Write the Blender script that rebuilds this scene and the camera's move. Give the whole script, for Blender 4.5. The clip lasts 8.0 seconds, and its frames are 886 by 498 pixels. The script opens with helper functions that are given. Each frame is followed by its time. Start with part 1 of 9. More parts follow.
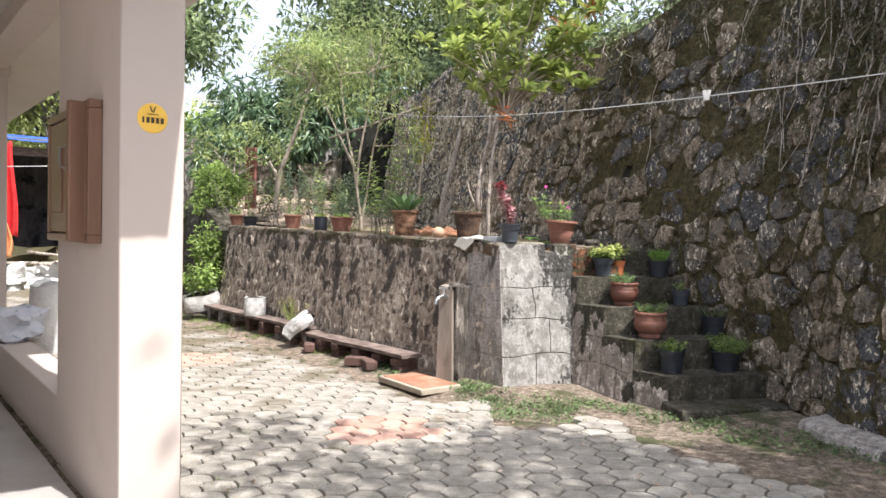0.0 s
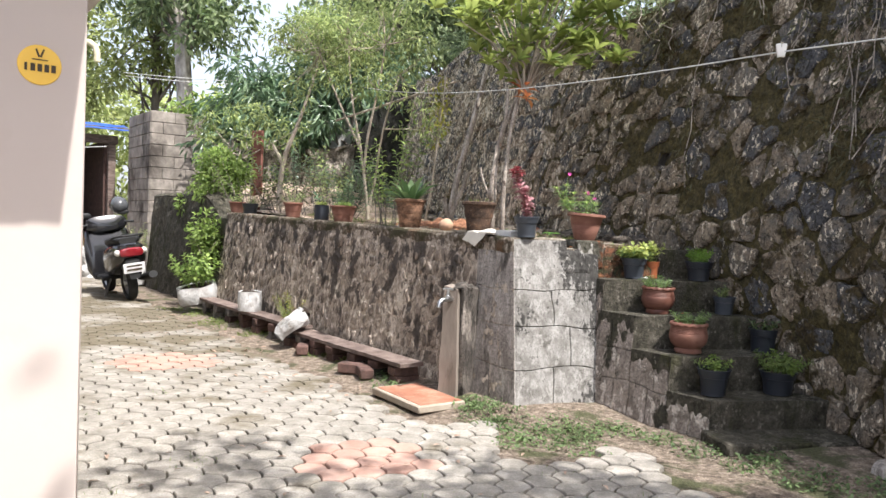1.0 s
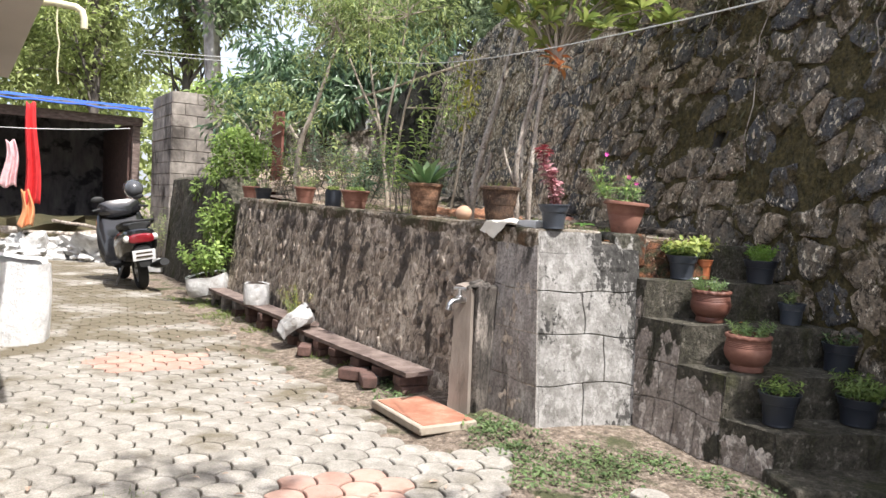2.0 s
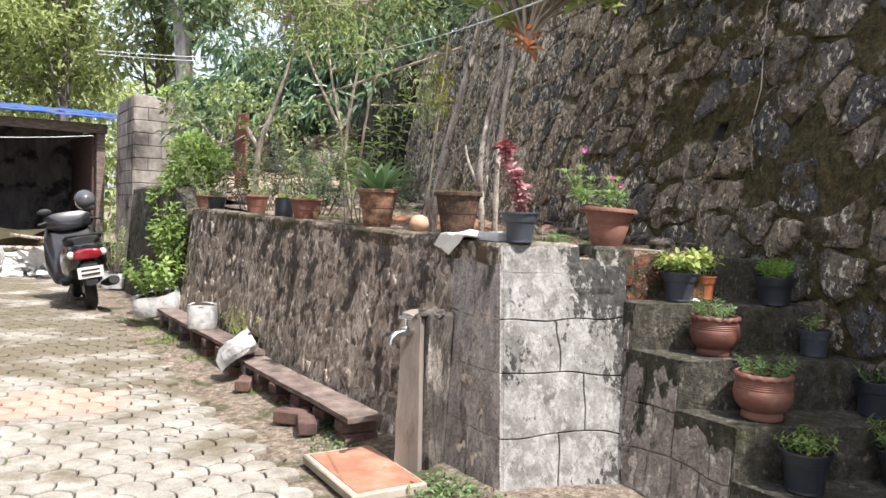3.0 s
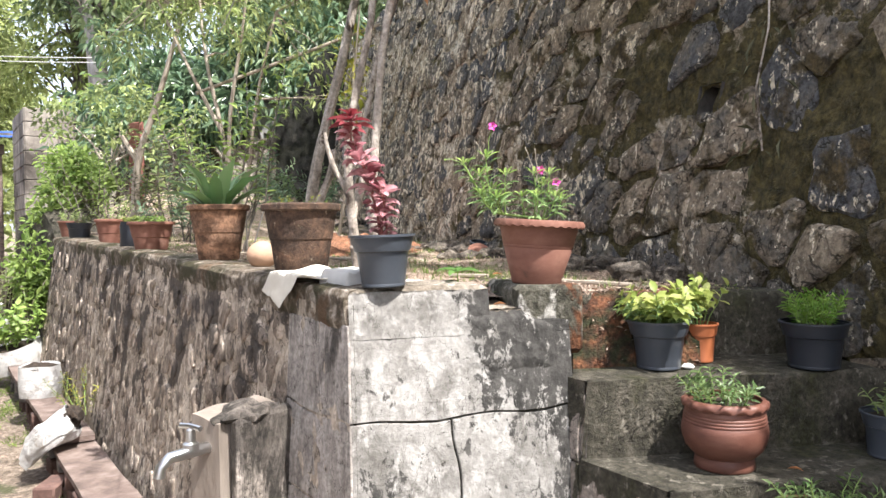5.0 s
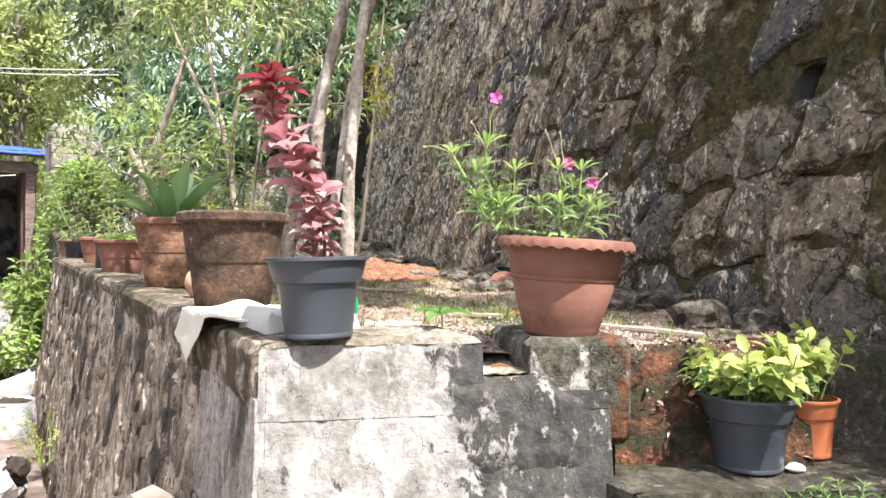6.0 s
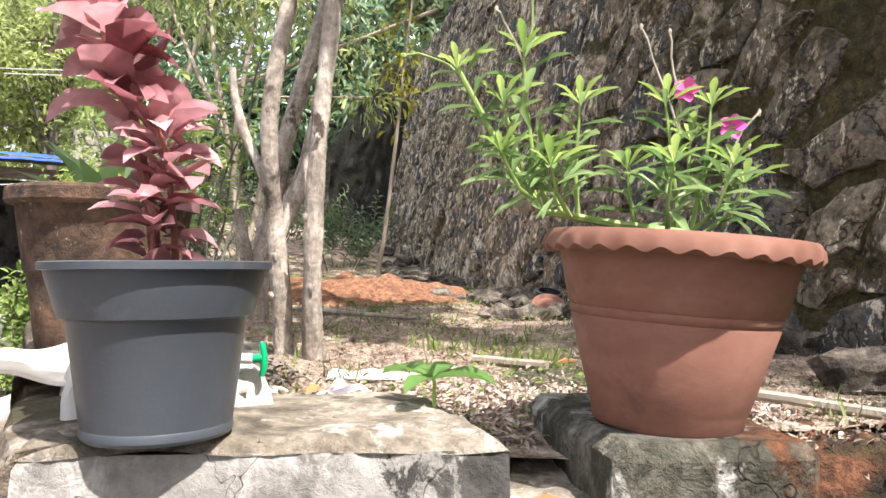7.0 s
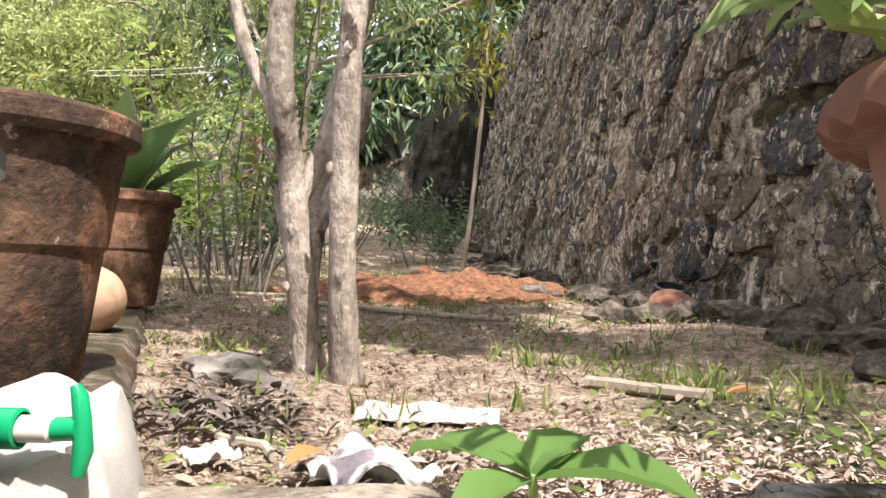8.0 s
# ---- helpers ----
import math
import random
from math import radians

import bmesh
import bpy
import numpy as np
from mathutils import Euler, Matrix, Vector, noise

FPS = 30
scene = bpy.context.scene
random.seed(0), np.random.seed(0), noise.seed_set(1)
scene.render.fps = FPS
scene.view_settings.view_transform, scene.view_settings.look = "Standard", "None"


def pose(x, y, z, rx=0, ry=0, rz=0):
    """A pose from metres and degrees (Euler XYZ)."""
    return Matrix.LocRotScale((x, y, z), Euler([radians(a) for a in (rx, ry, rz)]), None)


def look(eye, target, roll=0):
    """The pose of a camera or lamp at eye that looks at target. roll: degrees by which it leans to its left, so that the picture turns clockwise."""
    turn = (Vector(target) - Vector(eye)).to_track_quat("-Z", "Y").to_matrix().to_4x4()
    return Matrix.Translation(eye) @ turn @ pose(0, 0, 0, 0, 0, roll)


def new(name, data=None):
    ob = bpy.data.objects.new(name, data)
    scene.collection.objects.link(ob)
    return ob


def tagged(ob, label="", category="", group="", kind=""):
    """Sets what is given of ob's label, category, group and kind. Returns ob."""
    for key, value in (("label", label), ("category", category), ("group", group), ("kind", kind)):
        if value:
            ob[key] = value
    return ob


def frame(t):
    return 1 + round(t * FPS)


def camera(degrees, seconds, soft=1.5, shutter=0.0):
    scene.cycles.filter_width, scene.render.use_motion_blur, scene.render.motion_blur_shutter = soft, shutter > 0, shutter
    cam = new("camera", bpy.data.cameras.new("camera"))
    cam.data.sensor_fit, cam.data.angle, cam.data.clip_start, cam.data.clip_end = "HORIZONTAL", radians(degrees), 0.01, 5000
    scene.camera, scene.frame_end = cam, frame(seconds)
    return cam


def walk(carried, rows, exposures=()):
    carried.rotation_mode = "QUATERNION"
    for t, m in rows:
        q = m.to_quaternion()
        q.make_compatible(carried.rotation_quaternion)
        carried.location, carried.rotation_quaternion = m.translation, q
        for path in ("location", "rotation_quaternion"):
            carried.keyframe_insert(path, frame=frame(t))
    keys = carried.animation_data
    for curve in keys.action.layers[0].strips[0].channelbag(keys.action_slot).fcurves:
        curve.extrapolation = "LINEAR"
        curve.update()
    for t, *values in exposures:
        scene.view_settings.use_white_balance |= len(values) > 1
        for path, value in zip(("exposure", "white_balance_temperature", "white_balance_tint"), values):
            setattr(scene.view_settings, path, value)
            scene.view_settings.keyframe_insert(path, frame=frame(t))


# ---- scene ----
cam = camera(61.6, 8.0)
PATH = [
    (0, (0.742, 0.344, 1.178), (0.487, 2.327, 1.13), 1.1),
    (0.5, (0.77, 0.728, 1.174), (0.457, 2.703, 1.122), 3.2),
    (1, (0.774, 1.113, 1.181), (0.453, 3.085, 1.11), 2.2),
    (1.5, (0.812, 1.472, 1.188), (0.397, 3.426, 1.094), 2.5),
    (1.7, (0.812, 1.625, 1.168), (0.378, 3.574, 1.063), 3.1),
    (2.8, (0.913, 2.537, 1.232), (0.486, 4.489, 1.13), 1.9),
    (3, (0.917, 2.697, 1.217), (0.485, 4.648, 1.126), 2.0),
    (3.5, (0.938, 3.048, 1.232), (0.57, 5.012, 1.146), 0.9),
    (4, (1.012, 3.455, 1.248), (0.646, 5.419, 1.167), 0.3),
    (4.5, (1.02, 3.802, 1.256), (0.667, 5.769, 1.171), 0.0),
    (4.7, (1.032, 3.937, 1.259), (0.685, 5.906, 1.182), -0.3),
    (5.8, (1.063, 4.833, 1.253), (0.57, 6.771, 1.255), 0.1),
    (6, (1.055, 4.915, 1.248), (0.546, 6.85, 1.262), 0.4),
    (6.5, (1.028, 5.264, 1.251), (0.417, 7.168, 1.291), 0.9),
    (7, (0.923, 5.597, 1.239), (0.309, 7.5, 1.302), 1.4),
    (7.5, (0.85, 5.847, 1.225), (0.146, 7.718, 1.295), 0.6),
    (8, (0.775, 6.033, 1.212), (-0.064, 7.848, 1.273), 1.0),
]
walk(cam, [(t, look(eye, target, roll)) for t, eye, target, roll in PATH],
     exposures=[(0.0, 1.16, 6150, 12), (1.0, 1.09, 6150, 12), (1.7, 1.09, 6150, 12), (3.0, 1.16, 6100, 12), (3.5, 1.28, 6100, 12), (4.7, 1.45, 6150, 12), (6.3, 1.72, 6250, 12), (7.0, 1.51, 6350, 13), (7.5, 1.44, 6450, 14), (8.0, 1.24, 6600, 15)])

# ---- world, sun, exposure ----
SUN_DIR = Vector((0.80, -0.55, 1.65)).normalized()      # towards the sun
world = bpy.data.worlds.new("sky")
scene.world = world
world.use_nodes = True
_nt = world.node_tree
_sky = _nt.nodes.new("ShaderNodeTexSky")
_sky.sky_type = "NISHITA"
_sky.sun_disc = False
_sky.sun_elevation = math.asin(SUN_DIR.z)
_sky.sun_rotation = math.atan2(SUN_DIR.x, SUN_DIR.y)
_sky.air_density, _sky.dust_density, _sky.ozone_density = 1.0, 5.0, 1.0
_bg = _nt.nodes["Background"]
_bg.inputs["Strength"].default_value = 0.15
_haze = _nt.nodes.new("ShaderNodeMix")          # thin bright cloud over the whole sky
_haze.data_type = "RGBA"
_haze.inputs[0].default_value = 0.5
_haze.inputs[7].default_value = (4.8, 4.85, 5.0, 1)
_nt.links.new(_sky.outputs[0], _haze.inputs[6])
_nt.links.new(_haze.outputs[2], _bg.inputs["Color"])

sun_data = bpy.data.lights.new("sun", "SUN")
sun_data.energy, sun_data.angle, sun_data.color = 4.1, radians(0.53), (1.0, 0.95, 0.87)
sun = new("sun", sun_data)
sun.matrix_world = look((0, 0, 12), Vector((0, 0, 12)) - SUN_DIR)

# ---- materials ----
def surf(name, cols, scale=6.0, rough=0.85, bump=0.3, bump_scale=40.0, metal=0.0, spec=0.4, stain=None, stain_scale=1.2, stain_lo=0.5,
         stain_hi=0.62, streak=1.0, stain_streak=1.0, rnd=0.0, island=0.0, bump_dist=0.01, stain2=None, stain2_scale=2.0, stain2_lo=0.55, stain2_hi=0.65, coat=0.0, lo=0.3, hi=0.72, damp=None, grit=None):
    """A two-scale procedural surface. cols: two or three colours along one noise; stain: a colour with a shape of its own."""
    m = bpy.data.materials.new(name)
    m.use_nodes = True
    nt = m.node_tree
    n, l = nt.nodes, nt.links
    bsdf = n["Principled BSDF"]
    geo = n.new("ShaderNodeNewGeometry")
    info = n.new("ShaderNodeObjectInfo")

    def mapped(sx):
        mp = n.new("ShaderNodeMapping")
        mp.inputs["Scale"].default_value = (1, 1, sx)
        l.new(geo.outputs["Position"], mp.inputs["Vector"])
        return mp.outputs[0]

    def noise_of(sc, vec, detail=6.0, roughness=0.6, dist=0.0):
        t = n.new("ShaderNodeTexNoise")
        t.inputs["Scale"].default_value, t.inputs["Detail"].default_value = sc, detail
        t.inputs["Roughness"].default_value, t.inputs["Distortion"].default_value = roughness, dist
        l.new(vec, t.inputs["Vector"])
        return t.outputs["Fac"]

    vec = mapped(streak)
    ramp = n.new("ShaderNodeValToRGB")
    cr = ramp.color_ramp
    cr.elements[0].position, cr.elements[1].position = lo, hi
    cr.elements[0].color, cr.elements[1].color = (*cols[0], 1), (*cols[-1], 1)
    if len(cols) == 3:
        e = cr.elements.new((lo + hi) / 2)
        e.color = (*cols[1], 1)
    l.new(noise_of(scale, vec, 8.0, 0.65), ramp.inputs[0])
    col = ramp.outputs[0]

    def mix(a, fac, colour, kind="MIX"):
        x = n.new("ShaderNodeMix")
        x.data_type, x.blend_type = "RGBA", kind
        l.new(fac, x.inputs[0])
        l.new(a, x.inputs[6])
        x.inputs[7].default_value = (*colour, 1)
        return x.outputs[2]

    def mask(f, lo, hi):
        r = n.new("ShaderNodeMapRange")
        r.inputs["From Min"].default_value, r.inputs["From Max"].default_value = lo, hi
        l.new(f, r.inputs["Value"])
        return r.outputs[0]

    if rnd or island:
        hsv = n.new("ShaderNodeHueSaturation")
        mr = n.new("ShaderNodeMapRange")
        k = rnd or island
        mr.inputs["To Min"].default_value, mr.inputs["To Max"].default_value = 1 - k, 1 + k
        l.new(info.outputs["Random"] if rnd else geo.outputs["Random Per Island"], mr.inputs["Value"])
        l.new(mr.outputs[0], hsv.inputs["Value"])
        l.new(col, hsv.inputs["Color"])
        col = hsv.outputs[0]
    if stain:
        f = noise_of(stain_scale, mapped(stain_streak), 7.0, 0.62, 0.3)
        if damp:
            # moss thickens towards one end of the wall: (direction, level, rate)
            dot, lvl = n.new("ShaderNodeVectorMath"), n.new("ShaderNodeMath")
            dot.operation, lvl.operation = "DOT_PRODUCT", "MULTIPLY_ADD"
            l.new(geo.outputs["Position"], dot.inputs[0])
            dot.inputs[1].default_value = damp[0]
            l.new(dot.outputs["Value"], lvl.inputs[0])
            lvl.inputs[1].default_value = damp[2]
            lvl.inputs[2].default_value = -damp[1] * damp[2]
            cl, ad = n.new("ShaderNodeClamp"), n.new("ShaderNodeMath")
            cl.inputs["Min"].default_value, cl.inputs["Max"].default_value = -0.12, 0.10
            l.new(lvl.outputs[0], cl.inputs["Value"])
            l.new(f, ad.inputs[0])
            l.new(cl.outputs[0], ad.inputs[1])
            f = ad.outputs[0]
        col = mix(col, mask(f, stain_lo, stain_hi), stain)
    if stain2:
        col = mix(col, mask(noise_of(stain2_scale, mapped(stain_streak), 9.0, 0.7, 0.2), stain2_lo, stain2_hi), stain2)
    if grit:
        # fine rough grain: (scale, darkest, lightest)
        mr = n.new("ShaderNodeMapRange")
        mr.inputs["From Min"].default_value, mr.inputs["From Max"].default_value = 0.38, 0.62
        mr.inputs["To Min"].default_value, mr.inputs["To Max"].default_value = grit[1], grit[2]
        l.new(noise_of(grit[0], mapped(1.0), 5.0, 0.7, 0.4), mr.inputs["Value"])
        hs = n.new("ShaderNodeHueSaturation")
        l.new(mr.outputs[0], hs.inputs["Value"])
        l.new(col, hs.inputs["Color"])
        col = hs.outputs[0]
    l.new(col, bsdf.inputs["Base Color"])
    bsdf.inputs["Roughness"].default_value, bsdf.inputs["Metallic"].default_value = rough, metal
    bsdf.inputs["Specular IOR Level"].default_value = spec
    bsdf.inputs["Coat Weight"].default_value = coat
    if bump:
        b = n.new("ShaderNodeBump")
        b.inputs["Strength"].default_value, b.inputs["Distance"].default_value = bump, bump_dist
        l.new(noise_of(bump_scale, vec, 6.0, 0.7), b.inputs["Height"])
        l.new(b.outputs[0], bsdf.inputs["Normal"])
    return m


def leafy(name, dark, light, trans=0.45, rough=0.45, spread=0.3, spec=0.4, grain=2.2):
    """Leaves: colours vary leaf by leaf, and light shines through."""
    m = bpy.data.materials.new(name)
    m.use_nodes = True
    nt = m.node_tree
    n, l = nt.nodes, nt.links
    bsdf = n["Principled BSDF"]
    out = n["Material Output"]
    geo = n.new("ShaderNodeNewGeometry")
    ramp = n.new("ShaderNodeValToRGB")
    ramp.color_ramp.elements[0].color, ramp.color_ramp.elements[1].color = (*dark, 1), (*light, 1)
    l.new(geo.outputs["Random Per Island"], ramp.inputs[0])
    no = n.new("ShaderNodeTexNoise")
    no.inputs["Scale"].default_value = grain
    l.new(geo.outputs["Position"], no.inputs["Vector"])
    hsv = n.new("ShaderNodeHueSaturation")
    mr = n.new("ShaderNodeMapRange")
    mr.inputs["From Min"].default_value, mr.inputs["From Max"].default_value = 0.3, 0.7
    mr.inputs["To Min"].default_value, mr.inputs["To Max"].default_value = 1 - spread, 1 + spread
    l.new(no.outputs["Fac"], mr.inputs["Value"])
    l.new(mr.outputs[0], hsv.inputs["Value"])
    l.new(ramp.outputs[0], hsv.inputs["Color"])
    l.new(hsv.outputs[0], bsdf.inputs["Base Color"])
    bsdf.inputs["Roughness"].default_value = rough
    bsdf.inputs["Specular IOR Level"].default_value = spec
    tr = n.new("ShaderNodeBsdfTranslucent")
    l.new(hsv.outputs[0], tr.inputs["Color"])
    mx = n.new("ShaderNodeMixShader")
    mx.inputs[0].default_value = trans
    l.new(bsdf.outputs[0], mx.inputs[1])
    l.new(tr.outputs[0], mx.inputs[2])
    l.new(mx.outputs[0], out.inputs["Surface"])
    return m


def masonry(name, tones, pick="", scale=14, fleck=(0.62, 0.56, 0.45), fleck_scale=30, fleck_lo=0.60, fleck_soft=0.03, vein=0.010, moss=((0.018, 0.015, 0.007), (0.07, 0.056, 0.022)),
            moss_scale=2.6, moss_lo=0.56, moss_soft=0.05, moss_streak=1.0, patch=None, damp=None, streak=1.0, bump=1.0, bump_scale=45, dist=0.03, grit=(60, 0.68, 1.38), sway=0.4, dry=0.45, moss_rough=0.66, rim=0.0):
    """Old stonework: tones piece by piece, pale flecks of lime, dark cracks, moss or mould that thickens along damp = (direction, level, rate, least, most)."""
    m = bpy.data.materials.new(name)
    m.use_nodes = True
    n, l = m.node_tree.nodes, m.node_tree.links
    bsdf = n["Principled BSDF"]
    geo = n.new("ShaderNodeNewGeometry")

    def math_(op, a, b=None, c=None):
        x = n.new("ShaderNodeMath")
        x.operation = op
        for i, v in enumerate((a, b, c)):
            if isinstance(v, (int, float)):
                x.inputs[i].default_value = v
            elif v is not None:
                l.new(v, x.inputs[i])
        return x.outputs[0]

    def noise_(sc, sz=1.0, detail=6.0, rough=0.6, off=0.0):
        mp = n.new("ShaderNodeMapping")
        mp.inputs["Scale"].default_value = (1, 1, sz)
        mp.inputs["Location"].default_value = (off, off * 1.7, off * 0.3)
        l.new(geo.outputs["Position"], mp.inputs["Vector"])
        t = n.new("ShaderNodeTexNoise")
        t.inputs["Scale"].default_value, t.inputs["Detail"].default_value, t.inputs["Roughness"].default_value, t.inputs["Distortion"].default_value = sc, detail, rough, 0.3
        l.new(mp.outputs[0], t.inputs["Vector"])
        return t.outputs["Fac"]

    def step_(f, lo, hi, a=0.0, b=1.0):
        r = n.new("ShaderNodeMapRange")
        for k, v in (("From Min", lo), ("From Max", hi), ("To Min", a), ("To Max", b)):
            r.inputs[k].default_value = v
        l.new(f, r.inputs["Value"])
        return r.outputs[0]

    def mix_(a, fac, b):
        x = n.new("ShaderNodeMix")
        x.data_type = "RGBA"
        l.new(fac, x.inputs[0])
        for i, v in ((6, a), (7, b)):
            if isinstance(v, tuple):
                x.inputs[i].default_value = (*v, 1)
            else:
                l.new(v, x.inputs[i])
        return x.outputs[2]

    def ramp_(f, cols):
        r = n.new("ShaderNodeValToRGB")
        cr = r.color_ramp
        cr.elements[0].color, cr.elements[1].color = (*cols[0], 1), (*cols[-1], 1)
        for i, c in enumerate(cols[1:-1], 1):
            cr.elements.new(i / (len(cols) - 1)).color = (*c, 1)
        l.new(f, r.inputs[0])
        return r.outputs[0]

    own = step_(noise_(scale, streak, 8.0, 0.66), 0.34, 0.66)
    if pick:
        rand = n.new("ShaderNodeObjectInfo").outputs["Random"] if pick == "object" else geo.outputs["Random Per Island"]
        own = math_("MULTIPLY_ADD", own, sway, math_("MULTIPLY", rand, 1 - sway))
    col = ramp_(own, tones)
    wet = None
    if damp:
        dot = n.new("ShaderNodeVectorMath")
        dot.operation = "DOT_PRODUCT"
        l.new(geo.outputs["Position"], dot.inputs[0])
        dot.inputs[1].default_value = damp[0]
        wet = math_("MINIMUM", math_("MAXIMUM", math_("MULTIPLY_ADD", dot.outputs["Value"], damp[2], -damp[1] * damp[2]), damp[3]), damp[4])
    f = noise_(fleck_scale, 0.6 * streak, 5.0, 0.68, 3.0)
    f = math_("MULTIPLY_ADD", noise_(fleck_scale * 0.16, 1.0, 2.0, 0.5, 7.0), 0.30, math_("SUBTRACT", f, 0.15))
    if rim:
        # lime left on the worn edges
        f = math_("MULTIPLY_ADD", math_("SUBTRACT", geo.outputs["Pointiness"], 0.5), rim, f)
    if wet is not None:
        f = math_("MULTIPLY_ADD", wet, -dry, f)
    col = mix_(col, step_(f, fleck_lo, fleck_lo + fleck_soft, 0.0, 0.85), fleck)
    crack = math_("ABSOLUTE", math_("SUBTRACT", noise_(8.0, 0.8, 4.0, 0.6, 11.0), 0.5))
    crack = step_(crack, vein, vein * 0.25, 0.0, 0.8)
    col = mix_(col, crack, (0.03, 0.026, 0.02))
    g = noise_(moss_scale, moss_streak, 9.0, moss_rough, 5.0)
    if patch:
        g = math_("MULTIPLY_ADD", noise_(patch[0], 1.0, 2.0, 0.5, 9.0), patch[1], math_("SUBTRACT", g, patch[1] * 0.5))
    if wet is not None:
        g = math_("ADD", g, wet)
    grown = step_(g, moss_lo, moss_lo + moss_soft, 0.0, 0.96)
    col = mix_(col, grown, ramp_(step_(noise_(26, 0.7, 6.0, 0.7, 2.0), 0.35, 0.65), list(moss)))
    hs = n.new("ShaderNodeHueSaturation")
    l.new(step_(noise_(grit[0], 1.0, 5.0, 0.7, 1.0), 0.36, 0.64, grit[1], grit[2]), hs.inputs["Value"])
    l.new(col, hs.inputs["Color"])
    l.new(hs.outputs[0], bsdf.inputs["Base Color"])
    bsdf.inputs["Roughness"].default_value = 0.93
    bsdf.inputs["Specular IOR Level"].default_value = 0.3
    b = n.new("ShaderNodeBump")
    b.inputs["Strength"].default_value, b.inputs["Distance"].default_value = bump, dist
    l.new(math_("SUBTRACT", noise_(bump_scale, streak, 6.0, 0.7), math_("MULTIPLY", crack, 0.35)), b.inputs["Height"])
    l.new(b.outputs[0], bsdf.inputs["Normal"])
    return m


# masonry and ground
# moss thickens towards the steps; its reach also paints in shade on the lower wall
DAMP_SHADE = ((0, 1, -0.15), 8.2, -0.085, -0.06, 0.085)
STONE_TONES = [(0.060, 0.060, 0.063), (0.112, 0.112, 0.116), (0.18, 0.155, 0.125), (0.30, 0.238, 0.172), (0.50, 0.41, 0.305)]
M_STONE = masonry("wall_stone", STONE_TONES, "object", damp=DAMP_SHADE, moss_lo=0.60, moss_soft=0.08, moss_scale=4.5, moss=((0.026, 0.020, 0.009), (0.105, 0.076, 0.032)), fleck=(0.84, 0.74, 0.58), fleck_lo=0.538, fleck_soft=0.025, fleck_scale=31, grit=(60, 0.62, 1.46), dry=0.3, sway=0.42, rim=0.5, vein=0.018)
M_STONE_FAR = masonry("wall_stone_joined", STONE_TONES, "island", damp=DAMP_SHADE, moss_lo=0.60, moss_soft=0.08, moss_scale=4.5, moss=((0.026, 0.020, 0.009), (0.105, 0.076, 0.032)), fleck=(0.84, 0.74, 0.58), fleck_lo=0.538, fleck_soft=0.025, fleck_scale=31, grit=(60, 0.62, 1.46), dry=0.3, sway=0.42, rim=0.5, vein=0.018)
M_MORTAR = masonry("mossy_mortar", [(0.16, 0.125, 0.083), (0.44, 0.36, 0.265), (0.70, 0.61, 0.49)], scale=18, damp=(*DAMP_SHADE[:3], -0.03, 0.13), moss_lo=0.51, moss_soft=0.05, moss=((0.030, 0.026, 0.010), (0.125, 0.10, 0.036)), fleck=(0.86, 0.79, 0.66), fleck_lo=0.55, fleck_scale=22, vein=0.018, dist=0.035)
M_RUBBLE = masonry("rubble_stone", [(0.088, 0.071, 0.057), (0.16, 0.131, 0.105), (0.26, 0.211, 0.167), (0.36, 0.295, 0.233)], "island", 20, (0.56, 0.475, 0.39), 17, 0.535, 0.06, 0.006,
                   ((0.04, 0.034, 0.03), (0.085, 0.071, 0.06)), 9.0, 0.55, 0.04, 0.55, patch=(1.8, 0.5), streak=0.6, sway=0.75, bump=0.55, grit=(60, 0.78, 1.26), damp=((0, 0, 1), 0.55, 0.13, -0.09, 0.06))
M_RENDER = masonry("lime_mortar", [(0.215, 0.177, 0.14), (0.38, 0.318, 0.253), (0.53, 0.452, 0.366)], "", 22, (0.64, 0.56, 0.46), 14, 0.54, 0.05, 0.008,
                   ((0.045, 0.038, 0.033), (0.10, 0.083, 0.068)), 9.0, 0.535, 0.04, 0.55, patch=(1.8, 0.5), streak=0.6, bump=0.6, grit=(60, 0.78, 1.26), damp=((0, 0, 1), 0.55, 0.13, -0.09, 0.06))
# mould thickens up and to the right, where it also paints in the edge's shade
M_BLOCK = masonry("whitewashed_block", [(0.135, 0.126, 0.112), (0.225, 0.214, 0.196), (0.325, 0.312, 0.29)], "", 7, (0.39, 0.375, 0.35), 24, 0.50, 0.14, 0.003,
                  ((0.018, 0.017, 0.015), (0.075, 0.071, 0.065)), 34, 0.56, 0.05, 0.6, patch=(3.4, 0.8), damp=((0.891, 0.454, 0.35), 3.74, 0.7, -0.09, 0.13), dry=0.2, moss_rough=0.74, bump=0.5, dist=0.015, grit=(70, 0.85, 1.15))
M_BLOCK_SIDE = masonry("greyed_block", [(0.18, 0.160, 0.143), (0.30, 0.27, 0.243), (0.43, 0.392, 0.358)], "", 14, (0.42, 0.39, 0.35), 16, 0.60, 0.07, 0.004,
                       ((0.04, 0.036, 0.031), (0.09, 0.08, 0.07)), 5.5, 0.555, 0.07, 0.3, streak=0.3, bump=0.6, dist=0.015)
M_BLOCK_DARK = surf("weathered_block", [(0.10, 0.09, 0.085), (0.20, 0.18, 0.165), (0.34, 0.31, 0.28)], 8, 0.92, 0.7, 40, rnd=0.15,
                    lo=0.38, hi=0.62, stain=(0.03, 0.03, 0.02), stain_scale=4, stain_lo=0.5, stain_hi=0.58, stain_streak=0.5, stain2=(0.5, 0.47, 0.43), stain2_scale=6, stain2_lo=0.62, stain2_hi=0.7)
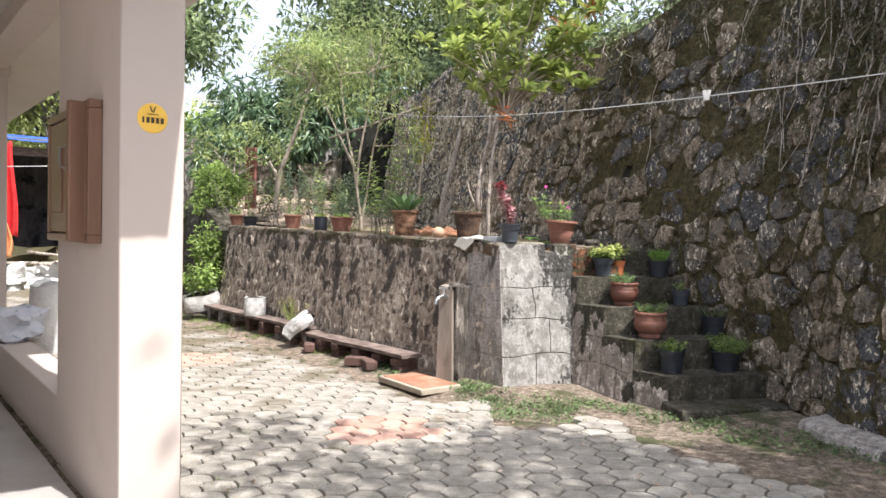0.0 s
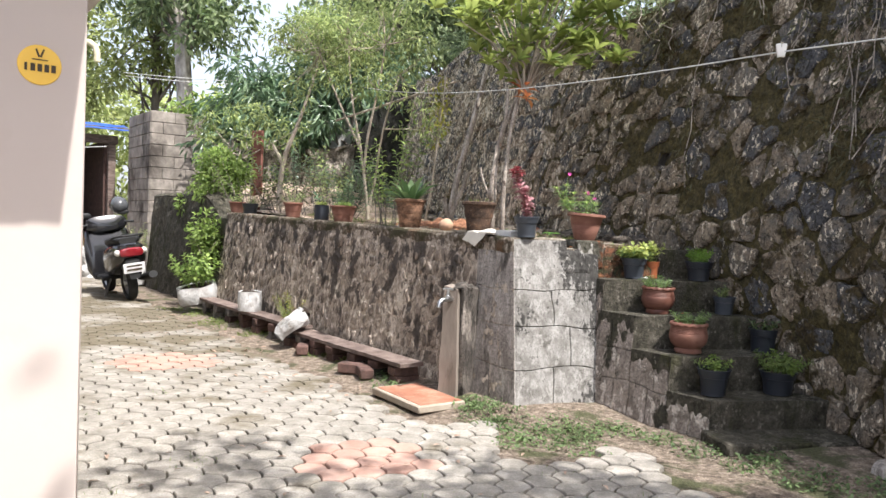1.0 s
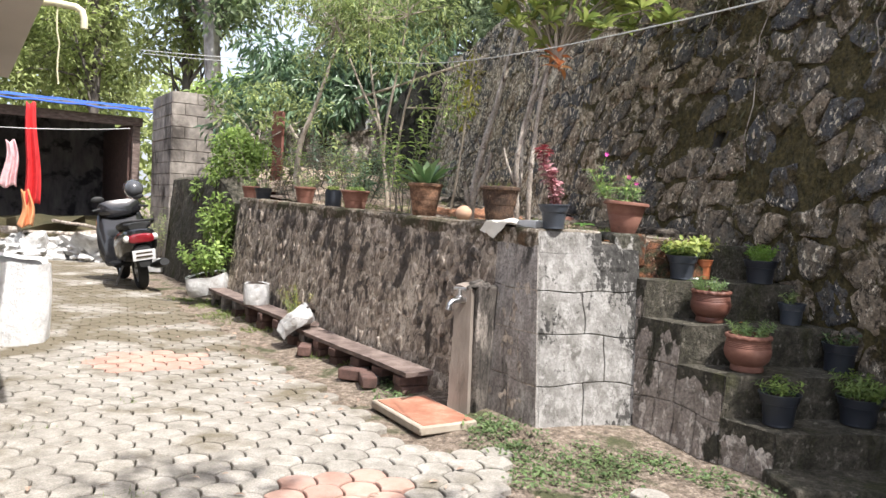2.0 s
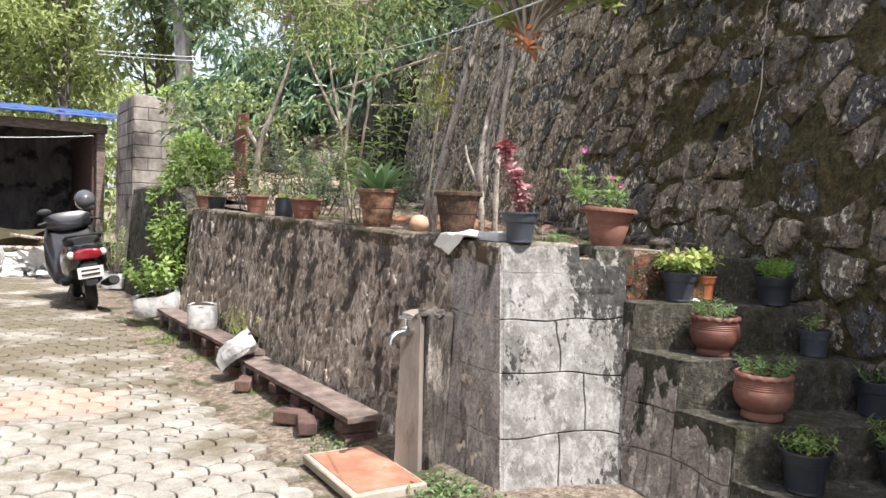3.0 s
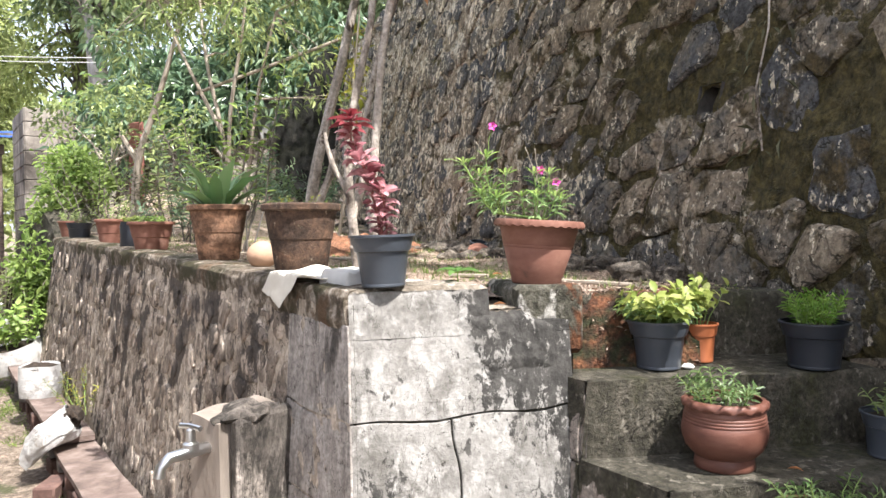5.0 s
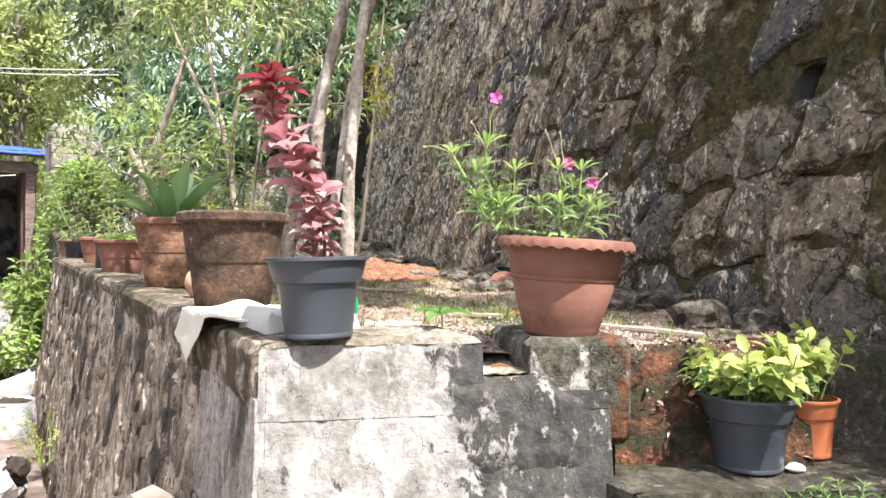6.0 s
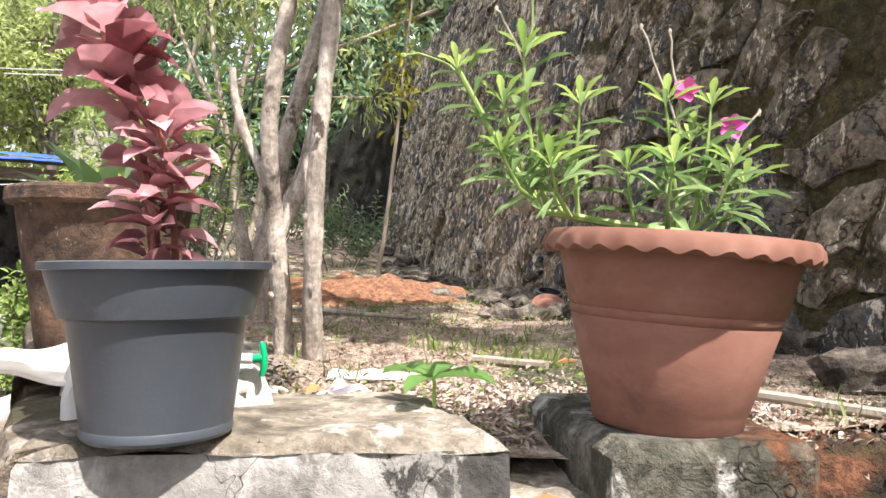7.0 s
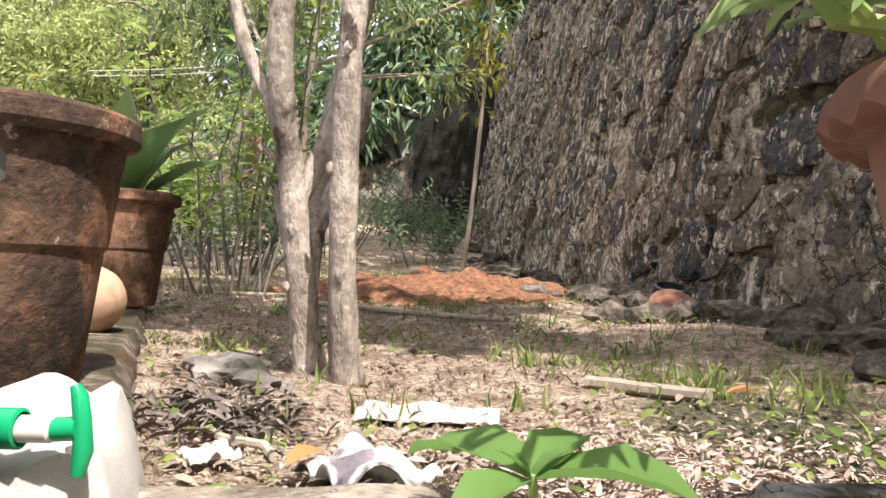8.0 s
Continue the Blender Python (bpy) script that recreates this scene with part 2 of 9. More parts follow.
M_SLAB = masonry("flaking_concrete", [(0.09, 0.075, 0.057), (0.20, 0.17, 0.132), (0.34, 0.30, 0.245)], "", 16, (0.46, 0.43, 0.38), 20, 0.56, 0.07, 0.0012,
                 ((0.03, 0.026, 0.016), (0.085, 0.07, 0.045)), 6.5, 0.57, 0.05, 1.0, bump=0.8, dist=0.02)
M_TOPBLOCK = masonry("rusty_mossy_block", [(0.034, 0.033, 0.024), (0.085, 0.08, 0.06), (0.19, 0.178, 0.15)], "", 22, (0.46, 0.44, 0.40), 11, 0.53, 0.07, 0.004,
                     ((0.045, 0.02, 0.010), (0.17, 0.068, 0.03)), 9, 0.52, 0.06, 0.7, damp=((0.891, 0.454, 0), 3.74, 2.0, -0.25, 0.12), dry=0.0, bump=0.9, dist=0.02)
M_MOULD = masonry("black_mould_render", [(0.045, 0.039, 0.034), (0.095, 0.082, 0.07), (0.19, 0.165, 0.142)], "", 16, (0.30, 0.262, 0.225), 15, 0.57, 0.06, 0.004,
                  ((0.022, 0.02, 0.017), (0.055, 0.048, 0.04)), 7, 0.52, 0.06, 0.4, streak=0.4, bump=0.7)
M_JOINT = surf("dark_joint", [(0.05, 0.045, 0.04), (0.11, 0.10, 0.09)], 20, 0.95, 0.5, 60)
M_CAP = surf("mossy_concrete", [(0.07, 0.055, 0.036), (0.17, 0.135, 0.098), (0.40, 0.35, 0.29)], 26, 0.95, 0.9, 50, bump_dist=0.025, lo=0.39, hi=0.63,
             stain=(0.055, 0.048, 0.022), stain_scale=4.5, stain_lo=0.49, stain_hi=0.56, stain2=(0.12, 0.072, 0.038), stain2_scale=3.4, stain2_lo=0.56, stain2_hi=0.64)
M_STEP = masonry("mossy_step", [(0.033, 0.030, 0.021), (0.066, 0.060, 0.044), (0.12, 0.107, 0.083)], "", 13, (0.21, 0.19, 0.152), 30, 0.59, 0.06, 0.006,
                 ((0.022, 0.023, 0.011), (0.062, 0.06, 0.028)), 3.4, 0.52, 0.09, 0.7, bump=0.9, dist=0.025)
M_PAVER = surf("concrete_paver", [(0.195, 0.18, 0.15), (0.295, 0.272, 0.235), (0.41, 0.383, 0.34)], 9, 0.9, 0.5, 90, rnd=0.1,
               stain=(0.14, 0.118, 0.08), stain_scale=1.6, stain_lo=0.49, stain_hi=0.62, damp=((-0.715, 0.699, 0), 5.4, 0.05), grit=(110, 0.8, 1.2))
M_PAVER_FAR = surf("concrete_paver_joined", [(0.195, 0.18, 0.15), (0.295, 0.272, 0.235), (0.41, 0.383, 0.34)], 9, 0.9, 0.5, 90, island=0.1,
                   stain=(0.14, 0.118, 0.08), stain_scale=1.6, stain_lo=0.49, stain_hi=0.62, damp=((-0.715, 0.699, 0), 5.4, 0.05), grit=(110, 0.8, 1.2))
M_PAVER_RED = surf("red_paver", [(0.33, 0.19, 0.145), (0.41, 0.265, 0.21), (0.47, 0.34, 0.285)], 6, 0.9, 0.5, 90, rnd=0.1)
M_SAND = surf("sandy_soil", [(0.10, 0.076, 0.055), (0.20, 0.157, 0.118), (0.325, 0.264, 0.206)], 24, 0.97, 0.9, 70, bump_dist=0.02, lo=0.36, hi=0.64, stain=(0.075, 0.078, 0.036), stain_scale=2.6,
              stain_lo=0.52, stain_hi=0.60, grit=(90, 0.6, 1.4))
M_TERRACE = surf("terrace_soil", [(0.28, 0.20, 0.146), (0.55, 0.42, 0.318), (0.74, 0.61, 0.49)], 20, 0.97, 1.0, 60, bump_dist=0.04,
                 stain=(0.15, 0.145, 0.085), stain_scale=2.3, stain_lo=0.54, stain_hi=0.62, lo=0.37, hi=0.63, grit=(120, 0.5, 1.5))
M_REDSOIL = surf("red_soil", [(0.15, 0.07, 0.042), (0.30, 0.14, 0.075), (0.40, 0.215, 0.13)], 16, 0.97, 1.0, 70, bump_dist=0.02, grit=(60, 0.5, 1.4))
M_ROCK = surf("loose_rock", [(0.04, 0.033, 0.026), (0.095, 0.079, 0.062), (0.21, 0.178, 0.142)], 22, 0.92, 0.9, 50, rnd=0.35, bump_dist=0.02, lo=0.37, hi=0.64, grit=(80, 0.55, 1.5))
M_FLANK = masonry("mouldy_render", [(0.155, 0.131, 0.112), (0.265, 0.226, 0.194), (0.385, 0.333, 0.29)], "", 9, (0.64, 0.58, 0.51), 18, 0.55, 0.06, 0.004,
                  ((0.022, 0.022, 0.014), (0.06, 0.056, 0.038)), 7.0, 0.545, 0.035, 0.45, patch=(2.2, 0.5), damp=((0, 0, 1), 0.32, 0.10, -0.05, 0.07), bump=0.7, dist=0.02)
# things
M_TERRA = surf("terracotta", [(0.145, 0.060, 0.041), (0.205, 0.094, 0.066), (0.27, 0.14, 0.103)], 7, 0.85, 0.07, 130, streak=2.0, rnd=0.08, stain=(0.34, 0.20, 0.15),
               stain_scale=5, stain_lo=0.58, stain_hi=0.72, stain2=(0.11, 0.06, 0.045), stain2_scale=9, stain2_lo=0.6, stain2_hi=0.7)
M_TERRA_OLD = surf("aged_terracotta", [(0.024, 0.017, 0.012), (0.07, 0.043, 0.029), (0.155, 0.09, 0.056)], 9, 0.92, 0.7, 60, rnd=0.15, grit=(60, 0.6, 1.4), stain=(0.30, 0.15, 0.082),
                   stain_scale=5, stain_lo=0.55, stain_hi=0.66, stain2=(0.28, 0.23, 0.17), stain2_scale=34, stain2_lo=0.62, stain2_hi=0.66)
M_GREY = surf("grey_plastic", [(0.046, 0.053, 0.065), (0.072, 0.081, 0.096)], 6, 0.36, 0.08, 90, spec=0.4, stain=(0.15, 0.15, 0.15), stain_scale=9, stain_lo=0.58, stain_hi=0.72)
M_BLACKPL = surf("dark_plastic", [(0.016, 0.019, 0.026), (0.03, 0.035, 0.045)], 6, 0.45, 0.08, 90, spec=0.5)
M_ORANGE = surf("orange_plastic", [(0.36, 0.11, 0.045), (0.45, 0.15, 0.06)], 6, 0.5, 0.05, 80)
M_SOIL = surf("potting_soil", [(0.02, 0.015, 0.011), (0.07, 0.05, 0.036)], 30, 0.97, 1.0, 90)
M_SACK = surf("white_sack", [(0.34, 0.335, 0.325), (0.50, 0.495, 0.48), (0.64, 0.635, 0.62)], 10, 0.6, 0.6, 24, bump_dist=0.03, stain=(0.28, 0.255, 0.22), stain_scale=6, stain_lo=0.56, stain_hi=0.68)
M_CLOTH = surf("cream_cloth", [(0.58, 0.54, 0.46), (0.72, 0.69, 0.61)], 8, 0.9, 0.3, 120, stain=(0.42, 0.36, 0.28), stain_scale=7, stain_lo=0.6, stain_hi=0.75)
M_WOOD = surf("old_plank", [(0.075, 0.055, 0.046), (0.165, 0.122, 0.103), (0.27, 0.215, 0.185)], 8, 0.9, 0.7, 40, streak=4.0)
M_BRICK = surf("old_brick", [(0.05, 0.033, 0.028), (0.10, 0.058, 0.047), (0.165, 0.10, 0.08)], 12, 0.92, 0.6, 60, rnd=0.3)
M_POST = surf("concrete_post", [(0.15, 0.122, 0.098), (0.245, 0.205, 0.17), (0.33, 0.285, 0.245)], 7, 0.9, 0.5, 60, streak=0.25, stain=(0.06, 0.05, 0.04), stain_scale=6,
              stain_lo=0.54, stain_hi=0.66, stain_streak=0.3)
M_CHROME = surf("chromed_tap", [(0.55, 0.55, 0.55), (0.7, 0.7, 0.7)], 20, 0.3, 0.05, 90, metal=1.0)
M_BARK = surf("grey_bark", [(0.20, 0.168, 0.138), (0.37, 0.318, 0.268), (0.54, 0.48, 0.415)], 16, 0.92, 0.9, 45, streak=0.35, bump_dist=0.015, lo=0.36, hi=0.65,
              stain=(0.09, 0.066, 0.052), stain_scale=14, stain_lo=0.585, stain_hi=0.63, stain_streak=0.6, grit=(70, 0.7, 1.3))
M_BARK_PALE = surf("pale_bark", [(0.22, 0.18, 0.14), (0.34, 0.29, 0.23), (0.46, 0.41, 0.34)], 12, 0.9, 0.6, 45, streak=0.35, bump_dist=0.01,
                   stain=(0.12, 0.09, 0.06), stain_scale=12, stain_lo=0.6, stain_hi=0.72)
M_BARK_FAR = surf("dark_bark", [(0.06, 0.05, 0.045), (0.15, 0.13, 0.11), (0.30, 0.27, 0.24)], 3, 0.95, 0.8, 12, streak=0.4)
M_PAINT = surf("taupe_wall_paint", [(0.50, 0.43, 0.385), (0.53, 0.46, 0.415)], 1.5, 0.75, 0.06, 120, stain=(0.46, 0.39, 0.34), stain_scale=3, stain_lo=0.55, stain_hi=0.8)
M_SOFFIT = surf("cream_ceiling_paint", [(0.60, 0.55, 0.49), (0.65, 0.60, 0.54)], 1.5, 0.8, 0.05, 100)
M_FLOOR = surf("cement_floor", [(0.30, 0.285, 0.27), (0.38, 0.365, 0.345)], 4, 0.6, 0.08, 60, stain=(0.22, 0.21, 0.2), stain_scale=3, stain_lo=0.58, stain_hi=0.75)
M_CABWOOD = surf("varnished_wood", [(0.13, 0.068, 0.042), (0.19, 0.105, 0.068), (0.23, 0.135, 0.09)], 5, 0.4, 0.15, 50, streak=0.15, coat=0.2)
M_YELLOW = surf("yellow_enamel", [(0.78, 0.47, 0.06), (0.84, 0.54, 0.09)], 8, 0.4, 0.03, 80)
M_INK = surf("dark_ink", [(0.05, 0.035, 0.02), (0.07, 0.05, 0.03)], 20, 0.7, 0.0)
M_WHITE = surf("white_plastic", [(0.68, 0.67, 0.62), (0.78, 0.77, 0.73)], 10, 0.4, 0.03, 60)
M_CREAMPIPE = surf("cream_pipe", [(0.60, 0.56, 0.36), (0.68, 0.64, 0.45)], 10, 0.4, 0.03, 60)
M_ROPE = surf("pale_rope", [(0.40, 0.40, 0.38), (0.58, 0.58, 0.55)], 60, 0.8, 0.3, 200)
M_REDCLOTH = surf("red_cloth", [(0.50, 0.02, 0.025), (0.68, 0.04, 0.04)], 5, 0.85, 0.3, 60)
M_ORANGECLOTH = surf("orange_cloth", [(0.62, 0.24, 0.10), (0.74, 0.34, 0.16)], 5, 0.85, 0.3, 60)
M_TARP = surf("blue_tarp", [(0.02, 0.06, 0.30), (0.04, 0.12, 0.48)], 3, 0.4, 0.4, 20)
M_SHEDDARK = surf("sooty_board", [(0.07, 0.066, 0.066), (0.13, 0.122, 0.12), (0.20, 0.185, 0.175)], 6, 0.95, 0.4, 30, streak=0.3, stain=(0.03, 0.028, 0.03), stain_scale=3, stain_lo=0.52, stain_hi=0.62)
M_BLACKGLOSS = surf("black_gloss_paint", [(0.012, 0.012, 0.014), (0.018, 0.018, 0.02)], 5, 0.18, 0.0, spec=0.6, coat=0.6)
M_BLACKMAT = surf("black_vinyl", [(0.014, 0.014, 0.014), (0.026, 0.026, 0.026)], 9, 0.6, 0.15, 80)
M_RUBBER = surf("tyre_rubber", [(0.014, 0.014, 0.014), (0.028, 0.027, 0.026)], 12, 0.85, 0.2, 80)
M_STEEL = surf("grey_steel", [(0.3, 0.3, 0.3), (0.42, 0.42, 0.42)], 12, 0.35, 0.05, 60, metal=0.9)
M_REDLENS = surf("red_lens", [(0.16, 0.008, 0.014), (0.24, 0.012, 0.02)], 8, 0.15, 0.0, spec=0.6, coat=0.5)
M_CLEARLENS = surf("clear_lens", [(0.6, 0.58, 0.55), (0.72, 0.70, 0.66)], 8, 0.15, 0.0, spec=0.6, coat=0.5)
M_PLATE = surf("white_plate", [(0.74, 0.74, 0.74), (0.8, 0.8, 0.8)], 8, 0.5, 0.0)
M_GREENPL = surf("green_plastic", [(0.0, 0.30, 0.12), (0.01, 0.42, 0.18)], 8, 0.3, 0.0, spec=0.5)
M_LITTER = surf("dry_litter", [(0.18, 0.122, 0.088), (0.34, 0.246, 0.186), (0.50, 0.39, 0.312)], 30, 0.95, 0.4, 90, island=0.3)
M_BLOCKWALL = surf("grey_block_wall", [(0.14, 0.121, 0.103), (0.25, 0.221, 0.19), (0.37, 0.332, 0.288)], 5, 0.92, 0.7, 40, rnd=0.15, stain=(0.06, 0.05, 0.042), stain_scale=2.2, stain_lo=0.52, stain_hi=0.64, stain_streak=0.5)
M_HILL = surf("hill_soil", [(0.03, 0.03, 0.014), (0.07, 0.06, 0.03), (0.11, 0.09, 0.05)], 2, 0.97, 0.8, 20)
M_PINK = surf("pink_petal", [(0.62, 0.06, 0.33), (0.78, 0.13, 0.45)], 30, 0.7, 0.0)
M_STEM = surf("green_stem", [(0.16, 0.24, 0.06), (0.25, 0.34, 0.10)], 20, 0.6, 0.1, 60)
M_REDSTEM = surf("red_stem", [(0.18, 0.06, 0.05), (0.28, 0.10, 0.08)], 20, 0.6, 0.1, 60)
# leaves
L_BG_YELLOW = leafy("sunlit_far_leaf", (0.20, 0.25, 0.085), (0.48, 0.53, 0.22), 0.6, 0.55, 0.45, grain=1.1)
L_BG_DARK = leafy("far_leaf", (0.115, 0.17, 0.085), (0.40, 0.475, 0.25), 0.58, 0.42, 0.5, grain=1.5)
L_FINE = leafy("fine_leaf", (0.13, 0.19, 0.07), (0.44, 0.50, 0.20), 0.55, 0.40, 0.45)
L_BROAD = leafy("broad_leaf", (0.15, 0.21, 0.05), (0.38, 0.44, 0.13), 0.5, 0.4)
L_MANGO = leafy("mango_leaf", (0.075, 0.14, 0.08), (0.24, 0.33, 0.18), 0.42, 0.28, 0.45, spec=0.7)
L_BUSH = leafy("bush_leaf", (0.13, 0.21, 0.05), (0.33, 0.43, 0.12), 0.5, 0.45)
L_POT = leafy("pot_plant_leaf", (0.11, 0.195, 0.065), (0.28, 0.385, 0.16), 0.42, 0.38)
L_LIME = leafy("lime_leaf", (0.22, 0.29, 0.06), (0.45, 0.48, 0.15), 0.4, 0.45)
L_COLEUS = leafy("crimson_leaf", (0.29, 0.10, 0.12), (0.63, 0.37, 0.385), 0.38, 0.5, 0.35, grain=45)
L_RED = leafy("orange_leaf", (0.42, 0.12, 0.05), (0.62, 0.32, 0.13), 0.35, 0.5)
L_GRASS = leafy("grass_blade", (0.10, 0.16, 0.03), (0.28, 0.34, 0.10), 0.4, 0.5)
L_WEED = leafy("weed_leaf", (0.075, 0.125, 0.045), (0.18, 0.245, 0.10), 0.35, 0.5)
L_DRY = leafy("dry_vine", (0.07, 0.07, 0.035), (0.17, 0.16, 0.09), 0.3, 0.7)
L_YELLOW = leafy("yellow_green_leaf", (0.24, 0.27, 0.03), (0.46, 0.42, 0.07), 0.45, 0.45)


# ---- mesh library ----
class Geo:
    """Collects vertices and faces for one mesh."""

    def __init__(self):
        self.v, self.f = [], []

    def add(self, verts, faces, m=None):
        o = len(self.v)
        self.v += [tuple(m @ Vector(p)) for p in verts] if m is not None else [tuple(p) for p in verts]
        self.f += [tuple(o + i for i in q) for q in faces]
        return self

    def box(self, sx, sy, sz, m=None, b=0.004):
        """A box on its base with chamfered edges: centre of the base at the origin."""
        b = min(b, sx * 0.3, sy * 0.3, sz * 0.3)
        bm = bmesh.new()
        bmesh.ops.create_cube(bm, size=1.0)
        for p in bm.verts:
            p.co = Vector((p.co.x * sx, p.co.y * sy, (p.co.z + 0.5) * sz))
        if b > 0:
            bmesh.ops.bevel(bm, geom=list(bm.edges), offset=b, segments=1, affect="EDGES")
        bm.verts.index_update()
        self.add([p.co.copy() for p in bm.verts], [[p.index for p in q.verts] for q in bm.faces], m)
        bm.free()
        return self

    def lathe(self, prof, n=32, m=None, wob=0.0, closed_bottom=True, scallop=None):
        """Turns (r, z) rows round z. scallop: (row index, waves, depth)."""
        vs, fs = [], []
        for k, (r, z) in enumerate(prof):
            for i in range(n):
                a = 2 * math.pi * i / n
                rr, zz = r * (1 + wob * math.sin(2 * a + k * 0.3)), z
                if scallop and k in scallop[0]:
                    w = math.sin(scallop[1] * a)
                    rr, zz = rr * (1 + 0.012 * w), zz + scallop[2] * w
                vs.append((rr * math.cos(a), rr * math.sin(a), zz))
        for k in range(len(prof) - 1):
            for i in range(n):
                j = (i + 1) % n
                fs.append((k * n + i, k * n + j, (k + 1) * n + j, (k + 1) * n + i))
        if closed_bottom:
            fs.append(tuple(range(n - 1, -1, -1)))
        return self.add(vs, fs, m)

    def disc(self, r, z, n=24, m=None, bump=0.0, seed=1):
        rg = random.Random(seed)
        vs = [(0, 0, z + bump)]
        for ring in (0.5, 1.0):
            for i in range(n):
                a = 2 * math.pi * i / n
                vs.append((r * ring * math.cos(a), r * ring * math.sin(a), z + (bump * rg.uniform(0.2, 1.0) if ring < 1 else 0)))
        fs = []
        for i in range(n):
            j = (i + 1) % n
            fs += [(0, 1 + i, 1 + j), (1 + i, 1 + n + i, 1 + n + j, 1 + j)]
        return self.add(vs, fs, m)

    def tube(self, pts, radii, n=8, m=None, knots=0.0, seed=3):
        """A tube along pts; radii one or one each."""
        pts = [Vector(p) for p in pts]
        if isinstance(radii, (int, float)):
            radii = [radii] * len(pts)
        rg = random.Random(seed)
        vs, fs = [], []
        side = None
        for k, p in enumerate(pts):
            a, b = pts[max(0, k - 1)], pts[min(len(pts) - 1, k + 1)]
            t = (b - a).normalized()
            if side is None:
                side = t.orthogonal().normalized()
            side = (side - t * side.dot(t)).normalized()
            up = t.cross(side)
            for i in range(n):
                an = 2 * math.pi * i / n
                r = radii[k] * (1 + rg.uniform(-knots, knots))
                vs.append(p + (side * math.cos(an) + up * math.sin(an)) * r)
        for k in range(len(pts) - 1):
            for i in range(n):
                j = (i + 1) % n
                fs.append((k * n + i, k * n + j, (k + 1) * n + j, (k + 1) * n + i))
        fs.append(tuple(range(n - 1, -1, -1)))
        fs.append(tuple((len(pts) - 1) * n + i for i in range(n)))
        return self.add(vs, fs, m)

    def sheet(self, fn, nu, nv, thick=0.0):
        """A grid of fn(u, v), u and v from 0 to 1."""
        vs = [Vector(fn(i / nu, j / nv)) for j in range(nv + 1) for i in range(nu + 1)]
        w = nu + 1
        fs = [(j * w + i, j * w + i + 1, (j + 1) * w + i + 1, (j + 1) * w + i) for j in range(nv) for i in range(nu)]
        if thick:
            o = len(vs)
            vs2 = [p - Vector((0, 0, thick)) for p in vs]
            rim = [i for i in range(w)] + [j * w + nu for j in range(1, nv + 1)] + [nv * w + i for i in range(nu - 1, -1, -1)] + [j * w for j in range(nv - 1, 0, -1)]
            fs += [tuple(o + i for i in reversed(q)) for q in list(fs)]
            for a, b in zip(rim, rim[1:] + rim[:1]):
                fs.append((b, a, o + a, o + b))
            vs += vs2
        return self.add(vs, fs)

    def blob(self, r, m=None, rough=0.25, seed=0, sub=2, flat=(1, 1, 1)):
        """An irregular rounded lump."""
        bm = bmesh.new()
        bmesh.ops.create_icosphere(bm, subdivisions=sub, radius=1.0)
        for p in bm.verts:
            q = p.co * 1.6 + Vector((seed * 3.7, seed * 1.3, seed * 2.1))
            k = 1 + rough * noise.noise(q) + 0.5 * rough * noise.noise(q * 2.3)
            p.co = Vector((p.co.x * k * r * flat[0], p.co.y * k * r * flat[1], p.co.z * k * r * flat[2]))
        bm.verts.index_update()
        self.add([p.co.copy() for p in bm.verts], [[p.index for p in q.verts] for q in bm.faces], m)
        bm.free()
        return self

    def mesh(self, name, material, smooth=True, angle=40):
        me = bpy.data.meshes.new(name)
        me.from_pydata(self.v, [], self.f)
        me.materials.append(material)
        if smooth:
            me.polygons.foreach_set("use_smooth", [True] * len(me.polygons))
            me.set_sharp_from_angle(angle=radians(angle))
        me.update()
        return me


def part(name, geo, material, parent=None, label="", smooth=True, angle=40, m=None):
    """Links a Geo as one mesh object under a thing or a part."""
    ob = new(name, geo.mesh(name, material, smooth, angle))
    if parent is not None:
        ob.parent = parent
    if m is not None:
        ob.matrix_local = m
    if label:
        ob["label"] = label
    return ob


def thing(name, m, label, category, group="", kind=""):
    ob = new(name)
    ob.empty_display_size = 0.1
    ob.matrix_basis = m
    return tagged(ob, label, category, group, kind)


# leaf outlines: (along, across, up) and faces
LEAF_DIAMOND = ([(0, 0, 0), (0.45, 0.5, 0.12), (1, 0, -0.1), (0.45, -0.5, 0.12)], [(0, 1, 2), (0, 2, 3)])
LEAF_LANCE = ([(0, 0, 0), (0.3, 0.42, 0.08), (0.35, 0, 0.0), (0.3, -0.42, 0.08), (0.68, 0.4, 0.02), (0.7, 0, -0.05), (0.68, -0.4, 0.02), (1, 0, -0.2)],
              [(0, 2, 1), (0, 3, 2), (1, 2, 5, 4), (2, 3, 6, 5), (4, 5, 7), (5, 6, 7)])
LEAF_OVATE = ([(0, 0, 0), (0.18, 0.34, 0.12), (0.22, 0, 0.03), (0.18, -0.34, 0.12), (0.5, 0.5, 0.17), (0.52, 0, 0.03), (0.5, -0.5, 0.17), (0.8, 0.3, 0.06), (0.82, 0, -0.03), (0.8, -0.3, 0.06), (1, 0, -0.12)],
              [(0, 2, 1), (0, 3, 2), (1, 2, 5, 4), (2, 3, 6, 5), (4, 5, 8, 7), (5, 6, 9, 8), (7, 8, 10), (8, 9, 10)])
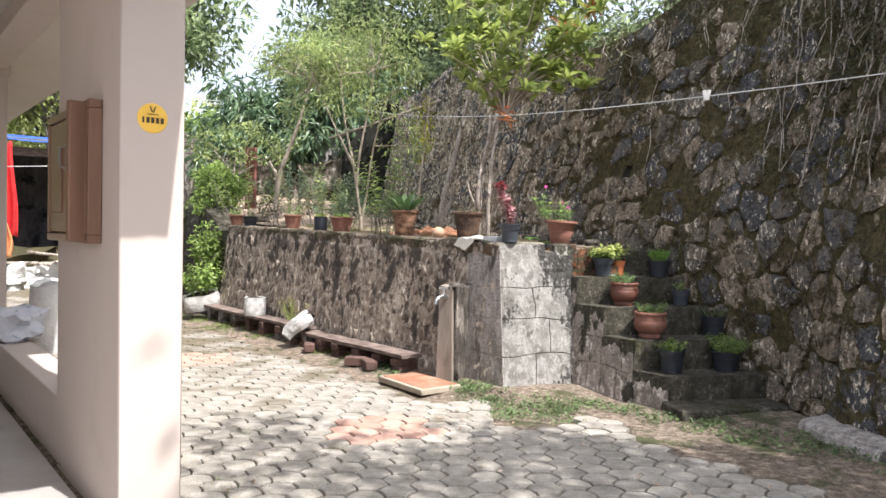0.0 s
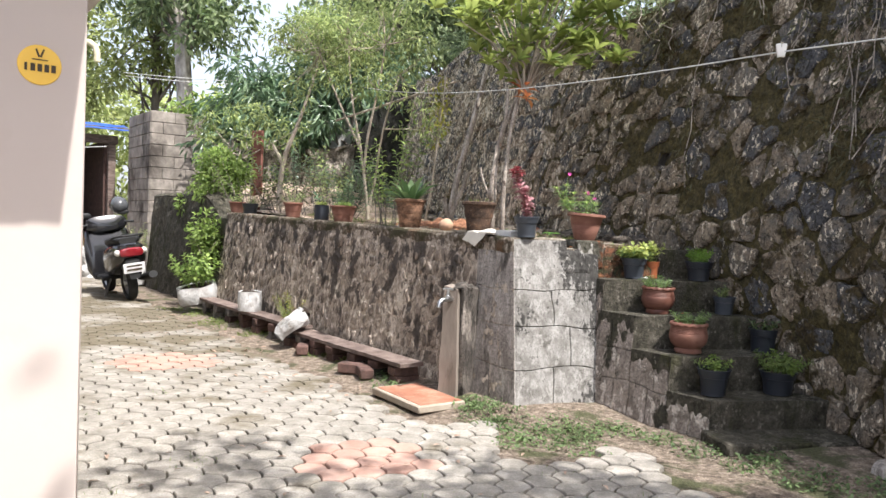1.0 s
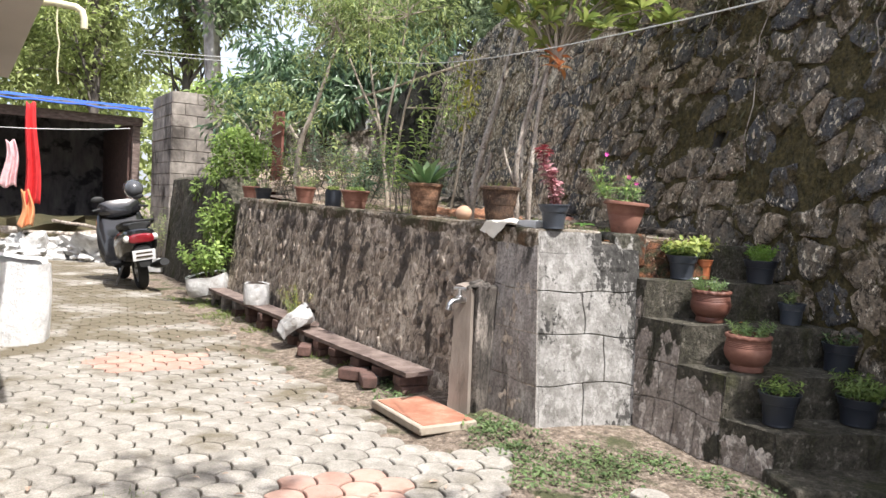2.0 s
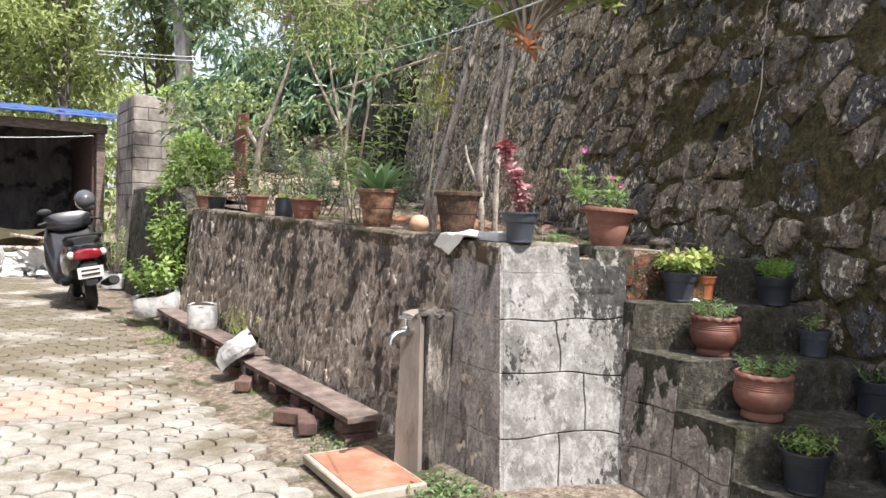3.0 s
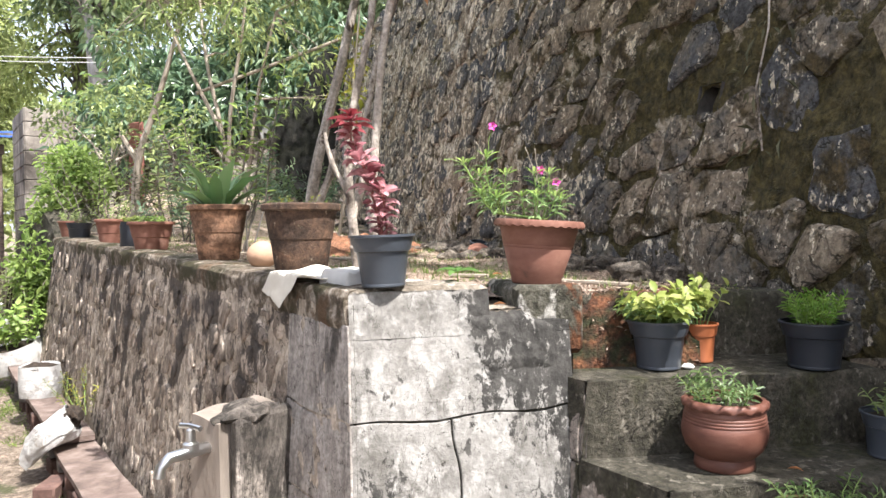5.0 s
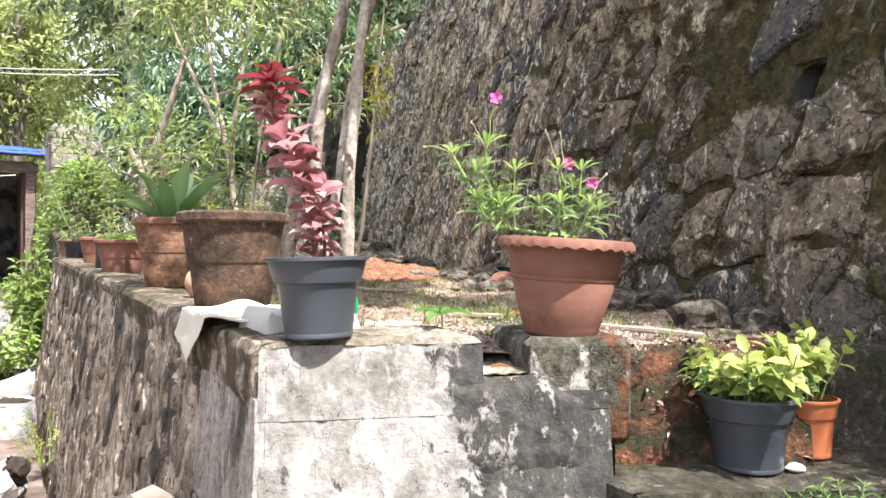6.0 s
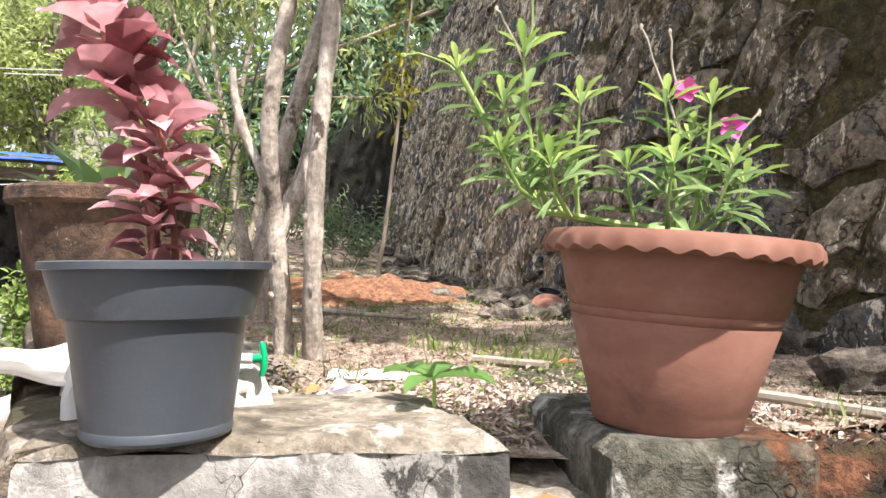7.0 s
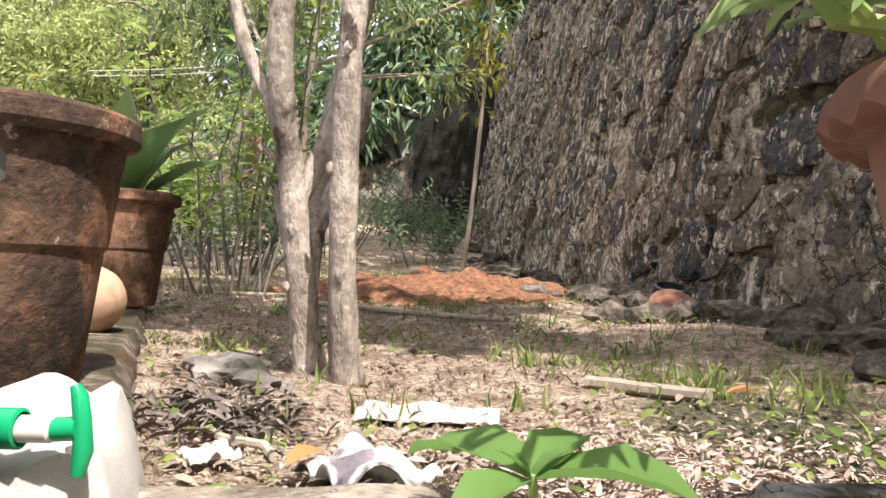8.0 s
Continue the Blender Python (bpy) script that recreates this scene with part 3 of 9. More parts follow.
LEAF_OBLONG = ([(0, 0, 0), (0.3, 0.26, 0.05), (0.32, 0, 0.0), (0.3, -0.26, 0.05), (0.66, 0.5, 0.06), (0.68, 0, -0.02), (0.66, -0.5, 0.06), (0.9, 0.26, -0.05), (0.9, -0.26, -0.05), (1, 0, -0.12)],
               [(0, 2, 1), (0, 3, 2), (1, 2, 5, 4), (2, 3, 6, 5), (4, 5, 7), (5, 6, 8), (5, 8, 9, 7)])
LEAF_BLADE = ([(0, 0.5, 0), (0, -0.5, 0), (0.55, 0.35, 0.0), (0.55, -0.35, 0.0), (1, 0, -0.22)], [(0, 1, 3, 2), (2, 3, 4)])


def leaves(name, base, along, up, length, width, material, parent=None, outline=LEAF_DIAMOND, label="", m=None):
    """Many leaves as one mesh: arrays of base points, directions and normals, lengths and widths."""
    base, along, up = np.asarray(base, float), np.asarray(along, float), np.asarray(up, float)
    along = along / (np.linalg.norm(along, axis=1, keepdims=True) + 1e-9)
    across = np.cross(up, along)
    across /= np.linalg.norm(across, axis=1, keepdims=True) + 1e-9
    nrm = np.cross(along, across)
    tv = np.array(outline[0], float)
    n, k = len(base), len(tv)
    length = np.broadcast_to(np.asarray(length, float), (n,))
    width = np.broadcast_to(np.asarray(width, float), (n,))
    v = (base[:, None, :] + along[:, None, :] * (tv[None, :, 0] * length[:, None])[..., None] + across[:, None, :] * (tv[None, :, 1] * width[:, None])[..., None]
         + nrm[:, None, :] * (tv[None, :, 2] * length[:, None])[..., None]).reshape(-1, 3)
    loops, totals = [], []
    for f in outline[1]:
        loops += list(f)
        totals.append(len(f))
    loops = (np.array(loops)[None, :] + (np.arange(n) * k)[:, None]).reshape(-1)
    totals = np.tile(totals, n)
    me = bpy.data.meshes.new(name)
    me.vertices.add(len(v))
    me.vertices.foreach_set("co", v.astype(np.float32).ravel())
    me.loops.add(len(loops))
    me.loops.foreach_set("vertex_index", loops.astype(np.int32))
    me.polygons.add(len(totals))
    starts = np.concatenate(([0], np.cumsum(totals)[:-1]))
    me.polygons.foreach_set("loop_start", starts.astype(np.int32))
    me.polygons.foreach_set("loop_total", totals.astype(np.int32))
    me.materials.append(material)
    me.update(calc_edges=True)
    me.polygons.foreach_set("use_smooth", np.ones(len(totals), bool))
    ob = new(name, me)
    if parent is not None:
        ob.parent = parent
    if m is not None:
        ob.matrix_local = m
    if label:
        ob["label"] = label
    return ob


def cloud(rng, centres, radius, per, droop=0.3, squash=0.8):
    """Leaf bases and directions in clumps round the given centres."""
    centres = np.asarray(centres, float)
    c = np.repeat(centres, per, axis=0)
    radius = np.repeat(np.broadcast_to(np.asarray(radius, float), (len(centres),)), per)
    d = rng.normal(size=c.shape)
    d /= np.linalg.norm(d, axis=1, keepdims=True)
    r = radius * rng.random(len(c)) ** 0.45
    p = c + d * r[:, None] * np.array([1, 1, squash])
    along = d + rng.normal(scale=0.5, size=c.shape) - np.array([0, 0, droop])
    up = rng.normal(scale=0.55, size=c.shape) + np.array([0, 0, 1.0])
    return p, along, up


def shell(rng, centre, radii, n, lumps=0.25, low=-0.5):
    """Clump centres in the outer part of an uneven crown."""
    out = []
    ph = rng.random(6) * 6.28
    while len(out) < n:
        d = rng.normal(size=3)
        d /= np.linalg.norm(d)
        if d[2] < low:
            continue
        k = 1 + lumps * (math.sin(3 * d[0] + ph[0]) + math.sin(4 * d[1] + ph[1]) + math.sin(3.5 * d[2] + ph[2])) * 0.6
        r = k * rng.uniform(0.45, 1.0)
        out.append(np.array(centre) + d * r * np.array(radii))
    return np.array(out)


def bend(a, b, n=6, sag=0.0, wob=0.0, seed=0):
    """Points from a to b with a little waver."""
    rg = random.Random(seed)
    a, b = Vector(a), Vector(b)
    out = []
    for i in range(n + 1):
        k = i / n
        p = a.lerp(b, k)
        p.z -= sag * 4 * k * (1 - k)
        if 0 < i < n:
            p += Vector((rg.uniform(-wob, wob), rg.uniform(-wob, wob), rg.uniform(-wob, wob) * 0.3))
        out.append(p)
    return out


def voronoi(rg, width, height, cell, aspect=1.25, jitter=0.42, skip=None):
    """Cells of a jittered grid as polygons in (s, h)."""
    nx, ny = max(1, round(width / (cell * aspect))), max(1, round(height / cell))
    dx, dy = width / nx, height / ny
    seeds = {}
    for j in range(-1, ny + 1):
        for i in range(-1, nx + 1):
            off = 0.5 if j % 2 else 0.0
            seeds[i, j] = ((i + 0.5 + off * 0.8 - 0.2 + rg.uniform(-jitter, jitter)) * dx, (j + 0.5 + rg.uniform(-jitter, jitter) * 0.85) * dy)
    cells = []
    for j in range(ny):
        for i in range(nx):
            sx, sy = seeds[i, j]
            poly = [(sx - 2 * dx, sy - 2 * dy), (sx + 2 * dx, sy - 2 * dy), (sx + 2 * dx, sy + 2 * dy), (sx - 2 * dx, sy + 2 * dy)]
            for jj in range(j - 2, j + 3):
                for ii in range(i - 2, i + 3):
                    if (ii, jj) == (i, j) or (ii, jj) not in seeds:
                        continue
                    ox, oy = seeds[ii, jj]
                    mx, my, ax, ay = (sx + ox) / 2, (sy + oy) / 2, ox - sx, oy - sy
                    res = []
                    for q in range(len(poly)):
                        p0, p1 = poly[q], poly[(q + 1) % len(poly)]
                        d0 = (p0[0] - mx) * ax + (p0[1] - my) * ay
                        d1 = (p1[0] - mx) * ax + (p1[1] - my) * ay
                        if d0 <= 0:
                            res.append(p0)
                        if d0 * d1 < 0:
                            k = d0 / (d0 - d1)
                            res.append((p0[0] + (p1[0] - p0[0]) * k, p0[1] + (p1[1] - p0[1]) * k))
                    poly = res
                    if len(poly) < 3:
                        break
                if len(poly) < 3:
                    break
            poly = [(min(max(x, 0), width), min(max(y, 0), height)) for x, y in poly]
            if len(poly) >= 3:
                area = sum(poly[q][0] * poly[(q + 1) % len(poly)][1] - poly[(q + 1) % len(poly)][0] * poly[q][1] for q in range(len(poly))) / 2
                if area > 0.12 * dx * dy:
                    cells.append(poly)
    return cells


def stone_geo(rg, poly, joint, proud, place, dome=0.4, g=None, cuts=(0.12, 0.5, 0.88), tilt=0.5):
    """One stone from a cell: a ragged outline, sides going back into the joint, a broken face. place(s, h, out) gives the point."""
    cx, cy = sum(p[0] for p in poly) / len(poly), sum(p[1] for p in poly) / len(poly)
    cut = []
    for q in range(len(poly)):
        a, b = poly[q], poly[(q + 1) % len(poly)]
        ln = math.hypot(b[0] - a[0], b[1] - a[1])
        for k in (cuts if ln > 0.09 else (0.25, 0.75)) if ln > 0.03 else (0.5,):
            w = rg.uniform(-0.09, 0.09) * ln
            cut.append((a[0] + (b[0] - a[0]) * k - (b[1] - a[1]) / (ln + 1e-6) * w, a[1] + (b[1] - a[1]) * k + (b[0] - a[0]) / (ln + 1e-6) * w))
    ring = []
    for x, y in cut:
        d = math.hypot(x - cx, y - cy) + 1e-6
        k = max(0.3, 1 - (joint * rg.uniform(0.3, 1.7)) / d)
        ring.append((cx + (x - cx) * k, cy + (y - cy) * k))
    n = len(ring)
    out = proud * rg.uniform(0.35, 1.3)
    tx, ty = rg.uniform(-1.6, 1.6), rg.uniform(-1.6, 1.6)
    lean = lambda x, y: proud * 1.2 * tilt * max(-0.8, min(0.8, tx * (x - cx) * 3 + ty * (y - cy) * 3))
    vs = [place(x, y, -0.02) for x, y in ring]
    for k, o, j in ((0.95, 0.65, 0.25), (0.78, 1.0, 0.25)):
        for x, y in ring:
            x, y = cx + (x - cx) * k, cy + (y - cy) * k
            vs.append(place(x, y, out * (o + rg.uniform(-j, j)) + lean(x, y)))
    vs.append(place(cx + rg.uniform(-0.02, 0.02), cy + rg.uniform(-0.02, 0.02), out * (1 + dome * rg.uniform(-0.3, 1)) + 0.0))
    fs = []
    for r in (0, n):
        fs += [(r + i, r + (i + 1) % n, r + n + (i + 1) % n, r + n + i) for i in range(n)]
    fs += [(2 * n + i, 2 * n + (i + 1) % n, 3 * n) for i in range(n)]
    g = g or Geo()
    return g.add(vs, fs)

# ---- plan ----
CORNER = Vector((0.445, 6.035, 0))                 # top outer corner of the low wall
LW = Vector((-0.715, 0.699, 0))                    # along the low wall, away from the corner
LW_OUT = Vector((-0.699, -0.715, 0))
LW_LEN = 5.25
FACE = Vector((0.891, 0.454, 0))                   # along the block end
FACE_OUT = Vector((0.454, -0.891, 0))
FACE_LEN = 0.62
BW = Vector((-0.527, 0.850, 0))                    # along the high wall
BW_OUT = Vector((-0.850, -0.527, 0))


def low_top(s):
    return 1.10 + 0.02 * s


def low_batter(s):
    return 0.06 + 0.07 * min(1.0, max(0.0, s) / 1.2)


def low_place(s, h, out):
    """A point of the low wall's battered face."""
    dh = low_top(s) - h
    return CORNER + LW * (s - 0.138 * dh * max(0.0, 1 - s / 0.7)) + LW_OUT * (dh * low_batter(s) + out) + Vector((0, 0, h))


def face_place(s, h, out):
    dh = 1.1 - h
    return CORNER + FACE * (s - 0.013 * dh * (1 - s / FACE_LEN)) + FACE_OUT * (dh * 0.15 + out) + Vector((0, 0, h))


BW_Y0 = -4.0


def high_hollow(y, h):
    """How far the high wall stands back behind the steps, most near its foot."""
    up, down = max(0.0, min(1.0, (y - 4.6) / 1.3)), max(0.0, min(1.0, (8.4 - y) / 1.6))
    k = up * up * (3 - 2 * up) * down * down * (3 - 2 * down)
    return k * (0.42 - 0.22 * max(0.0, min(1.0, (h - 0.3) / 0.9)))


def high_place(s, h, out):
    """A point of the high wall's battered face; s runs from behind the steps away from the eye."""
    y = BW_Y0 + s * 0.85
    x = 5.546 - 0.62 * y + 0.165 * h + high_hollow(y, h)
    return Vector((x, y, h)) + BW_OUT * out


BW_LEN = 19.2
HOLE = (13.195, 1.727)                             # weep hole in the high wall


def high_top(s):
    y = BW_Y0 + s * 0.85
    return 3.15 + 0.05 * max(0, y - 8.5) + 0.12 * math.sin(y * 1.3) + 0.08 * math.sin(y * 3.1)


def terrace_z(x, y):
    p = Vector((x, y, 0)) - CORNER
    depth = p.dot(LW) * 0.035 + max(0.0, p.dot(Vector((0.699, 0.715, 0)))) * 0.01
    d = p.dot(Vector((0.699, 0.715, 0)))
    k = max(0.0, min(1.0, (d - 0.4) / 1.2))
    depth += 0.11 * max(0.0, p.dot(LW) - 3.8) * k * k * (3 - 2 * k)
    return 1.043 + 0.012 * math.exp(-(((d - 0.2) / 0.22) ** 2)) + max(-0.05, depth) + 0.018 * noise.noise(Vector((x * 2.2, y * 2.2, 0))) + 0.010 * noise.noise(Vector((x * 9, y * 9, 3)))


def ground_z(x, y):
    """Soil: just under the paving, banked up a little along the wall feet."""
    p = Vector((x, y, 0)) - CORNER
    a = abs(p.dot(LW_OUT) - 0.13) if -0.2 < p.dot(LW) < LW_LEN else 9
    b = abs(p.dot(FACE_OUT) - 0.15) if -0.1 < p.dot(FACE) < 0.7 else 9
    w = 5.546 - 0.62 * y - x
    c = w * 0.85 if w > 0 else 0.0
    d = min(a, b, c)
    z = -0.03 + 0.055 * math.exp(-((d / 0.33) ** 2))
    return z + 0.008 * noise.noise(Vector((x * 3, y * 3, 0))) + 0.007 * noise.noise(Vector((x * 9, y * 9, 5)))


# ---- ground ----
def spaced(lo, hi, near_lo, near_hi, step):
    out = [near_lo + i * step for i in range(int((near_hi - near_lo) / step) + 1)]
    k = step
    while out[-1] < hi:
        k *= 1.35
        out.append(min(hi, out[-1] + k))
    k = step
    while out[0] > lo:
        k *= 1.35
        out.insert(0, max(lo, out[0] - k))
    return out


def build_ground():
    xs, ys = spaced(-600, 600, -5.5, 4.0, 0.09), spaced(-600, 600, 0.5, 11.0, 0.09)
    g = Geo()
    vs, w = [], len(xs)
    for y in ys:
        for x in xs:
            vs.append((x, y, ground_z(x, y) if -6 < x < 5 and 0 < y < 12 else -0.03))
    g.add(vs, [(j * w + i, j * w + i + 1, (j + 1) * w + i + 1, (j + 1) * w + i) for j in range(len(ys) - 1) for i in range(w - 1)])
    tagged(part("ground", g, M_SAND), "sandy grey-brown soil with moss and sparse weeds", "ground", kind="structure")


def build_terrace():
    g = Geo()

    def at(u, v):
        s = 0.05 + u * 8.75
        a = CORNER + LW * s - LW_OUT * (0.19 + (0.5 if s > LW_LEN else 0.0))
        # where the line along FACE meets the high wall
        lim = 5.546 + 0.165 * 1.15 + 0.45
        k = (lim - a.x - 0.62 * a.y) / (FACE.x + 0.62 * FACE.y)
        run = k * v ** 1.15
        step = max(0.0, min(1.0, (run - 0.56) / 0.1))
        p = a + FACE * run + LW * (max(0.0, 0.2 - s) * step)
        return (p.x, p.y, terrace_z(p.x, p.y))

    g.sheet(at, 140, 100)
    tagged(part("terrace_ground", g, M_TERRACE), "raised bed of dry earth with leaf litter behind the low wall", "ground", kind="structure")


def build_low_wall():
    inn = -LW_OUT
    g = Geo()
    g.sheet(lambda u, v: low_place(u * LW_LEN, v * (low_top(u * LW_LEN) - 0.05) - 0.08 * (1 - v),
                                     0.001 + 0.006 * noise.noise(Vector((u * 40, v * 9, 1))) + 0.006 * noise.noise(Vector((u * 110, v * 18, 2))) + 0.004 * noise.noise(Vector((u * 260, v * 40, 6)))), 360, 70)
    wall = tagged(part("wall_low", g, M_RENDER), "low retaining wall of stained grey-brown rubble stone", "retaining wall", kind="structure")
    c = Geo()
    # coping: an uneven mossy band along the top

    def cap(u, v):
        s = u * (LW_LEN + 0.02)
        prof = [(0.006, -0.11), (0.012, -0.08), (0.012, -0.022), (0.002, -0.004), (-0.08, 0.004), (-0.19, 0.0), (-0.205, -0.02), (-0.205, -0.10)]
        k = v * (len(prof) - 1)
        i = min(int(k), len(prof) - 2)
        f = k - i
        out, dz = prof[i][0] * (1 - f) + prof[i + 1][0] * f, prof[i][1] * (1 - f) + prof[i + 1][1] * f
        wob = 0.010 * noise.noise(Vector((s * 5, v * 2, 0))) + 0.008 * noise.noise(Vector((s * 19, v * 6, 2)))
        return CORNER + LW * s + LW_OUT * (out + wob) + Vector((0, 0, low_top(s) + dz + wob * 0.6))

    c.sheet(cap, 220, 28)
    c.add([cap(0.0, k / 14) for k in range(15)], [tuple(range(15))])
    part("coping", c, M_CAP, wall, "mossy weathered concrete coping")
    e = Geo()
    e.sheet(lambda u, v: low_place(LW_LEN, v * low_top(LW_LEN) - 0.1, 0) + inn * (u * 0.5), 8, 16)
    part("wall_end", e, M_RENDER, wall)
    # the set-back stretch of wall beyond, half hidden in growth
    f = Geo()
    a0 = CORNER + LW * (LW_LEN + 0.01) + inn * 0.05

    def back_top(u):
        k = max(0.0, min(1.0, (u - 0.10) / 0.2))
        return 1.18 + 0.30 * k * k * (3 - 2 * k) + 0.03 * noise.noise(Vector((u * 12, 0, 8)))

    def back_face(u, v):
        # v: up the bulging face, over the rounded top and back
        lump = 0.05 * noise.noise(Vector((u * 9, v * 4, 4))) + 0.02 * noise.noise(Vector((u * 31, v * 13, 6)))
        if v < 0.75:
            h, o = v / 0.75, 0.12 * (1 - v / 0.75)
            return a0 + LW * (u * 3.45) + LW_OUT * (o + lump) + Vector((0, 0, h * (back_top(u) - 0.05) - 0.1 * (1 - h)))
        w = (v - 0.75) / 0.25
        return a0 + LW * (u * 3.45) + inn * (w * 0.42) + LW_OUT * lump * (1 - w) + Vector((0, 0, back_top(u) - 0.05 + 0.05 * math.sin(min(1.0, w * 2.5) * 1.571)))

    f.sheet(back_face, 110, 44)
    f.sheet(lambda u, v: a0 + LW * 3.45 + LW_OUT * (0.12 * (1 - v) * (1 - u)) + inn * (u * 0.42) + Vector((0, 0, v * (back_top(1) - 0.05))), 6, 12)
    tagged(part("wall_back_stretch", f, M_STEP), "dark weathered retaining wall set back behind creepers", "retaining wall", kind="structure")


def earth_z(x, y, v):
    """Earth slumped from the terrace towards the steps."""
    k = min(1.0, v / 0.45)
    return 0.80 + 0.245 * k * k * (3 - 2 * k) + 0.03 * noise.noise(Vector((x * 11, y * 11, 2))) + 0.016 * noise.noise(Vector((x * 31, y * 31, 5)))


def build_block_end():
    """The block-built end of the low wall, with its flank beside the steps."""
    g = Geo()
    g.sheet(lambda u, v: face_place(u * FACE_LEN, v * 1.02 - 0.1 * (1 - v), -0.012), 10, 14)
    g.sheet(lambda u, v: low_place(-0.005 + u * 0.02, v * 1.06 - 0.08 * (1 - v), -0.012), 2, 8)
    # core behind the recessed block and top
    top = [CORNER + FACE * 0.0, CORNER + FACE * 0.64, CORNER + FACE * 0.64 - FACE_OUT * 0.33, CORNER + LW * 0.30 - LW_OUT * 0.26]
    vs = [(p.x, p.y, 1.0) for p in top] + [(p.x, p.y, -0.1) for p in top]
    g.add(vs, [(0, 1, 2, 3), (1, 2, 6, 5), (2, 3, 7, 6)])
    wall = tagged(part("wall_block_end", g, M_STEP), "block-built wall end with flaking whitewash and black mould", "retaining wall", kind="structure")
    # capping slab, flush with the face, its far end cut on the skew
    top_z = 1.103
    q = [face_place(0.0, 1.1, 0.0), face_place(0.385, 1.1, 0.0), CORNER + FACE * 0.385 - FACE_OUT * 0.10 + LW * 0.13, CORNER + LW * 0.21 - LW_OUT * 0.03 - FACE_OUT * 0.05]
    q = [Vector((p.x, p.y, 0)) for p in q]
    slab = Geo()

    def slab_top(u, v):
        p = q[0].lerp(q[1], u).lerp(q[3].lerp(q[2], u), v)
        edge = max(0.0, 1 - min(u * 0.385, (1 - u) * 0.385, v * 0.22) / (0.016 + 0.008 * noise.noise(Vector((u * 9, v * 9, 6)))))
        return Vector((p.x, p.y, top_z - 0.011 * edge * edge + 0.007 * noise.noise(Vector((p.x * 14, p.y * 14, 0)))))

    slab.sheet(slab_top, 90, 60)
    front = Geo()
    front.sheet(lambda u, v: face_place(u * 0.385, 0.97 + (top_z - 0.981) * v, 0.001 - 0.004 * v ** 4 + 0.004 * noise.noise(Vector((u * 9, v * 2, 7))) + 0.003 * noise.noise(Vector((u * 31, v * 8, 2)))), 90, 12)
    slab.sheet(lambda u, v: q[1].lerp(q[2], u) + Vector((0, 0, top_z - 0.011 - 0.12 * v)), 8, 4)
    slab.sheet(lambda u, v: q[3].lerp(q[0], u) + LW_OUT * 0.004 + Vector((0, 0, top_z - 0.011 - 0.12 * v)), 8, 4)
    cap = part("capping_slab", slab, M_SLAB, wall, "moss-edged concrete capping slab")
    part("slab_front", front, M_BLOCK, cap, "whitewashed front of the slab")
    # mossy block standing back on top, with its rounded end
    b2 = Geo()
    m = Matrix.Translation(CORNER + FACE * 0.572 - FACE_OUT * 0.130 + Vector((0, 0, 0.90))) @ Matrix.Rotation(math.atan2(FACE.y, FACE.x), 4, "Z")
    b2.box(0.195, 0.29, 0.197, m, 0.014)
    part("top_block", b2, M_TOPBLOCK, wall, "mossy block under the terracotta pot")
    fill = Geo()
    fill.sheet(lambda u, v: CORNER + FACE * (0.365 + 0.12 * u) - FACE_OUT * (0.008 + 0.3 * v) + Vector((0, 0, 1.034 + 0.014 * v + 0.008 * noise.noise(Vector((u * 5, v * 9, 1))))), 16, 24)
    fill.sheet(lambda u, v: face_place(0.375 + 0.11 * u, 0.96 + 0.072 * v, -0.004 + 0.008 * noise.noise(Vector((u * 5, v * 5, 8)))), 16, 8)
    part("mortar_fill", fill, M_SLAB, wall, "crumbling mortar and earth between slab and block")
    # limewash that runs on over the joints below the block
    w = Geo()

    def coat(u, v):
        a = 0.27 + 0.33 * u + 0.05 * noise.noise(Vector((0, v * 4, 3))) * (1 - u)
        edge = 1.032 - 0.05 * max(0.0, (u - 0.72) / 0.28) + 0.010 * noise.noise(Vector((u * 7, 0, 4)))
        ease = lambda k: min(1.0, max(0.0, k)) ** 2 * (3 - 2 * min(1.0, max(0.0, k)))
        return face_place(a, 0.85 + (edge - 0.85) * v, -0.004 + 0.014 * ease(u / 0.3) * ease((1 - u) / 0.2) * ease(v / 0.3) - 0.014 * ease((v - 0.85) / 0.15) + 0.003 * noise.noise(Vector((u * 11, v * 5, 9))))

    w.sheet(coat, 70, 40)
    part("limewash", w, M_BLOCK, wall, "thick flaking limewash under the block")
    # mossy red-brown earth slumped beside it, down to the steps
    e = Geo()
    e.sheet(lambda u, v: (0.97 + 0.42 * u, 6.36 + 0.10 * u + 0.36 * v, earth_z(0.97 + 0.42 * u, 6.36 + 0.10 * u + 0.36 * v, v)), 40, 40)
    part("mossy_earth", e, surf("rusty_moss", [(0.03, 0.02, 0.012), (0.11, 0.047, 0.024), (0.25, 0.105, 0.052)], 20, 0.97, 1.0, 60, bump_dist=0.03, lo=0.37, hi=0.63, stain=(0.036, 0.040, 0.017), stain_scale=6, stain_lo=0.47, stain_hi=0.56, grit=(60, 0.6, 1.4)), wall, "rusty moss and earth")
    return wall


STEP0 = Vector((1.665, 5.575, 0))
STEP_RUN = Vector((-0.193, 0.228, 0))
STEP_Q = Vector((0.945, 0.326, 0))
RISE = 0.21


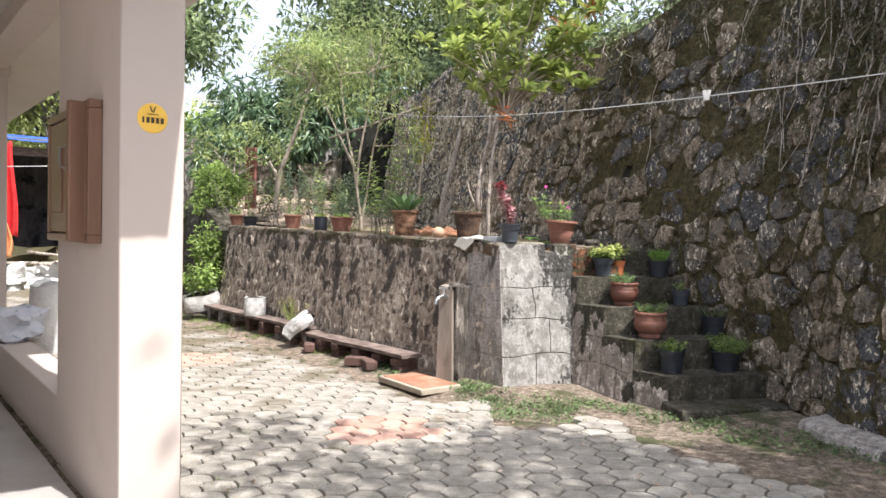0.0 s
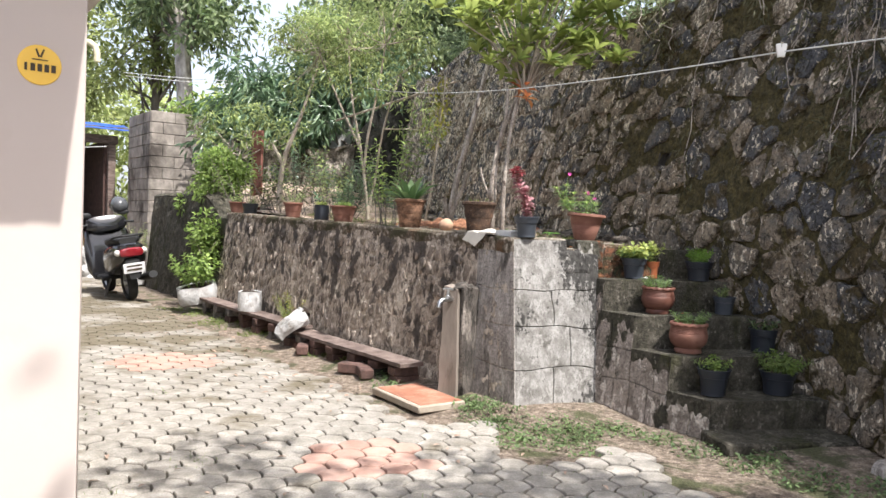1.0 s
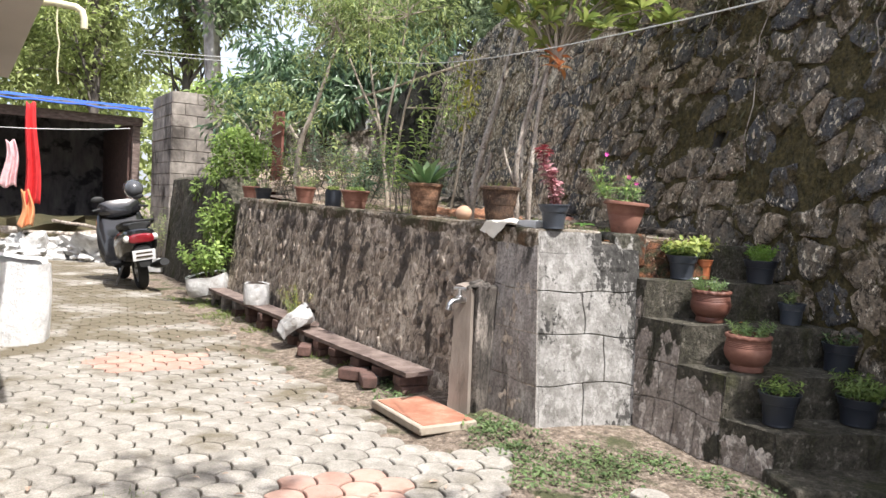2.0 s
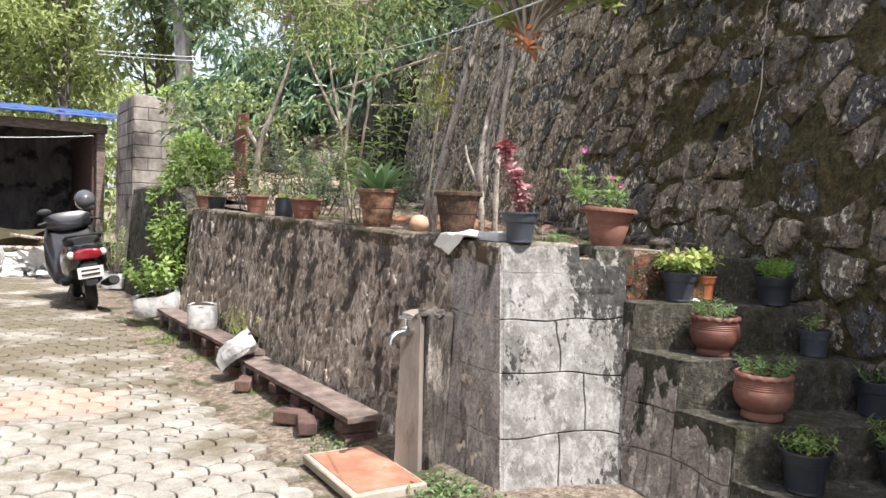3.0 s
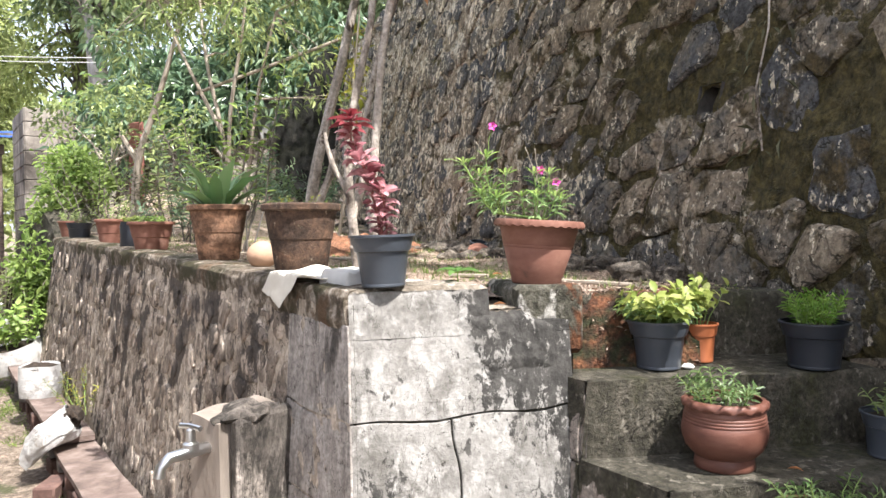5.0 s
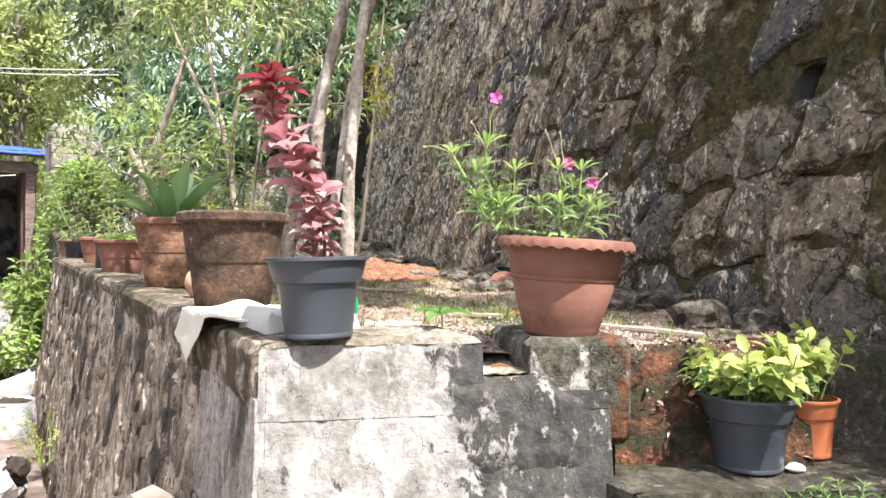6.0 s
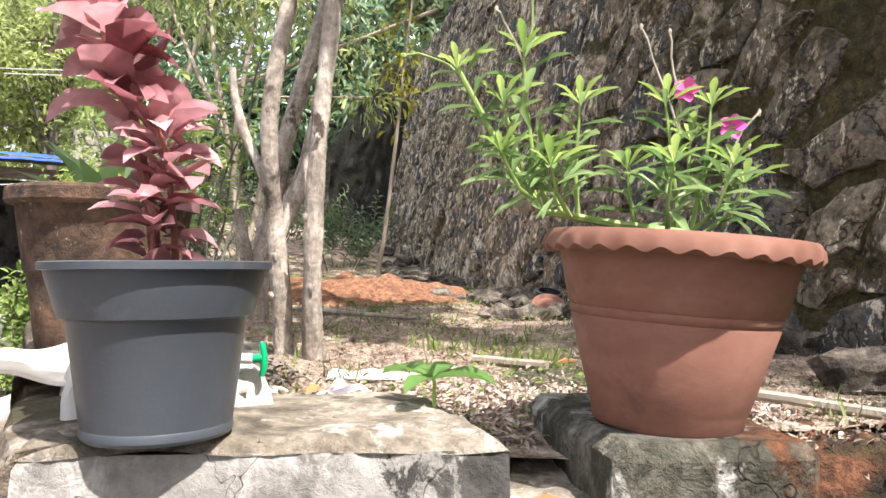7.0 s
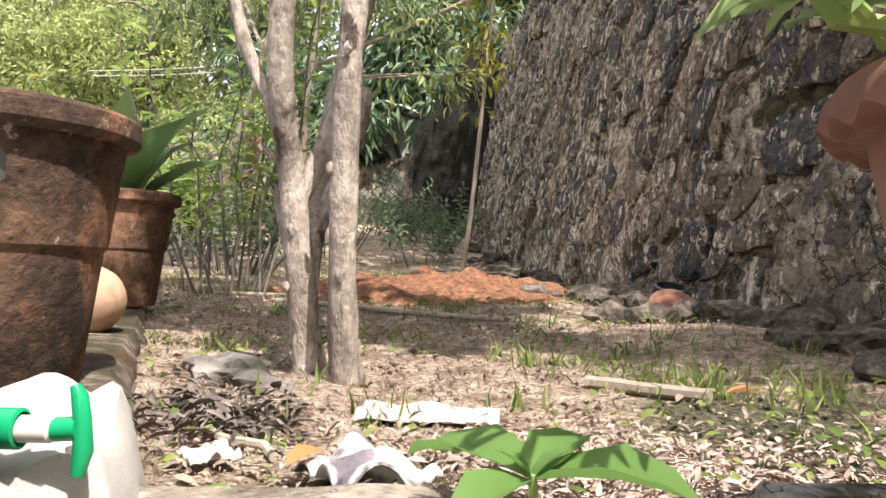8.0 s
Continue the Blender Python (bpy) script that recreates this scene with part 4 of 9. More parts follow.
def build_steps():
    st = thing("garden_steps", pose(1.7, 5.6, 0), "mossy concrete garden steps climbing beside the high stone wall", "steps", kind="structure")
    inv = st.matrix_basis.inverted()
    for k in range(1, 6):
        a = STEP0 + STEP_RUN * (k - 1)
        g = Geo()
        top = RISE * k if k < 5 else 1.045
        depth = 0.34 if k < 5 else 0.55
        back = Vector((-STEP_Q.y, STEP_Q.x, 0))

        def at(u, v):
            # v: up the riser, round the nosing, back over the tread; the left end runs along the flank
            if v < 0.42:
                z, b, k2 = top - RISE - 0.03 + (RISE + 0.03) * v / 0.42 * 0.96, 0.012 * (1 - v / 0.42), 0.0
            elif v < 0.5:
                z, b, k2 = top - 0.004 + 0.004 * (v - 0.42) / 0.08, 0.008 * (v - 0.42) / 0.08 + 0.003, 0.0
            else:
                z, b, k2 = top, 0.011 + depth * (v - 0.5) / 0.5, (v - 0.5) / 0.5 * 1.12
            wob = 0.008 * noise.noise(Vector((u * 7 + k, v * 5, k * 3.3)))
            if k < 5:
                lft = flank_place(0.98 * (1 - 0.2994 * (k - 1 + k2)), z, -0.004)
            else:
                lft = a + back * b
            lft = Vector((lft.x, lft.y, 0))
            return lft.lerp(a + STEP_Q * 1.3 + back * b, u) + back * wob + Vector((0, 0, z + wob * 0.6))

        g.sheet(at, 26, 22)
        # the step's end, down to the ground, and its solid back
        if k == 5:
            g.sheet(lambda u, v: a + back * (0.008 + u * depth) + Vector((0, 0, (top - 0.003) * (1 - v) - 0.05 * v)), 6, 6)
        part("step", g, M_STEP, st, m=inv)
    # a low slab at the foot
    f = Geo().box(0.86, 0.30, 0.075, Matrix.Translation(Vector((2.05, 5.56, -0.03))) @ Matrix.Rotation(math.atan2(STEP_Q.y, STEP_Q.x), 4, "Z"), 0.012)
    part("foot_slab", f, M_STEP, st, m=inv)
    k = Geo().box(0.95, 0.14, 0.10, Matrix.Translation(Vector((2.72, 4.62, -0.03))) @ Matrix.Rotation(math.atan2(BW.y, BW.x), 4, "Z"), 0.02)
    part("kerb", k, M_STEP, st, "low kerb at the wall foot", m=inv)


# flank between the block end and the steps: its foot runs from the block end to the first riser


def flank_place(s, h, out):
    u = s / 0.98
    a, b = CORNER + FACE * (FACE_LEN + 0.005), STEP0
    d = (b - a).normalized()
    nrm = Vector((d.y, -d.x, 0))
    return a.lerp(b, u) + nrm * (out + 0.10 * (1.1 - h) * (1 - 0.7 * u)) + Vector((0, 0, h))


def flank_top(s):
    """Height of the flank: follows the treads."""
    u = s / 0.98
    return 0.838 if u < 0.1018 else 0.628 if u < 0.4012 else 0.418 if u < 0.7006 else 0.208


def build_flank():
    g = Geo()
    g.sheet(lambda u, v: flank_place(u * 1.05 - 0.07, v * flank_top(u * 1.05 - 0.07) - 0.08 * (1 - v), -0.012), 106, 12)
    wall = tagged(part("wall_flank", g, M_FLANK), "mouldy cracked render flank beside the garden steps", "retaining wall", kind="structure")
    # moss creeping down from each tread, ragged along its lower edge
    edges = (-0.07, 0.1018, 0.4012, 0.7006, 1.0)
    for i, (u0, u1) in enumerate(zip(edges, edges[1:])):
        top = flank_top((u0 + u1) * 0.49)
        m = Geo()

        def moss(u, v):
            s = (u0 + (u1 - u0) * u) * 0.98
            hang = 0.085 + 0.07 * noise.noise(Vector((s * 9, i * 3.1, 0))) + 0.05 * noise.noise(Vector((s * 31, i * 3.1, 4)))
            return flank_place(s, top + 0.004 - max(0.025, hang) * v, 0.0045 * (1 - v ** 3) + 0.002 * noise.noise(Vector((s * 60, v * 9, i))) - 0.0015 * (v > 0.99))

        m.sheet(moss, 60, 8)
        m.sheet(lambda u, v: moss(u, 0) + (flank_place(0, 1, -0.03 * v) - flank_place(0, 1, 0)), 60, 1)
        part("moss_fringe", m, M_STEP, wall, "dark moss hanging from the tread edge")


def build_high_wall():
    g = Geo()
    # rough pointing that laps over the edges of the stones
    s_mid = 8.0

    def pointing(s, h):
        return high_place(s, h, 0.002 + 0.022 * noise.noise(Vector((s * 6, h * 5, 0))) + 0.016 * noise.noise(Vector((s * 21, h * 16, 4))) + 0.010 * noise.noise(Vector((s * 46, h * 34, 7))))

    g.sheet(lambda u, v: pointing(u * s_mid, v * (high_top(u * s_mid) + 0.1) - 0.1), 60, 30)
    g.sheet(lambda u, v: pointing(s_mid + u * (BW_LEN - s_mid), v * (high_top(s_mid + u * (BW_LEN - s_mid)) + 0.1) - 0.1), 860, 250)
    # weep hole: the pointing stops round it, and dark sides go back
    mid = high_place(HOLE[0], HOLE[1], 0)
    g.f = [q for q in g.f if not all(abs((Vector(g.v[i]) - mid).dot(BW)) < 0.05 and abs(g.v[i][2] - mid.z) < 0.075 for i in q)]
    g.sheet(lambda u, v: high_place(u * BW_LEN, high_top(u * BW_LEN), -v * 0.5), 200, 2)
    wall = tagged(part("wall_high", g, M_MORTAR), "high battered retaining wall of dark mossy rubble stone", "retaining wall", kind="structure")
    hole = Geo()
    for a, b in (((-1, -1), (1, -1)), ((1, -1), (1, 1)), ((1, 1), (-1, 1)), ((-1, 1), (-1, -1))):
        hole.sheet(lambda u, v: high_place(HOLE[0] + 0.052 * (a[0] + (b[0] - a[0]) * u), HOLE[1] + 0.077 * (a[1] + (b[1] - a[1]) * u), 0.012 - 0.26 * v), 6, 4)
    hole.sheet(lambda u, v: high_place(HOLE[0] + 0.052 * (2 * u - 1), HOLE[1] + 0.077 * (2 * v - 1), -0.245), 2, 2)
    part("weep_hole", hole, M_JOINT, wall, "dark square weep hole")
    # pale concrete footing that shows at the wall's foot before the steps
    f = Geo()
    prof = ((0.20, -0.05), (0.195, 0.055), (0.175, 0.078), (0.09, 0.088), (0.0, 0.095))

    def footing(u, v):
        k = v * (len(prof) - 1)
        i = min(int(k), len(prof) - 2)
        out, h = prof[i][0] + (prof[i + 1][0] - prof[i][0]) * (k - i), prof[i][1] + (prof[i + 1][1] - prof[i][1]) * (k - i)
        s = 8.3 + 2.5 * u
        return high_place(s, h + 0.012 * noise.noise(Vector((s * 6, v * 3, 1))), out * (0.75 + 0.4 * u) + 0.015 * noise.noise(Vector((s * 9, v * 4, 5))))

    f.sheet(footing, 90, 20)
    f.add([footing(1.0, k / 12) for k in range(13)] + [high_place(10.8, -0.05, 0.0)], [tuple(range(14))])
    part("footing", f, M_BLOCK_SIDE, wall, "worn pale concrete footing")
    # the bank above it
    b = Geo()
    b.sheet(lambda u, v: high_place(u * BW_LEN, high_top(u * BW_LEN) - 0.02, -0.25 - v * 14) + Vector((0, 0, 5.0 * v + 0.5 * math.sin(u * 20 + v * 5) * v)), 80, 14)
    tagged(part("bank", b, M_HILL), "overgrown earth bank above the high wall", "bank", kind="structure")


build_ground()
build_terrace()
build_low_wall()
build_block_end()
build_steps()
build_flank()
build_high_wall()

# ---- house ----
P0 = Vector((-0.843, 2.994, 0))                    # near corner of the pier
HD = Vector((-0.715, 0.699, 0))                    # along the house front
HN = Vector((0.699, 0.715, 0))                     # out of the house
HROT = math.atan2(HD.y, HD.x)


def house_m(along, out, z):
    p = P0 + HD * along + HN * out
    return Matrix.Translation((p.x, p.y, z)) @ Matrix.Rotation(HROT, 4, "Z")


def build_house():
    # local x runs along the front, local y points into the house
    w = Geo().box(1.09, 0.245, 2.75, house_m(0.545, 0.1225, -0.05), 0.006)
    tagged(part("wall_pier", w, M_PAINT), "taupe-painted plastered pier of the house porch", "pier", kind="structure")
    w = Geo().box(0.9, 0.245, 2.75, house_m(4.9, 0.1225, -0.05), 0.006).box(0.96, 0.285, 0.12, house_m(4.9, 0.1225, 2.45), 0.006)
    tagged(part("wall_pier", w, M_PAINT), "taupe-painted plastered pier with a plain capital", "pier", kind="structure")
    w = Geo().box(3.36, 0.22, 0.36, house_m(2.77, 0.1225, -0.05), 0.006)
    tagged(part("parapet", w, M_PAINT), "low cream-topped porch parapet between the piers", "parapet", kind="structure")
    w = Geo().box(3.6, 0.22, 0.36, house_m(7.16, 0.1225, -0.05), 0.006)
    tagged(part("parapet", w, M_PAINT), "low cream-topped porch parapet between the piers", "parapet", kind="structure")
    f = Geo().box(13.0, 5.0, 0.05, house_m(2.0, -2.55, -0.035), 0.0)
    tagged(part("floor", f, M_FLOOR), "smooth grey cement porch floor", "floor", kind="structure")
    # ceiling, sloping down to the eave
    c = Geo()
    e1 = 9.0
    for s0, s1, o0, o1 in ((1.2, e1, -4.6, 0.86), (-0.855, 1.2, -4.6, 0.33)):
        a = [P0 + HD * s + HN * o + Vector((0, 0, 2.56 + (0.86 - o) * 0.0806)) for s, o in ((s0, o0), (s1, o0), (s1, o1), (s0, o1))]
        b = [p + Vector((0, 0, 0.12)) for p in a]
        c.add(a + b, [(0, 1, 2, 3), (7, 6, 5, 4), (0, 4, 5, 1), (1, 5, 6, 2), (2, 6, 7, 3), (3, 7, 4, 0)])
    tagged(part("ceiling", c, M_SOFFIT, smooth=False), "cream-painted sloping porch ceiling and eave", "ceiling", kind="structure")
    b = Geo().box(9.6, 0.22, 0.2, house_m(4.0, 0.1225, 2.50), 0.006)
    tagged(part("beam", b, M_PAINT), "taupe-painted beam over the porch piers", "beam", kind="structure")
    # back wall of the porch
    w = Geo().box(13.0, 0.2, 3.2, house_m(2.0, -4.6, -0.05), 0.006)
    tagged(part("wall_house", w, M_PAINT), "plain taupe house wall behind the porch", "wall", kind="structure")


build_house()

# ---- pots and their plants ----
def pot_shell(prof_out, wall=0.006, n=40, scallop=None, wob=0.0):
    """A hollow pot from its outer profile, lip included."""
    inner = [(max(0.004, r - wall), z + (0.008 if i == 0 else 0)) for i, (r, z) in enumerate(prof_out)]
    return Geo().lathe(prof_out + inner[::-1][0:-3], n, scallop=scallop, wob=wob)


def stem_leaves(rng, pts, count, length, width, outline, tilt=0.3, start=0.0, spread=1.0):
    """Bases, directions, normals for leaves set along a stem."""
    pts = [Vector(p) for p in pts]
    b, a, u, ls = [], [], [], []
    for i in range(count):
        k = start + (1 - start) * (i + rng.random() * 0.6) / count
        q = min(k, 0.999) * (len(pts) - 1)
        j = int(q)
        p = pts[j].lerp(pts[j + 1], q - j)
        t = (pts[j + 1] - pts[j]).normalized()
        an = i * 2.4 + rng.random() * 0.8
        s = t.orthogonal().normalized()
        d = s * math.cos(an) + t.cross(s) * math.sin(an)
        d = (d * spread + t * tilt + Vector(rng.normal(scale=0.12, size=3))).normalized()
        b.append(p)
        a.append(d)
        up = (t - d * t.dot(d))
        u.append(up if up.length > 0.05 else Vector((0, 0, 1)))
        ls.append(length * (0.7 + 0.5 * rng.random()) * (1.0 - 0.35 * abs(k - 0.55)))
    return b, a, u, ls


def tuft(rng, n, r, h, lean=0.6):
    """Short stems fanning out of a pot."""
    out = []
    for i in range(n):
        an, q = rng.random() * 6.283, rng.random() ** 0.6
        b = Vector((math.cos(an) * r * 0.6 * q, math.sin(an) * r * 0.6 * q, 0))
        t = b + Vector((math.cos(an) * lean * h * q, math.sin(an) * lean * h * q, h * (0.6 + 0.5 * rng.random())))
        out.append(bend(b, t, 4, -h * 0.05, h * 0.05, seed=int(rng.random() * 1e6)))
    return out


def pot_thing(name, at, label, group="", yaw=0.0, tilt=(0, 0)):
    return thing(name, pose(at[0], at[1], at[2], tilt[0], tilt[1], yaw), label, "potted plant", group)


def grow(par, z, stems, stem_r, per, length, width, leaf_mat, stem_mat, rng, outline=LEAF_LANCE, tilt=0.35, start=0.1, name="leaves"):
    """Stems and leaves as two parts of a potted plant."""
    g = Geo()
    B, A, U, L = [], [], [], []
    for s in stems:
        s = [p + Vector((0, 0, z)) for p in s]
        g.tube(s, [stem_r * (1 - 0.6 * i / (len(s) - 1)) for i in range(len(s))], 5)
        b, a, u, ls = stem_leaves(rng, s, per, length, width, outline, tilt, start)
        B += b; A += a; U += u; L += ls
    tagged(part("stemwork", g, stem_mat, par), kind="stuff")
    L = np.array(L)
    leaves(name, B, A, U, L, L * (width / length), leaf_mat, par, outline)


STEP_POTS = "pots on the garden steps"
WALL_POTS = "pots along the low wall"


def grey_pot(rim, base, h):
    """Tapered plastic nursery pot with a stepped collar."""
    return pot_shell([(base * 0.97, 0.0), (base * 1.01, 0.003), (base * 1.012, h * 0.06), (base * 1.0, h * 0.07), (base * 0.42 + rim * 0.50, h * 0.66), (base * 0.42 + rim * 0.51, h * 0.675), (base * 0.36 + rim * 0.605, h * 0.69), (rim * 0.945, h * 0.93), (rim * 0.95, h * 0.95), (rim, h * 0.955), (rim, h * 0.995), (rim * 0.985, h)], 0.004, 48)


def build_grey_coleus():
    rng = np.random.default_rng(3)
    p = pot_thing("potted_coleus", (0.522, 6.103, 1.104), "tall crimson-leaved plant in a grey plastic pot on the wall corner", WALL_POTS, 0, (0.5, -1.5))
    part("pot", grey_pot(0.089, 0.058, 0.138), M_GREY, p, "dark grey plastic pot with a stepped collar", angle=30)
    part("soil", Geo().disc(0.081, 0.118, 24, bump=0.008), M_SOIL, p)
    main = [Vector(q) for q in ((0, 0, 0.11), (-0.006, -0.004, 0.18), (-0.018, -0.010, 0.25), (-0.030, -0.015, 0.30), (-0.050, -0.022, 0.345), (-0.066, -0.029, 0.39), (-0.064, -0.029, 0.45))]
    side = [Vector(q) for q in ((0.012, 0.006, 0.11), (0.014, 0.0, 0.16), (0.012, -0.006, 0.215), (0.004, -0.008, 0.25))]
    low = [Vector(q) for q in ((0.0, -0.012, 0.11), (0.006, -0.016, 0.15), (0.010, -0.018, 0.185))]
    g = Geo()
    B, A, U, L = [], [], [], []

    def at(stem, z):
        for a, b in zip(stem, stem[1:]):
            if a.z <= z <= b.z:
                return a.lerp(b, (z - a.z) / (b.z - a.z))
        return stem[-1]

    # whorls: stem, lowest and highest, how many, leaves in each, leaf length
    for stem, z0, z1, nodes, per, ln in ((main, 0.258, 0.335, 7, 5, 0.055), (main, 0.348, 0.405, 6, 4, 0.036), (side, 0.195, 0.248, 6, 4, 0.042), (low, 0.150, 0.182, 3, 3, 0.030), (main, 0.20, 0.25, 3, 3, 0.036), (main, 0.140, 0.195, 4, 4, 0.034), (side, 0.135, 0.185, 3, 4, 0.032)):
        for ni in range(nodes):
            c = at(stem, z0 + (z1 - z0) * ni / (nodes - 1))
            for w in range(per):
                an = w * math.tau / per + ni * 1.1 + rng.normal() * 0.3
                e = 0.15 + rng.normal() * 0.35
                B.append(c + Vector((math.cos(an), math.sin(an), 0)) * 0.006)
                A.append(Vector((math.cos(an), math.sin(an), e)))
                U.append(Vector((0, 0, 1)) + Vector(rng.normal(scale=0.35, size=3)))
                L.append(ln * rng.uniform(0.65, 1.25))
    for stem, r in ((main, 0.0055), (side, 0.0035), (low, 0.003)):
        g.tube(stem, [r * (1 - 0.5 * i / (len(stem) - 1)) for i in range(len(stem))], 7)
    part("stem", g, M_REDSTEM, p)
    L = np.array(L)
    leaves("leaves", B, A, U, L, L * rng.uniform(0.52, 0.70, len(L)), L_COLEUS, p, LEAF_OVATE, "dusty pink toothed leaves")
    B, A, U, L = [], [], [], []
    for ni, (z, ln) in enumerate(((0.412, 0.048), (0.425, 0.062), (0.438, 0.064), (0.45, 0.045), (0.458, 0.026))):
        c = at(main, min(z, 0.449)) + Vector((0, 0, max(0.0, z - 0.449)))
        for w in range(5):
            an = w * math.tau / 5 + ni * 0.65 + rng.normal() * 0.2
            B.append(c)
            A.append(Vector((math.cos(an), math.sin(an), -0.25 + 0.22 * ni + rng.normal() * 0.12)))
            U.append(Vector((0, 0, 1)) + Vector(rng.normal(scale=0.25, size=3)))
            L.append(ln * rng.uniform(0.8, 1.1))
    L = np.array(L)
    leaves("top_leaves", B, A, U, L, L * 0.42, leafy("scarlet_leaf", (0.24, 0.035, 0.045), (0.45, 0.12, 0.13), 0.4, 0.5), p, LEAF_OVATE, "scarlet young leaves")


def build_terracotta():
    rng = np.random.default_rng(8)
    p = pot_thing("potted_flowering_plant", (0.909, 6.365, 1.096), "pink-flowered leafy plant in a scalloped terracotta pot", WALL_POTS, 10, (0.5, 3.0))
    prof = [(r * 1.07, z * 1.1) for r, z in ((0.064, 0.0), (0.067, 0.004), (0.069, 0.016), (0.071, 0.020), (0.0925, 0.092), (0.0915, 0.0935), (0.0935, 0.096), (0.0945, 0.100), (0.0937, 0.1015), (0.0958, 0.104), (0.107, 0.150),
                                             (0.119, 0.1485), (0.1225, 0.1505), (0.1225, 0.160), (0.118, 0.1665), (0.108, 0.167))]
    part("pot", pot_shell(prof, 0.007, 480, scallop=((11, 12), 30, 0.0024)), M_TERRA, p, "terracotta pot with a wavy rim", angle=50)
    part("soil", Geo().disc(0.109, 0.166, 24, bump=0.008), M_SOIL, p)
    part("drain_hole", Geo().lathe([(0.006, 0), (0.0045, 0.002)], 12, Matrix.Translation((0.036, -0.0575, 0.03)) @ Matrix.Rotation(math.radians(78), 4, "X") @ Matrix.Rotation(math.radians(32), 4, "Y")), M_SOIL, p)
    up = Matrix.Translation((0, 0, 0)) @ p.matrix_basis.to_3x3().inverted().to_4x4()
    g = Geo()
    B, A, U, L = [], [], [], []
    NB, NA, NU, NL = [], [], [], []
    # shoots: a fleshy stem lies over the rim and turns up, the rest stand in two clumps
    shoots = [((0.03, 0.0, 0.185), (-0.05, -0.02, 0.195), (-0.118, -0.042, 0.206), (-0.164, -0.059, 0.277), (-0.200, -0.072, 0.345)), ((-0.112, -0.040, 0.204), (-0.128, -0.046, 0.26), (-0.136, -0.05, 0.32), (-0.138, -0.052, 0.362)),
              ((-0.118, -0.042, 0.206), (-0.142, -0.052, 0.26), (-0.157, -0.057, 0.312)), ((-0.085, -0.03, 0.20), (-0.088, -0.034, 0.25), (-0.084, -0.034, 0.312)), ((-0.03, -0.01, 0.19), (-0.036, -0.016, 0.22), (-0.039, -0.018, 0.250)),
              ((0.01, 0.0, 0.185), (0.004, -0.004, 0.25), (-0.004, -0.008, 0.315)), ((0.02, 0.0, 0.185), (0.034, 0.004, 0.25), (0.039, 0.006, 0.315)), ((0.0, 0.02, 0.185), (0.018, 0.03, 0.24), (0.02, 0.035, 0.285)),
              ((0.02, -0.02, 0.185), (0.045, -0.03, 0.21), (0.058, -0.035, 0.25)), ((0.0, -0.02, 0.185), (0.0, -0.045, 0.21), (0.005, -0.055, 0.25)), ((0.03, 0.01, 0.185), (0.06, 0.025, 0.21), (0.072, 0.03, 0.24)),
              ((-0.10, -0.02, 0.20), (-0.12, -0.01, 0.24), (-0.128, 0.0, 0.275)), ((-0.11, -0.05, 0.204), (-0.135, -0.075, 0.225), (-0.150, -0.09, 0.258)), ((-0.09, -0.045, 0.20), (-0.10, -0.065, 0.22), (-0.105, -0.078, 0.245))]
    for k, s in enumerate(shoots):
        s = [Vector(q) for q in s]
        g.tube(s, [(0.0052 if k == 0 else 0.0027) * (1 - 0.5 * i / (len(s) - 1)) for i in range(len(s))], 7)
        b, a, u, ls = stem_leaves(rng, s, 20 if k == 0 else 13, 0.050, 0.012, LEAF_OBLONG, 0.40, 0.5 if k == 0 else 0.22)
        B += b; A += a; U += u; L += ls
        for w in range(7):
            an = w * 2.4
            NB.append(Vector(s[-1])); NA.append(Vector((math.cos(an), math.sin(an), 0.55 + 0.12 * w))); NU.append(Vector((-math.cos(an), -math.sin(an), 0.6))); NL.append(0.047 * rng.uniform(0.65, 1.1) * (1 - 0.05 * w))
    tagged(part("stemwork", g, M_STEM, p, m=up), kind="stuff")
    L, NL = np.array(L), np.array(NL)
    leaves("leaves", B, A, U, L, L * 0.18, L_POT, p, LEAF_OBLONG, m=up)
    leaves("young_leaves", NB, NA, NU, NL, NL * 0.22, leafy("young_leaf", (0.22, 0.34, 0.08), (0.42, 0.54, 0.17), 0.45, 0.4), p, LEAF_OBLONG, "yellow-green young leaves", m=up)
    stalks, dry = Geo(), Geo()
    for tip, frm, bloom in (((-0.119, -0.048, 0.452), (-0.138, -0.052, 0.36), True), ((0.015, -0.002, 0.328), (0.004, -0.004, 0.27), True), ((0.059, 0.013, 0.293), (0.036, 0.005, 0.25), True), ((-0.251, -0.088, 0.356), (-0.200, -0.072, 0.340), False)):
        stalks.tube(bend(frm, tip, 4, -0.008, 0.003, 2), 0.0013, 5)
        stalks.blob(0.0035, Matrix.Translation(tip), 0.1, 1, 1)
        if bloom:
            FB, FA, FU = [], [], []
            for w in range(5):
                an = w * math.tau / 5
                FB.append(Vector(tip)); FA.append(Vector((math.cos(an) * 0.8, -0.5, math.sin(an) * 0.8))); FU.append(Vector((0.2, -1, 0.3)))
            leaves("flower", FB, FA, FU, 0.0145, 0.0115, M_PINK, p, LEAF_OBLONG, "magenta-pink flower", m=up)
    for tip, frm in (((-0.028, -0.017, 0.39), (0.008, -0.004, 0.29)), ((-0.001, -0.008, 0.386), (0.012, 0.0, 0.30)), ((-0.165, -0.06, 0.405), (-0.138, -0.05, 0.35)), ((0.085, 0.03, 0.31), (0.055, 0.02, 0.24)), ((0.075, 0.02, 0.275), (0.05, 0.01, 0.23))):
        dry.tube(bend(frm, tip, 5, -0.012, 0.004, 7), 0.0012, 5)
